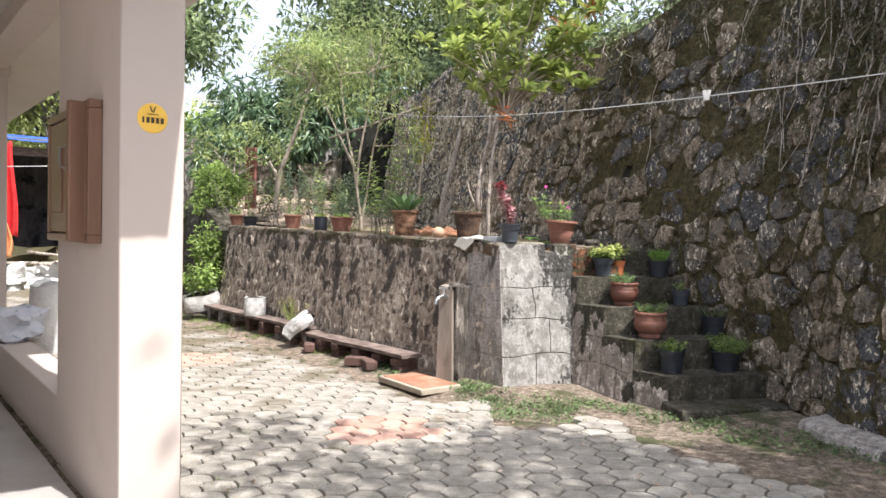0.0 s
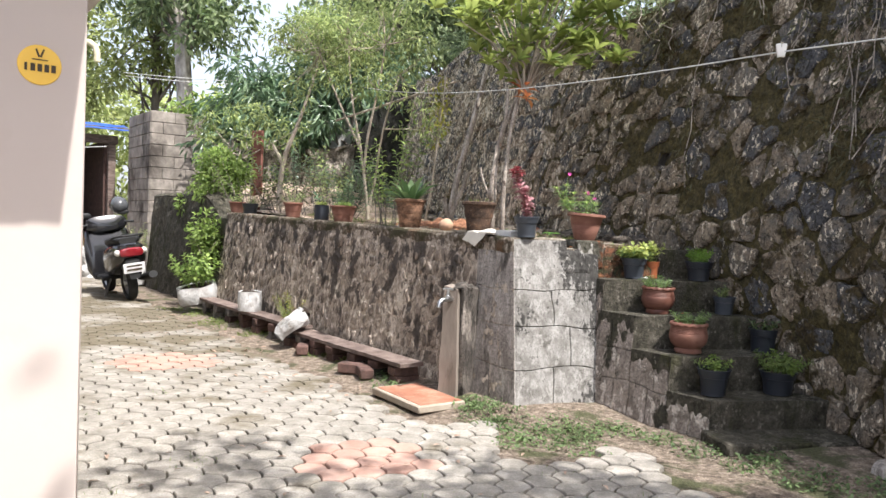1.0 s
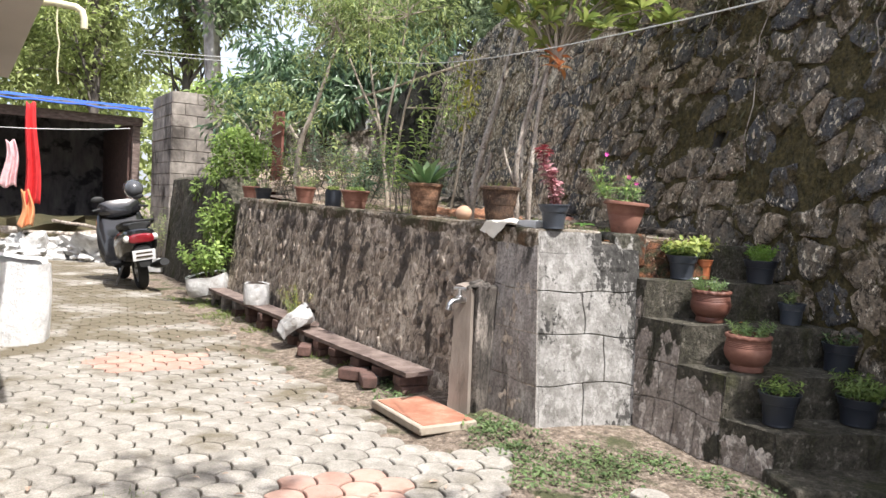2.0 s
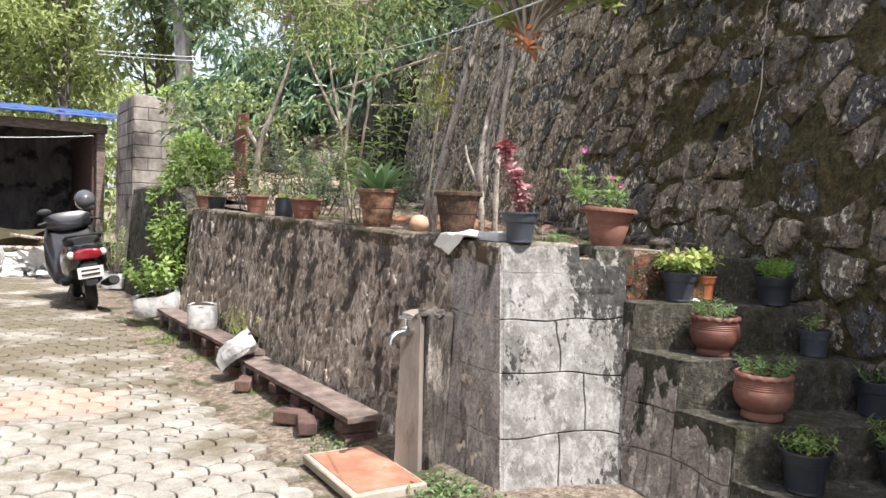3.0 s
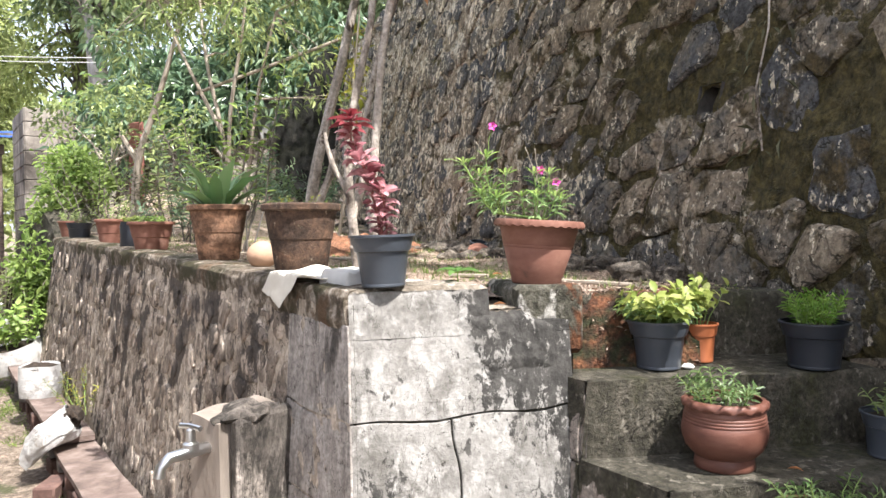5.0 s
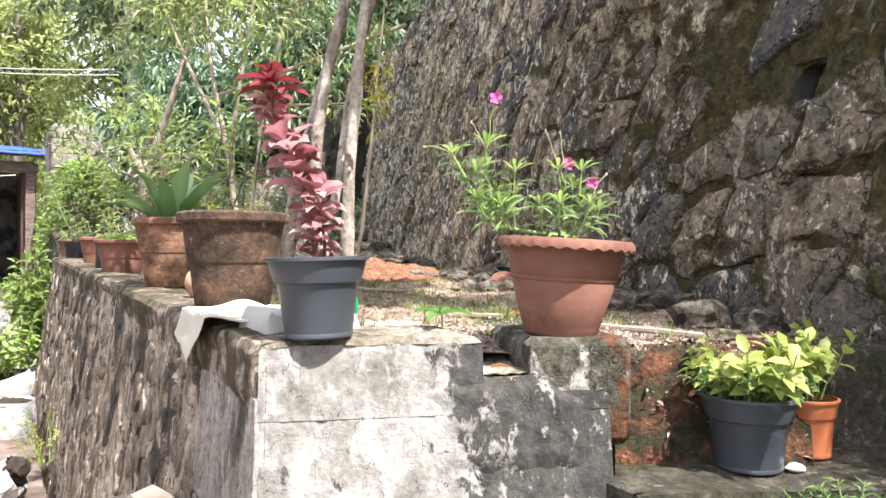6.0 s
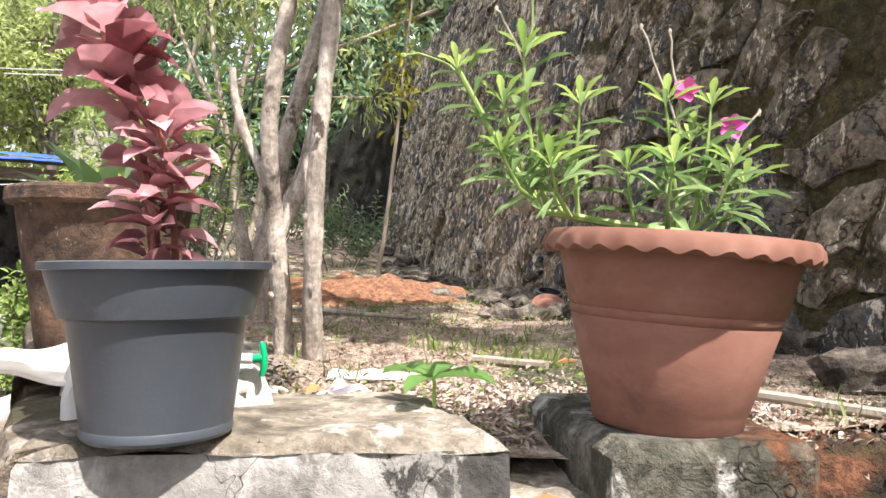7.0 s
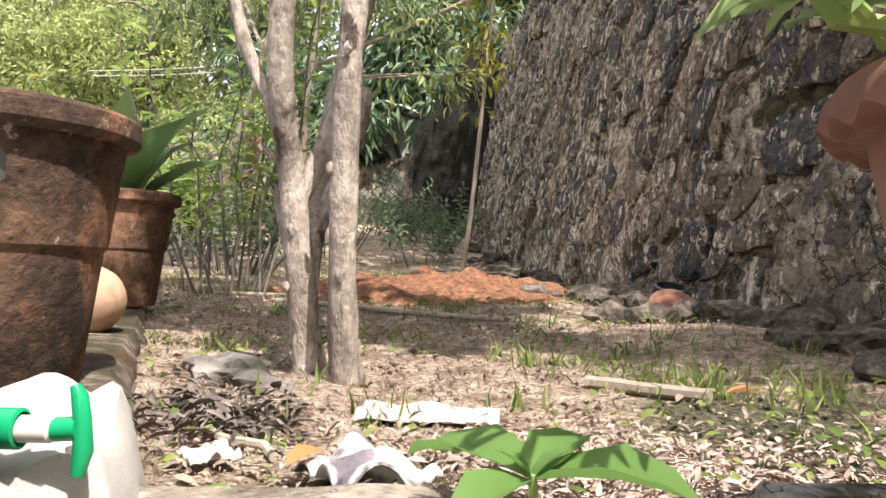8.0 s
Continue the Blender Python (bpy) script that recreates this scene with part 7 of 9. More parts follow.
def build_far_walls():
    # rubble wall closing the terrace
    g = Geo()
    a, b = Vector((-1.75, 12.75, 0)), Vector((-4.6, 12.35, 0))
    g.sheet(lambda u, v: a.lerp(b, u) + Vector((0.02 * noise.noise(Vector((u * 20, v * 9, 0))), 0.05 * noise.noise(Vector((u * 16, v * 7, 3))) - 0.1 * (1 - v), 0.9 + v * (1.45 + 0.08 * math.sin(u * 9)))), 60, 24)
    g.sheet(lambda u, v: a.lerp(b, u) + Vector((0, v * 0.3, 2.35 + 0.08 * math.sin(u * 9))), 60, 2)
    tagged(part("wall_far", g, masonry("blotched_rubble", [(0.06, 0.05, 0.04), (0.17, 0.145, 0.12), (0.36, 0.315, 0.27)], "", 5, (0.52, 0.46, 0.39), 6, 0.54, 0.06, 0.012, moss_lo=0.53)), "dark rubble wall closing the far end of the terrace", "wall", kind="structure")
    # shade-toned pier that meets the high wall, its top sloping up towards it
    d = Geo()
    a, b = Vector((-2.42, 12.24, 0)), Vector((-1.55, 12.62, 0))
    crest = lambda u: 2.45 + 0.85 * min(1.0, u / 0.55) + 0.05 * noise.noise(Vector((u * 7, 0, 5)))
    pier = lambda u, v, k: a.lerp(b, u) + Vector((-0.18, 0.40, 0)) * k + Vector((0.03 * noise.noise(Vector((u * 9, v * 9, k))), 0.04 * noise.noise(Vector((u * 8, v * 9, 3))), 0.9 + v * (crest(u) - 0.9)))
    d.sheet(lambda u, v: pier(u, v, 0), 40, 40)
    d.sheet(lambda u, v: pier(1 - u, v, 1), 10, 10)
    d.sheet(lambda u, v: pier(u, 1, v), 40, 6)
    d.sheet(lambda u, v: pier(0, v, 1 - u), 6, 30)
    # the near-black tones paint in the shade that lies on this pier
    tagged(part("wall_pier", d, masonry("shaded_rubble", [(0.010, 0.010, 0.009), (0.019, 0.019, 0.016), (0.036, 0.034, 0.028)], "", 9, (0.06, 0.055, 0.045), 9, 0.60, 0.05, 0.01, moss=((0.008, 0.009, 0.006), (0.02, 0.02, 0.012)), moss_lo=0.5)), "end pier coloured dark as if in shade, between the far wall and the high wall", "wall", kind="structure")
    e = Geo().box(1.5, 0.06, 1.2, pose(-2.75, 13.2, 1.75, 0, 0, 5), 0.008)
    tagged(part("pale_panel", e, surf("pale_sheet", [(0.46, 0.45, 0.43), (0.60, 0.59, 0.57)], 2, 0.7, 0.15, 30, stain=(0.25, 0.24, 0.22), stain_scale=4, stain_lo=0.56, stain_hi=0.68)), "pale sheet panel standing behind the far wall", "panel")
    c = Geo().box(0.21, 0.05, 1.44, pose(-3.78, 11.6, 1.0, 0, 0, -20), 0.01)
    tagged(part("red_board", c, surf("faded_red_board", [(0.15, 0.055, 0.042), (0.23, 0.10, 0.075)], 4, 0.85, 0.3, 40)), "faded red board standing among the shrubs", "board")


def build_block_wall():
    w = tagged(new("wall_block_far"), "tall grey concrete-block wall beside the shed", "wall", kind="structure")
    c = Vector((-6.32, 12.96, 0))
    core = Geo()
    e, d = Vector((0.699, 0.715, 0)), Vector((-0.715, 0.699, 0))
    pts = [c + (e + d) * 0.005, c + e * 0.95 + d * 0.005, c + e * 0.95 + d * 1.45, c + d * 1.45 + e * 0.005]
    core.add([(p.x, p.y, 0) for p in pts] + [(p.x, p.y, 2.88) for p in pts], [(0, 1, 5, 4), (1, 2, 6, 5), (2, 3, 7, 6), (3, 0, 4, 7), (4, 5, 6, 7)])
    part("wall_core", core, M_BLOCKWALL, w, smooth=False)
    rg = random.Random(3)
    for ax, out, ln in ((e, -d, 0.95), (d, -e, 1.45)):
        for k in range(15):
            h0, h1 = k * 0.195, (k + 1) * 0.195
            x = -0.2 if k % 2 else 0.0
            while x < ln:
                x0, x1 = max(0, x), min(ln, x + 0.40)
                if x1 - x0 > 0.05:
                    o = 0.0 + rg.uniform(-0.004, 0.006)
                    g = Geo().box(x1 - x0 - 0.009, 0.05, h1 - h0 - 0.009, Matrix.Translation(c + ax * ((x0 + x1) / 2) + out * (o - 0.014) + Vector((0, 0, h0))) @ Matrix.Rotation(math.atan2(ax.y, ax.x), 4, "Z"), 0.006)
                    part("block", g, M_BLOCKWALL, w, smooth=False)
                x += 0.40


def build_shed():
    sh = thing("shed", pose(-7.81, 14.3, 0), "open-fronted dark shed with a blue tarpaulin roof", "shed")
    inv = sh.matrix_basis.inverted()
    c = Vector((-7.81, 14.3, 0))
    a, b = Vector((-0.699, -0.715, 0)), Vector((-0.715, 0.699, 0))      # along the front, and back into the shed
    W, D = 4.6, 3.0
    rot = math.atan2(a.y, a.x)

    def at(s, k, z):
        return c + a * s + b * k + Vector((0, 0, z))

    g = Geo()
    g.sheet(lambda u, v: at(-0.15 + u * (W + 0.3), -0.35 + v * (D + 0.5), 2.74 + 0.35 * v + 0.02 * noise.noise(Vector((u * 18, v * 4, 0)))), 40, 10, thick=0.05)
    part("roof_boards", g, M_SHEDDARK, sh, m=inv)
    g = Geo()
    g.sheet(lambda u, v: at(-0.12 + u * (W + 0.2), -0.37 + v * 1.5, 2.765 + 0.35 * v * 0.46 - 0.07 * max(0, 0.06 - v) / 0.06 + 0.035 * noise.noise(Vector((u * 14, v * 5, 2)))), 50, 16, thick=0.012)
    part("tarpaulin", g, M_TARP, sh, "crumpled blue tarpaulin", m=inv)
    part("front_beam", Geo().box(W, 0.12, 0.16, Matrix.Translation(at(W / 2, 0, 2.44)) @ Matrix.Rotation(rot, 4, "Z"), 0.01), M_WOOD, sh, m=inv)
    part("back_wall", Geo().box(W, 0.1, 2.7, Matrix.Translation(at(W / 2, D, 0)) @ Matrix.Rotation(rot, 4, "Z"), 0.01), M_SHEDDARK, sh, m=inv)
    part("side_wall", Geo().box(0.1, D, 2.6, Matrix.Translation(at(W, D / 2, 0)) @ Matrix.Rotation(rot, 4, "Z"), 0.01), M_SHEDDARK, sh, m=inv)
    part("side_wall", Geo().box(0.2, D, 2.5, Matrix.Translation(at(0.12, D / 2 + 0.1, 0)) @ Matrix.Rotation(rot, 4, "Z"), 0.01), M_BRICK, sh, "bare brick side wall", m=inv)
    for s in (0.1, W - 0.1):
        part("corner_post", Geo().box(0.13, 0.13, 2.5, Matrix.Translation(at(s, 0.02, 0)) @ Matrix.Rotation(rot, 4, "Z"), 0.01), M_WOOD, sh, m=inv)
    # firewood and junk in the mouth of the shed
    rg = random.Random(9)
    for i in range(26):
        p, ln = at(rg.uniform(0.4, W - 0.4), rg.uniform(-0.35, 0.9), rg.uniform(0.1, 0.6)), rg.uniform(0.6, 1.3)
        an, r = rot + rg.uniform(-0.7, 0.7), rg.uniform(0.03, 0.07)
        q = Vector((math.cos(an), math.sin(an), rg.uniform(-0.15, 0.15))) * ln / 2
        tagged(part("log", Geo().tube(bend(p - q, p + q, 3, 0, 0.03, i), [r, r * 1.05, r * 0.95, r * 0.85], 8), M_BARK), "rough grey log on the firewood heap in the shed", "log", "firewood")
    hp = part("firewood_bed", Geo().blob(1.0, pose(0, 0, 0), 0.8, 5, 4, (2.0, 0.9, 0.6)), M_HILL, m=Matrix.Translation(at(W / 2, 0.75, 0.1)) @ Matrix.Rotation(rot, 4, "Z"))
    tagged(hp, "heap of dark sooty rubbish under the firewood", "heap")
    for i in range(20):
        p = at(rg.uniform(0.5, W - 0.2), rg.uniform(-0.9, 0.0), 0.12)
        tagged(part("sack", Geo().blob(rg.uniform(0.22, 0.40), None, 1.2, i + 3, 4, (1.2, 0.9, 0.65)), M_SACK, m=Matrix.Translation(p) @ Matrix.Rotation(rg.uniform(0, 3), 4, "Z")), "crumpled white plastic sack on the ground before the shed", "sack", "sack heap")
    # washing in front
    line = part("clothes_line", Geo().tube(bend(at(0.3, -0.5, 2.35), at(W, -1.6, 2.15), 8, 0.12), 0.008, 5), M_ROPE)
    tagged(line, "grey rope washing line before the shed", "rope")
    def drape(name, s, k, top, w, h, mat, label, seed):
        g = Geo()
        g.sheet(lambda u, v: at(s + (u - 0.5) * w * (0.55 + 0.45 * v) + 0.03 * math.sin(v * 5 + seed), k + 0.05 * math.sin(u * 12 + seed) * (0.4 + v), top - v * h + 0.03 * math.sin(u * 7)), 16, 18)
        g2 = Geo().add(g.v, g.f)
        ob = part(name, g2, mat)
        sol = ob.modifiers.new("thick", "SOLIDIFY")
        sol.thickness = 0.012
        tagged(ob, label, "cloth", "washing")
    drape("hanging_cloth", 1.84, -0.55, 2.62, 0.26, 1.7, M_REDCLOTH, "bright red cloth hanging before the shed", 1)
    drape("hanging_cloth", 1.9, -0.6, 1.15, 0.24, 0.6, M_ORANGECLOTH, "orange cloth hanging behind the red one", 2)
    drape("hanging_cloth", 2.15, -0.7, 1.95, 0.24, 0.75, surf("pink_cloth", [(0.6, 0.3, 0.32), (0.75, 0.6, 0.6)], 9, 0.9, 0.2, 60), "pale pink patterned cloth on the washing line", 3)
    drape("hanging_cloth", 2.9, -0.95, 1.9, 0.36, 1.0, M_SACK, "white cloth on the washing line", 4)
    drape("hanging_cloth", 2.62, -0.9, 1.85, 0.22, 0.5, surf("yellow_cloth", [(0.65, 0.42, 0.08), (0.75, 0.5, 0.12)], 9, 0.9, 0.2, 60), "small yellow cloth on the washing line", 5)


build_woods()
build_far_walls()
build_block_wall()
build_shed()

# ---- house fittings ----
def house_pt(along, out, z):
    p = P0 + HD * along + HN * out
    return Vector((p.x, p.y, z))


def build_meter_cabinet():
    # local x along the pier, y towards the pier, z up
    m = Matrix.Translation(house_pt(0.65, -0.001, 1.10)) @ Matrix.Rotation(HROT, 4, "Z")
    c = thing("meter_cabinet", m, "varnished brown wooden meter cabinet fixed to the pier", "cabinet")
    # house side is local +y
    w, h, d = 0.80, 0.585, 0.055
    for nm, sx, sz, x, z in (("frame_rail", w, 0.035, 0, 0), ("frame_rail", w, 0.035, 0, h - 0.035), ("frame_stile", 0.035, h - 0.07, -w / 2 + 0.0175, 0.035), ("frame_stile", 0.035, h - 0.07, w / 2 - 0.0175, 0.035)):
        part(nm, Geo().box(sx, d, sz, pose(x, d / 2, z), 0.004), M_CABWOOD, c)
    part("back_board", Geo().box(w - 0.07, 0.012, h - 0.07, pose(0, 0.008, 0.035), 0.0), M_CABWOOD, c)
    for i, (x, ww) in enumerate(((-0.19, 0.35), (0.185, 0.35))):
        dr = part("door", Geo().box(ww, 0.02, h - 0.08, pose(x, d - 0.005 - 0.012 * i, 0.04), 0.004), M_CABWOOD, c)
        part("panel", Geo().box(ww * 0.5, 0.012, 0.30, pose(x, d + 0.008 - 0.012 * i, 0.13), 0.006), M_CABWOOD, dr, "raised door panel")
    g = Geo().tube([(-0.045, d + 0.005, 0.32), (-0.045, d + 0.035, 0.33), (-0.045, d + 0.035, 0.41), (-0.045, d + 0.005, 0.42)], 0.006, 8)
    part("handle", g, M_STEEL, c, "curved steel handle")
    # the edge of the half-open leaf
    part("open_leaf", Geo().box(0.03, 0.075, h - 0.02, pose(-w / 2 + 0.05, d + 0.03, 0.01, 0, 0, 12), 0.004), M_CABWOOD, c)


def build_number_disc():
    # local z points out of the pier's end face, x along it
    d = thing("house_sign", Matrix.Translation(Vector((-0.760, 3.079, 1.595))) @ Matrix.Rotation(math.atan2(HN.y, HN.x), 4, "Z") @ Matrix.Rotation(math.radians(90), 4, "X"), "round yellow enamel sign with dark marks on the pier", "sign")
    part("disc", Geo().lathe([(0.057, 0.0), (0.058, 0.002), (0.056, 0.004)], 40).disc(0.056, 0.004, 40), M_YELLOW, d, angle=20)
    for i in range(5):
        part("mark", Geo().box(0.007 if i == 0 else 0.012, 0.022, 0.0015, pose(-0.036 + i * 0.018, -0.008, 0.0045), 0.0), M_INK, d, smooth=False)
    part("mark", Geo().box(0.005, 0.024, 0.0015, pose(-0.006, 0.034, 0.0045, 0, 0, 20), 0.0).box(0.005, 0.024, 0.0012, pose(0.006, 0.034, 0.0045, 0, 0, -20), 0.0), M_INK, d, "dark tick emblem", smooth=False)
    part("mark", Geo().box(0.042, 0.003, 0.0015, pose(0, 0.015, 0.0045), 0.0), M_INK, d, smooth=False)


def build_pipe():
    p0 = house_pt(4.65, 0.80, 2.62)
    g = Geo().tube([p0, p0 + HN * 0.16 + HD * -0.08, p0 + HN * 0.30 - HD * 0.15 + Vector((0, 0, -0.02)), p0 + HN * 0.34 - HD * 0.17 + Vector((0, 0, -0.05)), p0 + HN * 0.355 - HD * 0.18 + Vector((0, 0, -0.11)), p0 + HN * 0.355 - HD * 0.18 + Vector((0, 0, -0.18))], [0.027] * 6, 14)
    pp = thing("rainwater_pipe", Matrix.Translation(p0), "cream plastic rainwater pipe bent down at the eave", "pipe")
    part("pipe", g, M_CREAMPIPE, pp, m=Matrix.Translation(-p0))
    q = p0 + HN * 0.18 - HD * 0.09
    tagged(part("cord", Geo().tube(bend(q, q + Vector((0.02, 0, -0.62)), 6, 0, 0.008, 4), 0.006, 5), M_CREAMPIPE), "thin pale cord hanging from the pipe", "cord")


def build_lines():
    clip = Vector((1.473, 3.811, 1.805))
    a, b = Vector((-1.5, 9.1, 2.64)), Vector((3.78, 2.98, 2.03))
    pts = bend(a, clip, 14, 0.10) + bend(clip, b, 8, 0.02)[1:]
    tagged(part("string_line", Geo().tube(pts, 0.0026, 6), M_ROPE), "pale twisted washing string from tree to wall", "string")
    c = thing("clothes_peg", Matrix.Translation(clip + Vector((0, 0, -0.018))), "small white plastic clothes peg on the string", "peg")
    part("jaw", Geo().box(0.016, 0.010, 0.046, pose(0.004, 0, 0, 0, 8, 0), 0.002), M_WHITE, c)
    part("jaw", Geo().box(0.016, 0.010, 0.046, pose(-0.004, 0, 0, 0, -8, 0), 0.002), M_WHITE, c)
    for i, (p, q, s) in enumerate((((-5.93, 11.53, 3.27), (-4.3, 11.6, 3.17), 0.01), ((-5.93, 11.58, 3.23), (-4.3, 11.66, 3.13), 0.012))):
        tagged(part("cable", Geo().tube(bend(p, q, 12, s), 0.0055, 5), M_ROPE), "pale overhead cable crossing behind the yard", "cable", "overhead cables")


build_meter_cabinet()
build_number_disc()
build_pipe()
build_lines()


# ---- scooter ----
def build_scooter():
    base, head = Vector((-4.85, 10.15, 0)), Vector((-0.714, 0.70, 0)).normalized()
    rot = math.degrees(math.atan2(head.y, head.x))
    # local x runs forward, y to the rider's left; leaning on the side stand
    s = thing("motor_scooter", pose(base.x, base.y, 0, -9, 0, rot) @ Matrix.Diagonal((1.0, 1.25, 1.03, 1.0)), "black motor scooter on its side stand in the yard", "scooter")

    def wheel(x, name):
        t = Geo()
        prof = []
        for i in range(14):
            a = math.tau * i / 14
            prof.append((0.185 + 0.045 * math.cos(a), 0.05 * math.sin(a)))
        n = 32
        vs = [(x + r * math.cos(math.tau * k / n), z, 0.228 + r * math.sin(math.tau * k / n)) for k in range(n) for r, z in prof]
        m = len(prof)
        t.add(vs, [(k * m + i, k * m + (i + 1) % m, ((k + 1) % n) * m + (i + 1) % m, ((k + 1) % n) * m + i) for k in range(n) for i in range(m)])
        w = part(name, Geo().lathe([(0.04, -0.05), (0.05, -0.02), (0.14, -0.015), (0.148, -0.03), (0.15, 0.03), (0.14, 0.015), (0.05, 0.02), (0.04, 0.05)], 24, Matrix.Translation((x, 0, 0.228)) @ Matrix.Rotation(math.pi / 2, 4, "X")), M_STEEL, s)
        part("tyre", t, M_RUBBER, w)

    wheel(0.0, "rear_wheel")
    wheel(1.24, "front_wheel")

    def hull(rows, n=20):
        """Rounded sections: (x, half width, z low, z high, power)."""
        vs, fs = [], []
        for x, hw, z0, z1, p in rows:
            for i in range(n):
                a = math.tau * i / n
                c, d = math.cos(a), math.sin(a)
                vs.append((x, hw * math.copysign(abs(c) ** p, c), (z0 + z1) / 2 + (z1 - z0) / 2 * math.copysign(abs(d) ** p, d)))
        for k in range(len(rows) - 1):
            for i in range(n):
                j = (i + 1) % n
                fs.append((k * n + i, k * n + j, (k + 1) * n + j, (k + 1) * n + i))
        fs += [tuple(range(n - 1, -1, -1)), tuple((len(rows) - 1) * n + i for i in range(n))]
        return Geo().add(vs, fs)

    part("rear_cowl", hull([(-0.34, 0.07, 0.62, 0.74, 0.7), (-0.30, 0.13, 0.54, 0.76, 0.7), (-0.12, 0.18, 0.42, 0.76, 0.7), (0.18, 0.19, 0.33, 0.74, 0.7), (0.42, 0.17, 0.28, 0.70, 0.7), (0.50, 0.13, 0.28, 0.62, 0.7)]), M_BLACKGLOSS, s)
    part("seat", hull([(-0.26, 0.09, 0.745, 0.82, 0.6), (-0.18, 0.13, 0.74, 0.835, 0.6), (0.1, 0.145, 0.73, 0.83, 0.6), (0.35, 0.13, 0.70, 0.80, 0.6), (0.52, 0.09, 0.68, 0.76, 0.6)]), M_BLACKMAT, s)
    part("grab_rail", Geo().tube([(-0.10, 0.15, 0.80), (-0.28, 0.14, 0.84), (-0.36, 0.06, 0.85), (-0.36, -0.06, 0.85), (-0.28, -0.14, 0.84), (-0.10, -0.15, 0.80)], 0.014, 8), M_BLACKMAT, s)
    part("tail_light", hull([(-0.375, 0.09, 0.60, 0.68, 0.6), (-0.36, 0.115, 0.585, 0.695, 0.6), (-0.31, 0.12, 0.58, 0.70, 0.6)]), M_REDLENS, s)
    for y in (0.13, -0.13):
        part("indicator", Geo().blob(0.042, Matrix.Translation((-0.315, y, 0.645)), 0.05, 1, 2, (0.8, 0.8, 1)), M_CLEARLENS, s)
    part("mudguard", hull([(-0.36, 0.05, 0.30, 0.42, 0.6), (-0.33, 0.08, 0.30, 0.56, 0.6), (-0.15, 0.09, 0.40, 0.56, 0.6)]), M_BLACKMAT, s)
    pl = part("number_plate", Geo().box(0.006, 0.21, 0.125, pose(-0.372, 0, 0.385, 0, -12, 0), 0.002), M_PLATE, s, "white plate with dark bars")
    for i in range(2):
        part("mark", Geo().box(0.002, 0.15, 0.022, pose(-0.381 - 0.006 * (1 - i) + 0.010 * i * -1, 0, 0.415 + 0.045 * i, 0, -12, 0), 0.0), M_INK, pl)
    part("floor_board", Geo().box(0.42, 0.36, 0.06, pose(0.68, 0, 0.24), 0.02), M_BLACKMAT, s)
    part("leg_shield", hull([(0.84, 0.22, 0.22, 0.42, 0.5), (0.90, 0.26, 0.24, 0.86, 0.5), (0.97, 0.24, 0.34, 0.96, 0.5), (1.06, 0.13, 0.50, 0.92, 0.6), (1.12, 0.05, 0.58, 0.76, 0.7)]), M_BLACKGLOSS, s)
    part("front_fork", Geo().tube([(0.98, 0, 0.90), (1.10, 0, 0.5), (1.22, 0.0, 0.24)], [0.03, 0.03, 0.03], 10), M_STEEL, s)
    part("front_mudguard", hull([(1.04, 0.05, 0.36, 0.44, 0.7), (1.16, 0.075, 0.40, 0.50, 0.7), (1.30, 0.07, 0.40, 0.49, 0.7), (1.42, 0.04, 0.30, 0.40, 0.7)]), M_BLACKGLOSS, s)
    part("headlight_cowl", hull([(0.80, 0.12, 0.88, 1.00, 0.7), (0.86, 0.22, 0.86, 1.08, 0.7), (0.96, 0.20, 0.86, 1.07, 0.7), (1.06, 0.12, 0.88, 1.02, 0.7)]), M_BLACKGLOSS, s)
    part("handlebar", Geo().tube([(0.80, 0.28, 0.96), (0.87, 0.18, 0.98), (0.92, 0, 0.97), (0.87, -0.18, 0.98), (0.80, -0.28, 0.96)], 0.016, 8), M_BLACKMAT, s)
    for y in (0.2, -0.2):
        mr = part("mirror", Geo().blob(0.055, Matrix.Translation((0.90, y * 1.0, 1.10)), 0.03, 1, 2, (0.35, 1.2, 0.75)), M_BLACKMAT, s)
        part("mirror_stalk", Geo().tube([(0.88, y, 0.98), (0.91, y * 0.95, 1.04), (0.90, y * 1.0, 1.10)], 0.007, 6), M_BLACKMAT, mr)
    part("silencer", Geo().tube([(0.25, -0.16, 0.24), (0.0, -0.18, 0.27), (-0.25, -0.19, 0.31), (-0.32, -0.19, 0.325)], [0.03, 0.05, 0.055, 0.045], 12), M_BLACKMAT, s)
    part("side_stand", Geo().tube([(0.45, 0.10, 0.26), (0.40, 0.20, 0.025), (0.44, 0.23, 0.022)], 0.012, 6), M_STEEL, s)
    # helmet hung on the mirror
    hm = thing("helmet", pose(-5.57, 10.88, 1.125, 8, -12, rot), "glossy dark grey helmet resting on the scooter's handlebar", "helmet")
    part("helmet_shell", Geo().blob(0.135, Matrix.Translation((0, 0, 0.13)), 0.05, 2, 3, (1.15, 0.95, 0.95)), surf("helmet_paint", [(0.05, 0.052, 0.056), (0.09, 0.092, 0.097)], 6, 0.2, 0.0, coat=0.5), hm)
    part("visor", Geo().sheet(lambda u, v: (0.165 * math.cos((u - 0.5) * 2.0) - 0.006, 0.140 * math.sin((u - 0.5) * 2.0), 0.09 + v * 0.075), 14, 4), M_STEEL, hm)


build_scooter()


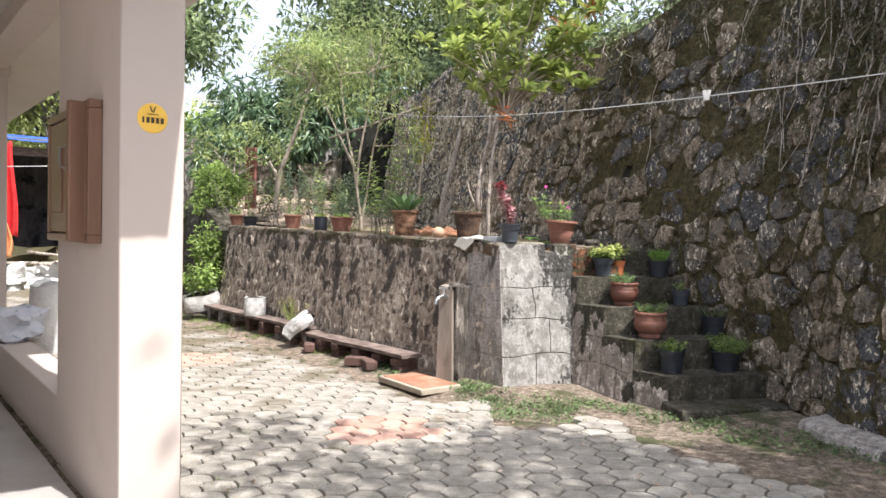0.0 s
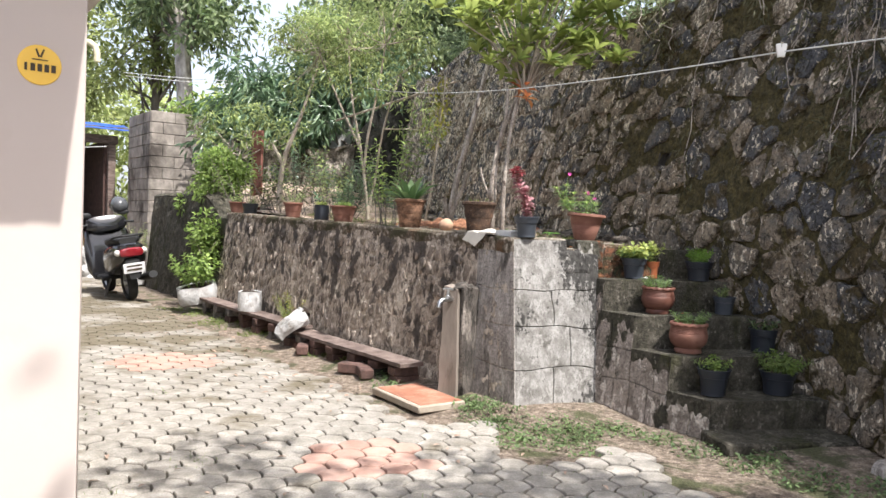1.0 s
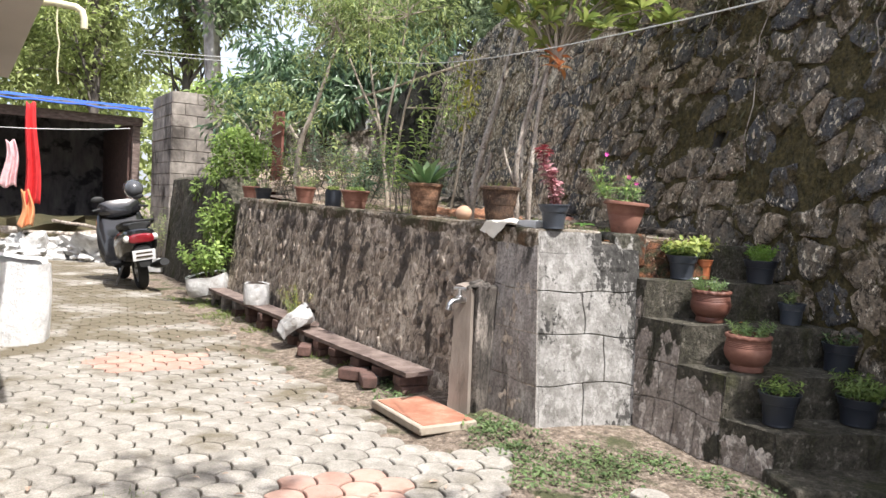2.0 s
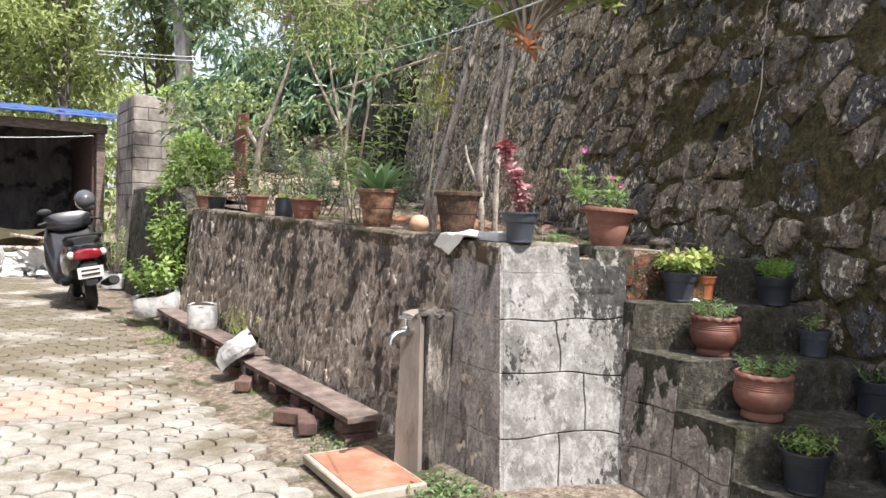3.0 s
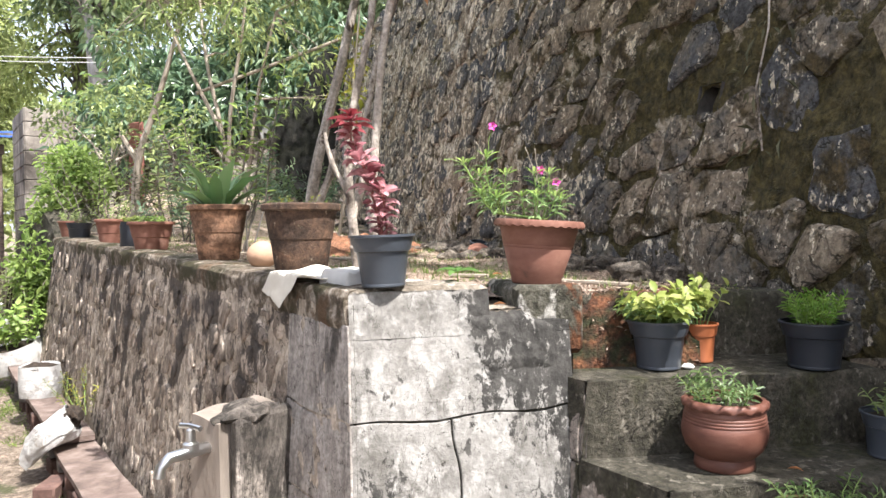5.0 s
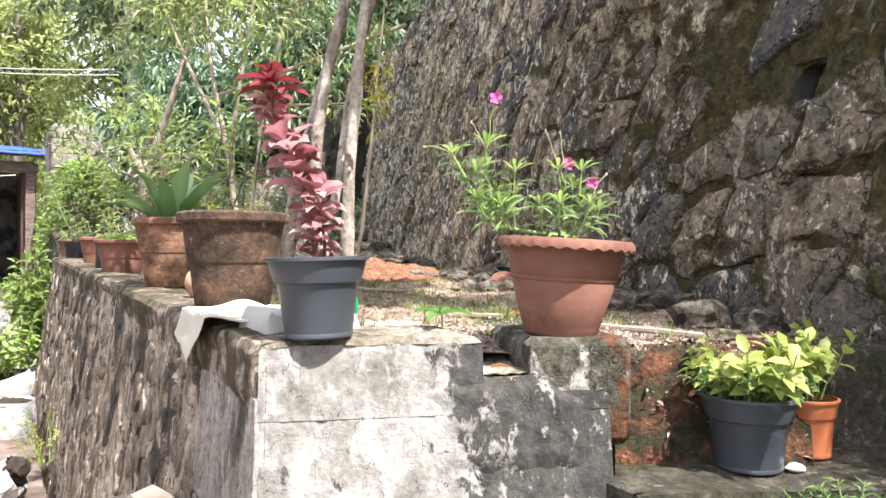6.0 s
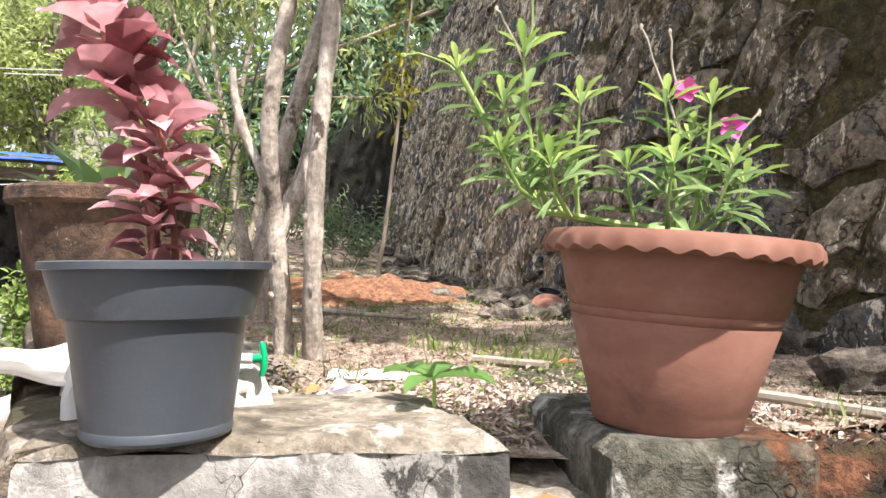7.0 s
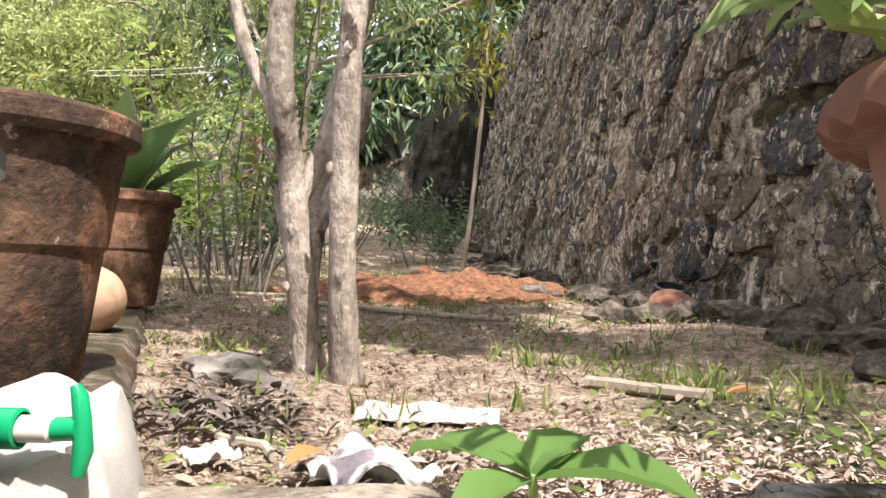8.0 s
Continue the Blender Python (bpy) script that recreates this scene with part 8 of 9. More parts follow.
# ---- yard clutter ----
def build_yard():
    rng = np.random.default_rng(91)
    b = part("sack", sack_geo(0.27, 0.66, 21, 0.22, 40, 16), surf("clean_white_sack", [(0.62, 0.615, 0.60), (0.74, 0.735, 0.72), (0.82, 0.815, 0.80)], 10, 0.6, 0.6, 24, bump_dist=0.03), m=pose(-3.66, 6.74, -0.03, 3, 2, 30))
    tagged(b, "big bulging white woven sack standing on the paving", "sack")
    p = house_pt(3.3, 0.12, 0.31)
    c = part("plastic_bag", Geo().blob(0.2, None, 0.6, 7, 3, (1.2, 0.9, 0.75)), surf("pale_bundle", [(0.4, 0.42, 0.48), (0.66, 0.67, 0.7)], 7, 0.6, 0.5, 25, stain=(0.16, 0.2, 0.3), stain_scale=9, stain_lo=0.57, stain_hi=0.66), m=pose(p.x, p.y, p.z + 0.12))
    tagged(c, "crumpled pale plastic bag on the porch parapet", "bag")
    # creeping weeds along the wall foot and tufts in the paving
    B, A, U, L, W = [], [], [], [], []
    spots = [(0.27, 5.80, 0.16, 90), (0.40, 5.62, 0.22, 150), (0.58, 5.30, 0.26, 170), (0.85, 5.55, 0.22, 120), (1.13, 5.62, 0.16, 70), (1.35, 5.5, 0.14, 55), (1.55, 5.33, 0.15, 50), (1.78, 5.12, 0.16, 60), (2.0, 4.95, 0.18, 75),
             (2.28, 4.78, 0.2, 95), (2.5, 4.6, 0.18, 80), (1.9, 5.25, 0.14, 50), (0.93, 5.2, 0.2, 60), (-0.5, 6.45, 0.18, 60), (-0.4, 6.2, 0.14, 40), (2.7, 4.3, 0.25, 110)]
    for x, y, r, n in spots:
        for i in range(int(n * 3.4)):
            an, q = rng.random() * 6.283, rng.random() ** 0.7 * r
            px_, py_ = x + q * math.cos(an), y + q * math.sin(an)
            B.append((px_, py_, ground_z(px_, py_) + rng.uniform(0.0, 0.03)))
            A.append((rng.normal(), rng.normal(), rng.uniform(-0.1, 0.9)))
            U.append((rng.normal() * 0.4, rng.normal() * 0.4, 1))
            l = rng.uniform(0.012, 0.034)
            L.append(l); W.append(l * 0.5)
    tagged(leaves("creeping_weeds", B, A, U, L, W, L_WEED, None, LEAF_LANCE), "low creeping green weeds along the wall foot", "weeds", kind="stuff")
    B, A, U, L, W = [], [], [], [], []
    gs = [(-0.9, 4.36, 0.13, 130), (-0.6, 3.56, 0.16, 170), (-0.25, 3.62, 0.12, 60), (-2.95, 8.75, 0.25, 160), (-1.25, 7.3, 0.2, 130), (-2.2, 8.2, 0.25, 160), (-3.4, 9.3, 0.25, 120), (-1.8, 5.6, 0.12, 50), (-1.9, 5.0, 0.14, 70), (0.3, 4.2, 0.1, 30), (-3.9, 9.6, 0.3, 110),
          (0.75, 4.7, 0.1, 30), (1.2, 4.4, 0.12, 40), (-2.7, 6.3, 0.12, 40), (-0.95, 7.1, 0.16, 70), (-1.1, 3.9, 0.12, 60), (-2.6, 8.6, 0.3, 130), (0.15, 4.05, 0.1, 40)]
    for x, y, r, n in gs:
        for i in range(n * 2):
            an, q = rng.random() * 6.283, rng.random() ** 0.7 * r
            px_, py_ = x + q * math.cos(an), y + q * math.sin(an)
            B.append((px_, py_, ground_z(px_, py_)))
            A.append((rng.normal() * 0.8, rng.normal() * 0.8, rng.uniform(0.3, 1)))
            U.append((rng.normal(), rng.normal(), 0.3))
            L.append(rng.uniform(0.025, 0.06)); W.append(0.006)
    tagged(leaves("paving_grass", B, A, U, L, W, L_GRASS, None, LEAF_BLADE), "thin grass growing in the paving joints", "grass", kind="stuff")
    # fallen leaves on the paving
    B, A, U, L = [], [], [], []
    for i in range(170):
        s, o = rng.uniform(0.3, 5), rng.uniform(0.4, 1.3)
        q = CORNER + LW * s + LW_OUT * o if i < 110 else Vector((rng.uniform(-2, 2.2), rng.uniform(3.4, 5.3), 0))
        B.append((q.x, q.y, max(0.004, ground_z(q.x, q.y)) + 0.004)); A.append((rng.normal(), rng.normal(), 0.15)); U.append((rng.normal() * 0.3, rng.normal() * 0.3, 1)); L.append(rng.uniform(0.025, 0.06))
    L = np.array(L)
    tagged(leaves("fallen_leaves", B, A, U, L, L * 0.4, M_LITTER, None, LEAF_LANCE), "dry brown fallen leaves on the paving", "leaf litter", kind="stuff")


def build_terrace_floor():
    rng = np.random.default_rng(95)
    inn = Vector((0.699, 0.715, 0))

    def spot(near=1.0):
        while True:
            x, y = rng.uniform(-2.2, 1.6), 6.25 + rng.random() ** near * 4.2
            p = Vector((x, y, 0)) - CORNER
            if p.dot(inn) > 0.20 and p.dot(FACE_OUT) < -0.16 and 5.546 - 0.62 * y + 0.18 + high_hollow(y, 1.1) - x > 0.06:
                return x, y
    # dry chips and curled bits
    B, A, U, L = [], [], [], []
    for i in range(17000):
        x, y = spot(1.9)
        B.append((x, y, terrace_z(x, y) + rng.uniform(0.0, 0.012))); A.append((rng.normal(), rng.normal(), rng.normal() * 0.35)); U.append((rng.normal() * 0.6, rng.normal() * 0.6, 1))
        L.append(rng.uniform(0.003, 0.010) * (2.4 if rng.random() < 0.05 else 1))
    for i in range(320):
        u, v = rng.random(), 0.15 + 0.85 * rng.random()
        x, y = 0.97 + 0.42 * u, 6.36 + 0.10 * u + 0.36 * v
        B.append((x, y, earth_z(x, y, v) + rng.uniform(0, 0.01)))
        A.append((rng.normal(), rng.normal(), rng.normal() * 0.5)); U.append((rng.normal() * 0.5, rng.normal() * 0.5, 1)); L.append(rng.uniform(0.008, 0.03))
    L = np.array(L)
    tagged(leaves("leaf_litter", B, A, U, L, L * rng.uniform(0.14, 0.42, len(L)), M_LITTER, None, LEAF_LANCE), "dry curled leaf litter and wood chips on the terrace", "leaf litter", kind="stuff")
    # pale curled chips, thick behind the slab
    B, A, U, L = [], [], [], []
    while len(B) < 4200:
        x, y = 0.88 + rng.normal() * 0.17, 6.50 + rng.normal() * 0.13
        q = Vector((x, y, 0)) - CORNER
        if q.dot(inn) < 0.25 or q.dot(FACE_OUT) > -0.15 or (q.dot(FACE) > 0.455 and q.dot(FACE_OUT) > -0.29):
            continue
        B.append((x, y, terrace_z(x, y) + rng.uniform(0.0, 0.012)))
        A.append((rng.normal(), rng.normal(), rng.normal() * 0.4)); U.append((rng.normal() * 0.7, rng.normal() * 0.7, 1)); L.append(rng.uniform(0.006, 0.018))
    L = np.array(L)
    tagged(leaves("wood_chips", B, A, U, L, L * rng.uniform(0.18, 0.4, len(L)), surf("pale_chip", [(0.22, 0.165, 0.13), (0.41, 0.325, 0.27), (0.60, 0.50, 0.43)], 40, 0.95, 0.3, 90, island=0.35), None, LEAF_LANCE), "pale curled wood chips strewn behind the wall end", "wood chips", kind="stuff")
    # a heap of dark curled leaves beside the cloth
    B, A, U, L = [], [], [], []
    for i in range(420):
        x, y = 0.30 + rng.normal() * 0.045, 6.56 + rng.normal() * 0.05
        B.append((x, y, terrace_z(x, y) + rng.uniform(0.0, 0.022))); A.append((rng.normal(), rng.normal(), rng.normal() * 0.4)); U.append((rng.normal() * 0.7, rng.normal() * 0.7, 1)); L.append(rng.uniform(0.010, 0.030))
    L = np.array(L)
    tagged(leaves("leaf_heap", B, A, U, L, L * rng.uniform(0.15, 0.4, len(L)), surf("dark_dry_leaf", [(0.05, 0.042, 0.037), (0.13, 0.11, 0.095), (0.26, 0.22, 0.19)], 30, 0.9, 0.3, 90, island=0.4), None, LEAF_LANCE), "small heap of dark curled dry leaves beside the cloth", "leaf heap", kind="stuff")
    B, A, U, L = [], [], [], []
    for i in range(26000):
        x, y = spot(2.2)
        B.append((x, y, terrace_z(x, y) + rng.uniform(-0.002, 0.006))); A.append(tuple(rng.normal(size=3))); U.append(tuple(rng.normal(size=3)))
        L.append(rng.uniform(0.003, 0.009) * (2.0 if rng.random() < 0.08 else 1))
    L = np.array(L)
    tagged(leaves("soil_crumbs", B, A, U, L, L * rng.uniform(0.5, 1.0, len(L)), M_TERRACE, None, LEAF_LANCE), "crumbs of dry earth on the terrace", "soil", kind="stuff")
    # grass and small weeds
    B, A, U, L, W = [], [], [], [], []
    tufts = [spot(0.8) for _ in range(170)] + [(0.509 + rng.normal() * 0.06, 7.12 + rng.normal() * 0.06) for _ in range(9)] + [(0.75 + rng.normal() * 0.15, 6.95 + rng.normal() * 0.12) for _ in range(14)]
    for x, y in tufts:
        n = int(rng.uniform(6, 26))
        h = rng.uniform(0.018, 0.056)
        for i in range(n):
            a, b = x + rng.normal() * 0.025, y + rng.normal() * 0.025
            B.append((a, b, terrace_z(a, b) - 0.004)); A.append((rng.normal() * 0.45, rng.normal() * 0.45, 1)); U.append((rng.normal(), rng.normal(), 0.2)); L.append(h * rng.uniform(0.5, 1.2)); W.append(rng.uniform(0.002, 0.005))
    tagged(leaves("terrace_grass", B, A, U, L, W, L_GRASS, None, LEAF_BLADE), "sparse bright grass tufts on the terrace", "grass", kind="stuff")
    B, A, U, L = [], [], [], []
    for i in range(9500):
        x, y = spot(0.9)
        if noise.noise(Vector((x * 2.1, y * 2.1, 9))) < -0.02:
            continue
        B.append((x, y, terrace_z(x, y) + rng.uniform(0, 0.012))); A.append((rng.normal(), rng.normal(), 0.4)); U.append((rng.normal() * 0.4, rng.normal() * 0.4, 1)); L.append(rng.uniform(0.006, 0.02))
    L = np.array(L)
    tagged(leaves("ground_weeds", B, A, U, L, L * 0.5, L_GRASS, None, LEAF_LANCE), "low green weeds spread over the terrace", "weeds", kind="stuff")
    # turned red soil
    g = Geo()
    c = Vector((-0.35, 8.5, 0))
    g.sheet(lambda u, v: (lambda x, y, r: (x, y, terrace_z(x, y) - 0.035 + 0.10 * max(0, 1 - r ** 2) ** 1.5 + 0.03 * noise.noise(Vector((x * 4.1, y * 4.1, 2))) + 0.06 * max(0, 1 - r) * noise.noise(Vector((x * 11, y * 11, 0))) + 0.012 * noise.noise(Vector((x * 37, y * 37, 4)))))(
        c.x + (u - 0.5) * 1.5, c.y + (v - 0.5) * 1.8, math.hypot((u - 0.5) * 2, (v - 0.5) * 2)), 60, 60)
    tagged(part("red_soil_heap", g, M_REDSOIL), "low heap of freshly turned red soil", "soil", kind="structure")
    # rocks along the foot of the high wall
    for i in range(64):
        if i < 50:
            y = rng.uniform(6.95, 11.6)
            off = rng.random() ** 2.0 * 0.34
        else:
            y, off = rng.uniform(6.9, 8.6), rng.uniform(0.1, 0.4)
        x = 5.546 - 0.62 * y + 0.18 + high_hollow(y, 1.1) - 0.10 - off * 1.18
        r = rng.uniform(0.022, 0.06) * (1.3 if i % 9 == 0 else 1)
        ob = part("rock", Geo().blob(r, None, 0.55, i, 2, (1.3, 0.9, 0.65)), M_ROCK, m=Matrix.Translation((x, y, terrace_z(x, y) + r * 0.25)) @ Matrix.Rotation(rng.random() * 3, 4, "Z"), angle=25)
        tagged(ob, "rough grey rock at the foot of the high wall", "rock", "rocks along the wall")
    for i, (x, y, r, f) in enumerate(((0.17, 6.74, 0.07, (1.5, 0.55, 0.32)), (1.02, 7.42, 0.075, (1.4, 0.8, 0.6)), (0.83, 7.66, 0.095, (1.3, 0.6, 0.5)), (0.66, 7.86, 0.07, (1.3, 0.8, 0.6)), (1.22, 7.02, 0.075, (1.2, 0.8, 0.8)), (1.36, 6.98, 0.065, (1.0, 0.9, 1.0)), (-0.62, 9.7, 0.12, (1.5, 0.8, 0.45)))):
        ob = part("rock", Geo().blob(r, None, 0.5, i + 70, 3, f), M_BLOCK_DARK if i == 0 else M_ROCK, m=Matrix.Translation((x, y, terrace_z(x, y) + r * 0.12)) @ Matrix.Rotation(-0.4 + i, 4, "Z"), angle=25)
        tagged(ob, "large rough grey rock lying on the terrace", "rock", "rocks along the wall")
    # sticks
    for i, (a, b, r) in enumerate((((0.55, 6.95), (0.70, 6.90), 0.008), ((-0.55, 7.75), (0.2, 7.62), 0.007), ((0.95, 6.85), (1.2, 6.70), 0.008), ((-0.9, 7.9), (-0.4, 7.95), 0.006), ((0.3, 6.55), (0.42, 6.5), 0.004))):
        pts = bend((a[0], a[1], terrace_z(*a) + r), (b[0], b[1], terrace_z(*b) + r), 4, 0, 0.008, i)
        tagged(part("stick", Geo().tube(pts, r, 7), M_BARK_PALE), "bare dry stick lying on the terrace", "stick", "sticks")
    # white paper scraps
    for i, (x, y, w, h, rz) in enumerate(((0.455, 6.70, 0.115, 0.06, 20), (0.515, 6.475, 0.072, 0.058, -30), (0.40, 6.45, 0.03, 0.03, 60))):
        g = Geo()
        k = (0.014, 0.034, 0.012)[i]
        g.sheet(lambda u, v: ((u - 0.5) * w * 1.2, (v - 0.5) * h * 1.2, 0.010 + k * abs(noise.noise(Vector((u * (1.9 + 0.6 * i) + i * 5, v * (1.7 + 0.6 * i), 2)))) + 0.0015 * noise.noise(Vector((u * 6, v * 6, i)))), 16, 12, thick=0.002)
        ob = part("paper_scrap", g, surf("dirty_white_paper_%s" % "abc"[i], [(0.48, 0.455, 0.44), (0.68, 0.66, 0.645)], 20, 0.6, 0.2, 60, stain=(0.16, 0.14, 0.16) if i == 1 else (0.6, 0.56, 0.5), stain_scale=18, stain_lo=0.5, stain_hi=0.56), m=pose(x, y, terrace_z(x, y), 0, 0, rz), angle=20)
        tagged(ob, "crumpled dirty white paper scrap on the litter", "paper", "paper scraps")
    # saucer leaning on a broken pot, leaves and a pebble lying about
    x, y = 0.50, 8.06
    ob = part("saucer", Geo().lathe([(0.001, 0.0), (0.040, 0.0), (0.046, 0.003), (0.056, 0.014), (0.053, 0.015), (0.043, 0.006), (0.001, 0.005)], 32), M_TERRA, m=pose(x, y, terrace_z(x, y) + 0.026, 38, 0, 15), angle=40)
    tagged(ob, "terracotta saucer leaning against a broken pot", "saucer")
    x, y = 0.475, 8.18
    ob = part("broken_pot", pot_shell([(0.030, 0.0), (0.034, 0.002), (0.040, 0.035), (0.045, 0.036), (0.048, 0.062), (0.044, 0.064)], 0.005, 28), M_BLACKPL, m=pose(x, y, terrace_z(x, y) + 0.012, 14, 10, 0), angle=40)
    tagged(ob, "small dark blue plastic pot lying at the wall foot", "pot")
    ob = part("pebble", Geo().blob(0.014, None, 0.3, 5, 2, (1.4, 1.0, 0.7)), M_WHITE, m=pose(1.344, 6.448, 0.849, 0, 0, 30))
    tagged(ob, "pale pebble beside the small orange pot", "pebble")
    for x, y, z, an, mat, label in ((0.475, 6.44, terrace_z(0.475, 6.44) + 0.018, 80, L_RED, "fallen yellow leaf on the litter"), (0.716, 6.898, terrace_z(0.716, 6.898) + 0.012, 20, L_RED, "fallen orange-brown leaf on the litter"),
                                    (1.554, 6.194, 0.64, -30, L_RED, "dry brown leaf on a mossy step"), (0.80, 6.22, 1.045, 10, L_RED, "dry brown leaf caught beside the slab")):
        ob = leaves("fallen_leaf", [(x, y, z)], [(math.cos(math.radians(an)), math.sin(math.radians(an)), 0.15)], [(0.2, 0.1, 1)], [0.038], [0.017], mat, None, LEAF_OVATE)
        tagged(ob, label, "leaf")
    # seedling
    x, y = 0.685, 6.315
    s = thing("seedling", pose(x, y, terrace_z(x, y)), "four-leaved bright green seedling in the litter", "seedling")
    part("stem", Geo().tube([(0, 0, -0.01), (0.002, 0, 0.03), (0.0, 0, 0.07)], [0.003, 0.0025, 0.002], 6), M_STEM, s)
    for i, (an, e, l) in enumerate(((165, 0.10, 0.066), (0, 0.08, 0.066), (75, 0.35, 0.045), (-112, -0.12, 0.045), (30, 0.9, 0.02), (200, 0.9, 0.02))):
        an = math.radians(an)
        leaves("leaf", [(0, 0, 0.068)], [(math.cos(an), math.sin(an), e)], [(0, 0, 1)], [l], [l * 0.62], leafy("seedling_leaf_%s" % "abcdef"[i], (0.09, 0.19, 0.045), (0.15, 0.27, 0.075), 0.45, 0.5), s, LEAF_OVATE)
    # spray bottle on the cloth
    b = thing("spray_bottle", pose(0.526, 6.219, 1.152, 0, 0, 23) @ Matrix.Scale(0.63, 4), "white spray bottle with a green trigger lying on the cloth", "bottle")
    T = Matrix.Rotation(math.pi / 2, 4, "Y")
    part("bottle_body", Geo().lathe([(0.012, 0), (0.017, 0.003), (0.018, 0.04), (0.012, 0.052), (0.010, 0.056)], 24, Matrix.Translation((-0.075, 0, 0)) @ T), M_WHITE, b)
    part("collar", Geo().lathe([(0.0115, 0), (0.012, 0.002), (0.012, 0.014), (0.010, 0.015)], 20, Matrix.Translation((-0.022, 0, 0)) @ T), M_GREENPL, b, "green screw collar")
    part("neck", Geo().lathe([(0.008, 0), (0.008, 0.018), (0.006, 0.020)], 16, Matrix.Translation((-0.008, 0, 0)) @ T), M_WHITE, b)
    part("trigger", Geo().tube([(0.012, 0, 0.0), (0.026, 0, 0.001)], [0.007, 0.007], 10).tube([(0.026, 0, -0.026), (0.029, 0, -0.012), (0.028, 0, 0.006), (0.026, 0, 0.020), (0.023, 0, 0.026)], [0.004, 0.006, 0.0055, 0.005, 0.003], 10), M_GREENPL, b, "green spray trigger")


build_yard()
build_terrace_floor()

# ---- pieces of the walls and the paving ----
def build_high_stones():
    rg = random.Random(11)
    wall = bpy.data.objects["wall_high"]
    near, far = [], Geo()
    s0 = 7.0
    # the stones behind the steps are larger
    big = lambda s: 1.32 - 0.32 * max(0.0, min(1.0, (s - 13.0) / 1.6))
    grid = [(0.0, s0)]
    while grid[-1][1] < BW_LEN:
        grid.append((grid[-1][0] + 0.05, grid[-1][1] + 0.05 * big(grid[-1][1])))
    us, ss = zip(*grid)

    def wider(p):
        s = float(np.interp(p[0], us, ss))
        return s, p[1] * big(s)

    cells = voronoi(rg, us[-1], 3.5, 0.165, 1.18, 0.43)
    for poly in cells:
        poly = [wider(p) for p in poly]
        cx, cy = sum(p[0] for p in poly) / len(poly), sum(p[1] for p in poly) / len(poly)
        if cy > high_top(cx) - 0.02:
            continue
        y = BW_Y0 + cx * 0.85
        if y > 6.95 and cy < 0.95:
            continue
        if abs(cx - HOLE[0]) < 0.10 and abs(cy - HOLE[1]) < 0.12:
            continue
        # the joints widen where the moss is thick
        wet = max(0.0, min(1.0, (7.9 - (y - 0.35 * cy)) / 1.6))
        if rg.random() < 0.05 + 0.14 * wet * (cy > 1.5) * (noise.noise(Vector((cx * 1.1, cy * 1.1, 3))) > -0.1):
            continue
        moved = [(p[0], min(p[1], high_top(p[0]) + 0.04)) for p in poly]
        near.append((y, cy, wet, moved))
    near.sort(key=lambda r: abs(r[0] - 6.9) + 0.6 * abs(r[1] - 1.6))
    for i, (y, cy, wet, poly) in enumerate(near):
        proud, joint = rg.uniform(0.010, 0.028) + 0.008 * wet, 0.004 + rg.random() * 0.012 + 0.007 * wet * rg.random()
        if i < 300:
            part("stone", stone_geo(rg, poly, joint, proud, high_place, 0.15), M_STONE, wall, angle=32)
        else:
            stone_geo(rg, poly, joint, proud, high_place, 0.15, g=far)
    tagged(part("stones_beyond", far, M_STONE_FAR, wall, angle=32), kind="stuff")


def build_low_stones():
    rg = random.Random(23)
    wall = bpy.data.objects["wall_low"]
    cells = voronoi(rg, LW_LEN - 0.34, 1.02, 0.12, 0.8, 0.45)
    geo = Geo()
    rows = []
    for poly in cells:
        cx, cy = sum(p[0] for p in poly) / len(poly), sum(p[1] for p in poly) / len(poly)
        if rg.random() < 0.10:
            continue
        rows.append((cx, [(p[0] + 0.34, p[1] * (low_top(p[0]) - 0.09) / 1.02) for p in poly]))
    rows.sort(key=lambda r: r[0])
    for i, (cx, poly) in enumerate(rows):
        pr, joint = rg.uniform(0.004, 0.012), rg.uniform(0.010, 0.022)
        if i < 280:
            part("stone", stone_geo(rg, poly, joint, pr, low_place, 0.2, tilt=0.35), M_RUBBLE, wall, angle=70)
        else:
            stone_geo(rg, poly, joint, pr, low_place, 0.2, g=geo, tilt=0.35)
    if geo.v:
        tagged(part("stones_beyond", geo, M_RUBBLE, wall, angle=70), kind="stuff")


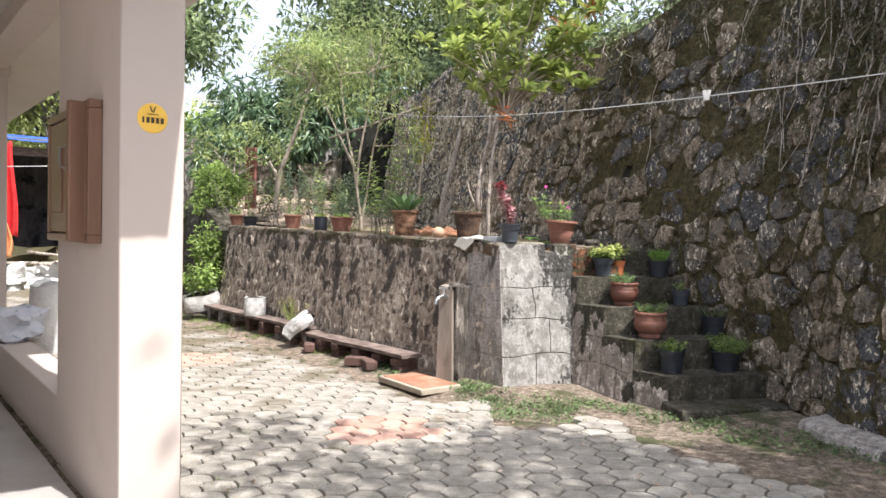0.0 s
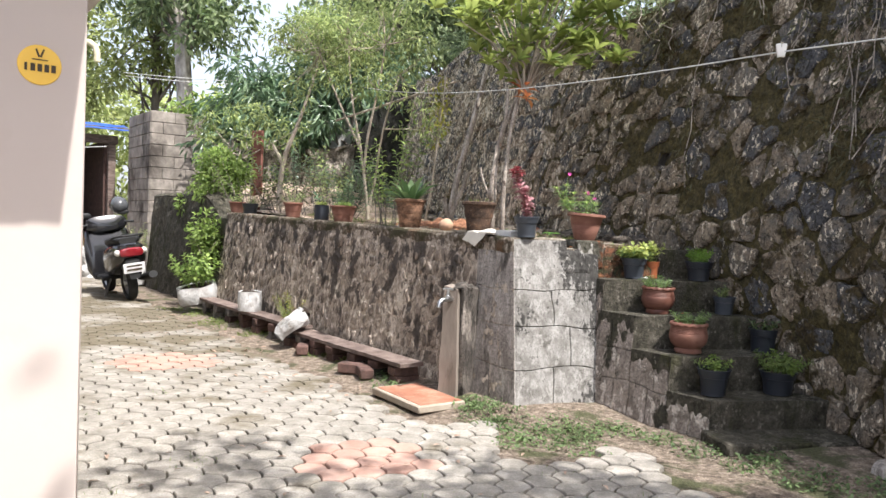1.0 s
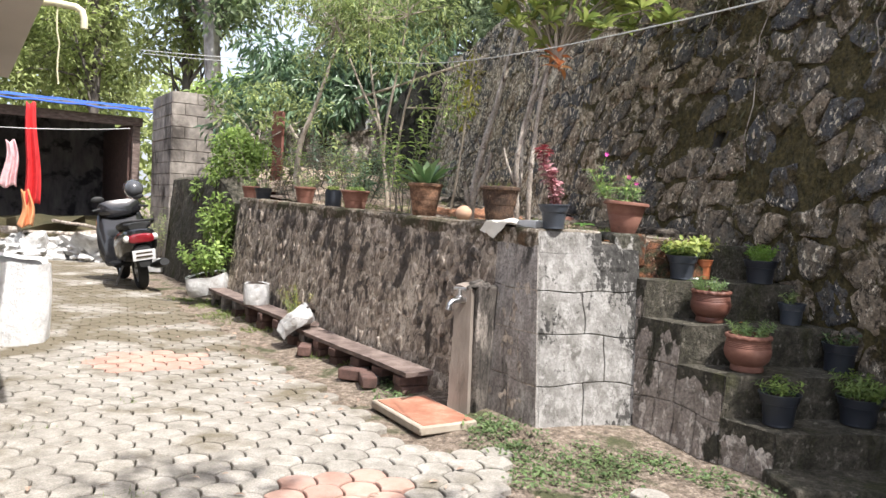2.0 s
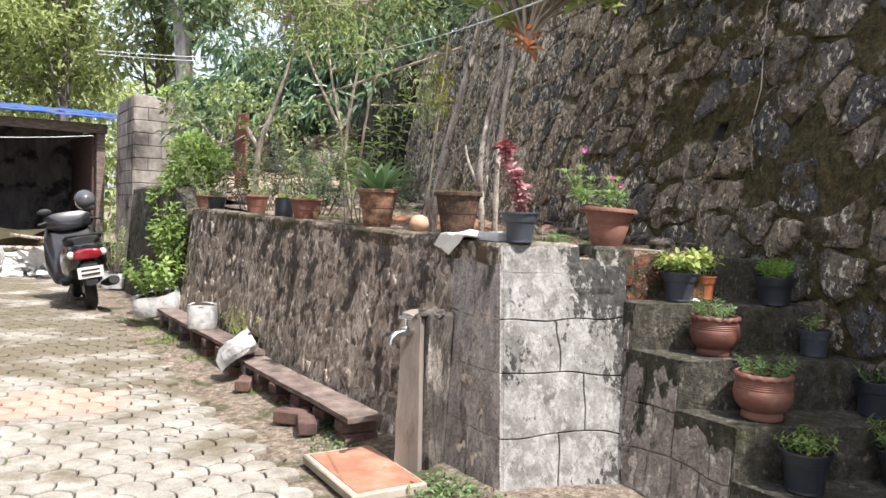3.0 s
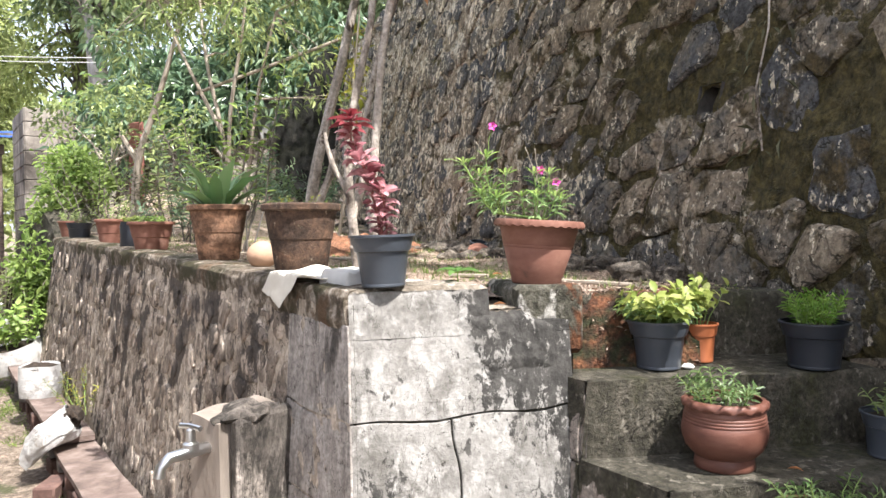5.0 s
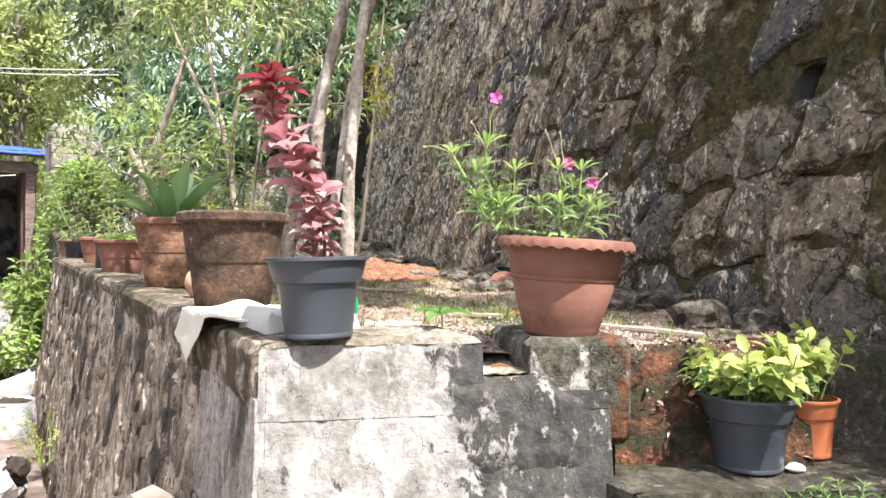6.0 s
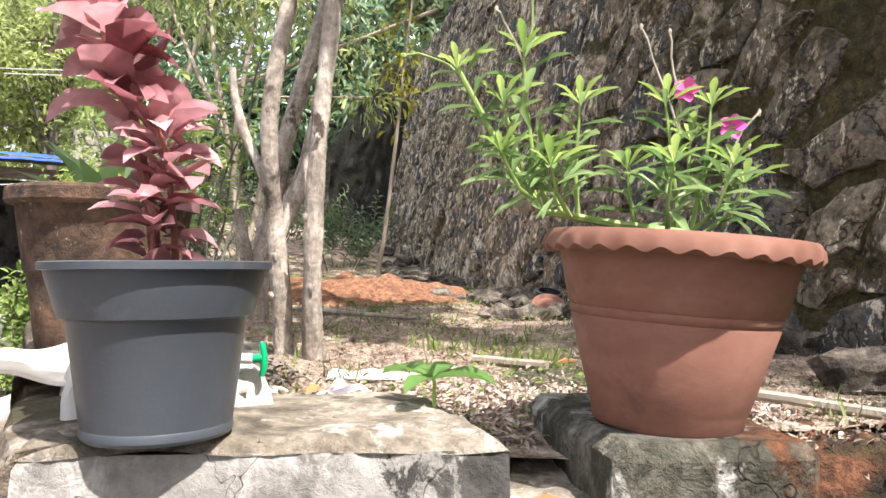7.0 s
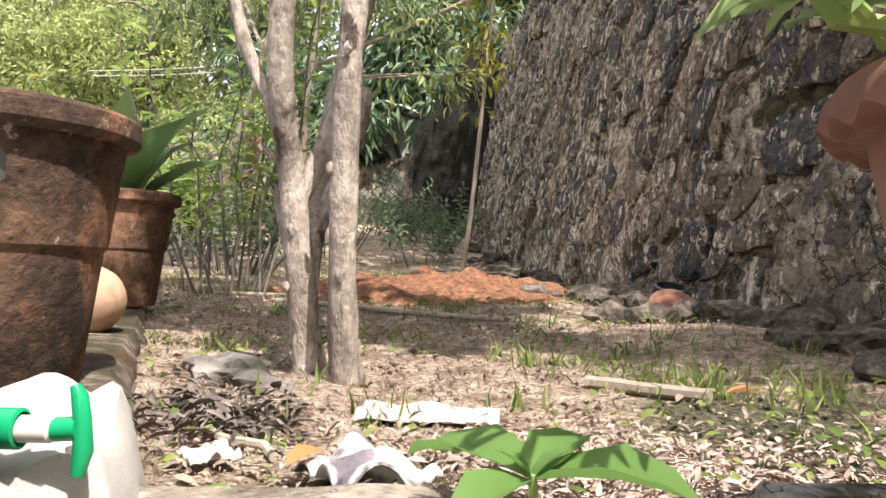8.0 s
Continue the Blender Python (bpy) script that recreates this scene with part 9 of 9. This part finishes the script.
def slab_piece(place, s0, s1, h0, h1, out, rg, width, joint=0.003):
    """A block between two heights, its joints running crooked."""
    ring = []
    for (xa, ya), (xb, yb) in (((s0, h0), (s1, h0)), ((s1, h0), (s1, h1)), ((s1, h1), (s0, h1)), ((s0, h1), (s0, h0))):
        ring += [(xa + (xb - xa) * k / 8, ya + (yb - ya) * k / 8) for k in range(8)]
    cx, cy = (s0 + s1) / 2, (h0 + h1) / 2
    moved = []
    for x, y in ring:
        hold = max(0.0, min(1.0, min(x, width - x) / 0.05))
        dx, dy = 0.022 * noise.noise(Vector((x * 5, y * 5, 3))) * hold, 0.045 * noise.noise(Vector((x * 4.2 + 7, y * 3, 1))) * min(1.0, max(0.0, (0.97 - y) / 0.1))
        gap = joint if 0.001 < x < width - 0.001 else 0.0
        moved.append((x + math.copysign(gap, cx - x) + dx, y + math.copysign(joint, cy - y) + dy))
    g = Geo()
    rows = []
    for k, o in ((1.0, out - 0.02), (1.0, out - 0.002), (0.985, out), (0.6, out + 0.001)):
        rows += [place(cx + (x - cx) * k, cy + (y - cy) * k, o + 0.002 * noise.noise(Vector((x * 9, y * 9, 2)))) for x, y in moved]
    n = len(ring)
    fs = []
    for r in (0, n, 2 * n):
        fs += [(r + i, r + (i + 1) % n, r + n + (i + 1) % n, r + n + i) for i in range(n)]
    fs.append(tuple(3 * n + i for i in range(n)))
    return g.add(rows, fs)


def build_blocks():
    rg = random.Random(5)
    wall = bpy.data.objects["wall_block_end"]
    for h0, h1, cuts in ((-0.08, 0.25, (0, 0.27, 0.62)), (0.25, 0.515, (0, 0.40, 0.62)), (0.515, 0.765, (0, 0.27, 0.62)), (0.765, 0.972, (0, 0.62)), (0.968, 1.026, (0.385, 0.62))):
        for a, b in zip(cuts, cuts[1:]):
            part("block", slab_piece(face_place, a, b, h0, h1, 0.0, rg, FACE_LEN), M_BLOCK, wall, smooth=False)
    for h0, h1, cuts in ((-0.08, 0.25, (0, 0.2, 0.36)), (0.25, 0.515, (0, 0.13, 0.36)), (0.515, 0.765, (0, 0.2, 0.36)), (0.765, 1.01, (0, 0.16, 0.36))):
        for a, b in zip(cuts, cuts[1:]):
            part("block", slab_piece(low_place, a, b, h0, h1, 0.004, rg, 0.36), M_BLOCK_SIDE, wall, smooth=False)
    flank = bpy.data.objects["wall_flank"]
    edges = (0.0, 0.1018, 0.4012, 0.7006, 1.0)
    for u0, u1 in zip(edges, edges[1:]):
        s0, s1 = u0 * 0.98, u1 * 0.98
        top = flank_top((s0 + s1) / 2)
        rows = max(1, round(top / 0.21))
        for k in range(rows):
            h0, h1 = -0.06 if k == 0 else (top - 0.02) * k / rows, (top - 0.02) * (k + 1) / rows
            cut = s0 + (s1 - s0) * rg.uniform(0.35, 0.65)
            for a, b in ((s0, cut), (cut, s1)) if s1 - s0 > 0.2 else ((s0, s1),):
                part("block", slab_piece(flank_place, a, b, h0, h1, 0.0, rg, 1.2), M_FLANK, flank, smooth=False)


PAVER_ROT = math.radians(6)
PAVER_R = 0.0908


def paver_mesh(name, material):
    """A hexagonal paver with bowed sides, that nests into its neighbours."""
    ring = []
    for k in range(6):
        a0, a1 = math.radians(60 * k), math.radians(60 * k + 60)
        p0, p1 = (PAVER_R * math.cos(a0), PAVER_R * math.sin(a0)), (PAVER_R * math.cos(a1), PAVER_R * math.sin(a1))
        an = math.radians(60 * k + 30)
        bow = 0.0085 if k < 3 else -0.0085
        ring.append(p0)
        for f, w in ((0.3, 0.85), (0.7, 0.85)):
            ring.append((p0[0] + (p1[0] - p0[0]) * f + math.cos(an) * bow * w, p0[1] + (p1[1] - p0[1]) * f + math.sin(an) * bow * w))
    vs, fs = [], []
    for k, z in ((0.945, -0.03), (0.94, -0.005), (0.89, 0.0)):
        vs += [(x * k, y * k, z) for x, y in ring]
    m = len(ring)
    for r in (0, m):
        fs += [(r + i, r + (i + 1) % m, r + m + (i + 1) % m, r + m + i) for i in range(m)]
    fs.append(tuple(2 * m + i for i in range(m)))
    return Geo().add(vs, fs).mesh(name, material, False), vs, fs


def build_pavers():
    ground = bpy.data.objects["ground"]
    rg = random.Random(31)
    me, vs, fs = paver_mesh("paver", M_PAVER)
    red, _, _ = paver_mesh("paver_red", M_PAVER_RED)
    ca, sa = math.cos(PAVER_ROT), math.sin(PAVER_ROT)
    spots = []
    for j in range(-20, 110):
        for i in range(-90, 40):
            u, v = i * 1.5 * PAVER_R, (j + (0.5 if i % 2 else 0)) * 1.7320508 * PAVER_R
            x, y = u * ca - v * sa, 1.0 + u * sa + v * ca
            p = Vector((x, y, 0)) - CORNER
            if p.dot(LW) > -0.3 and p.dot(LW_OUT) < 0.74 + 0.16 * noise.noise(Vector((x * 1.7, y * 1.7, 4))) + 0.05 * rg.random() and p.dot(LW) < 8.8:
                continue
            if p.dot(FACE_OUT) < min(1.15, 0.55 + 3.2 * (x - 0.385)) + 0.08 * math.sin(x * 9.1 + 1) and p.dot(LW) < 0.2:
                continue
            if (5.546 - 0.62 * y - x) * 0.85 < 0.95 + 0.12 * math.sin(y * 3):
                continue
            if (Vector((x, y, 0)) - P0).dot(HN) < 0.30 or x < -11 or y > 14.5 or x > 3.0:
                continue
            spots.append((x, y))
    spots.sort(key=lambda s: math.hypot((s[0] + 0.4) * 0.8, s[1] - 4.9))
    far = Geo()
    for k, (x, y) in enumerate(spots):
        z = rg.uniform(-0.004, 0.004)
        m = pose(x, y, z, rg.uniform(-0.9, 0.9), rg.uniform(-0.9, 0.9), 6 + rg.uniform(-1.5, 1.5))
        is_red = math.hypot(x + 0.15, (y - 4.65) * 1.1) < 0.33 or math.hypot(x + 2.35, (y - 6.55) * 1.1) < 0.42
        if k < 290 or is_red:
            ob = new("paver", red if is_red else me)
            ob.matrix_basis = m
            ob.parent = ground
        else:
            far.add(vs, fs, m)
    tagged(part("pavers_beyond", far, M_PAVER_FAR, ground, smooth=False), kind="stuff")


build_high_stones()
build_low_stones()
build_blocks()
build_pavers()
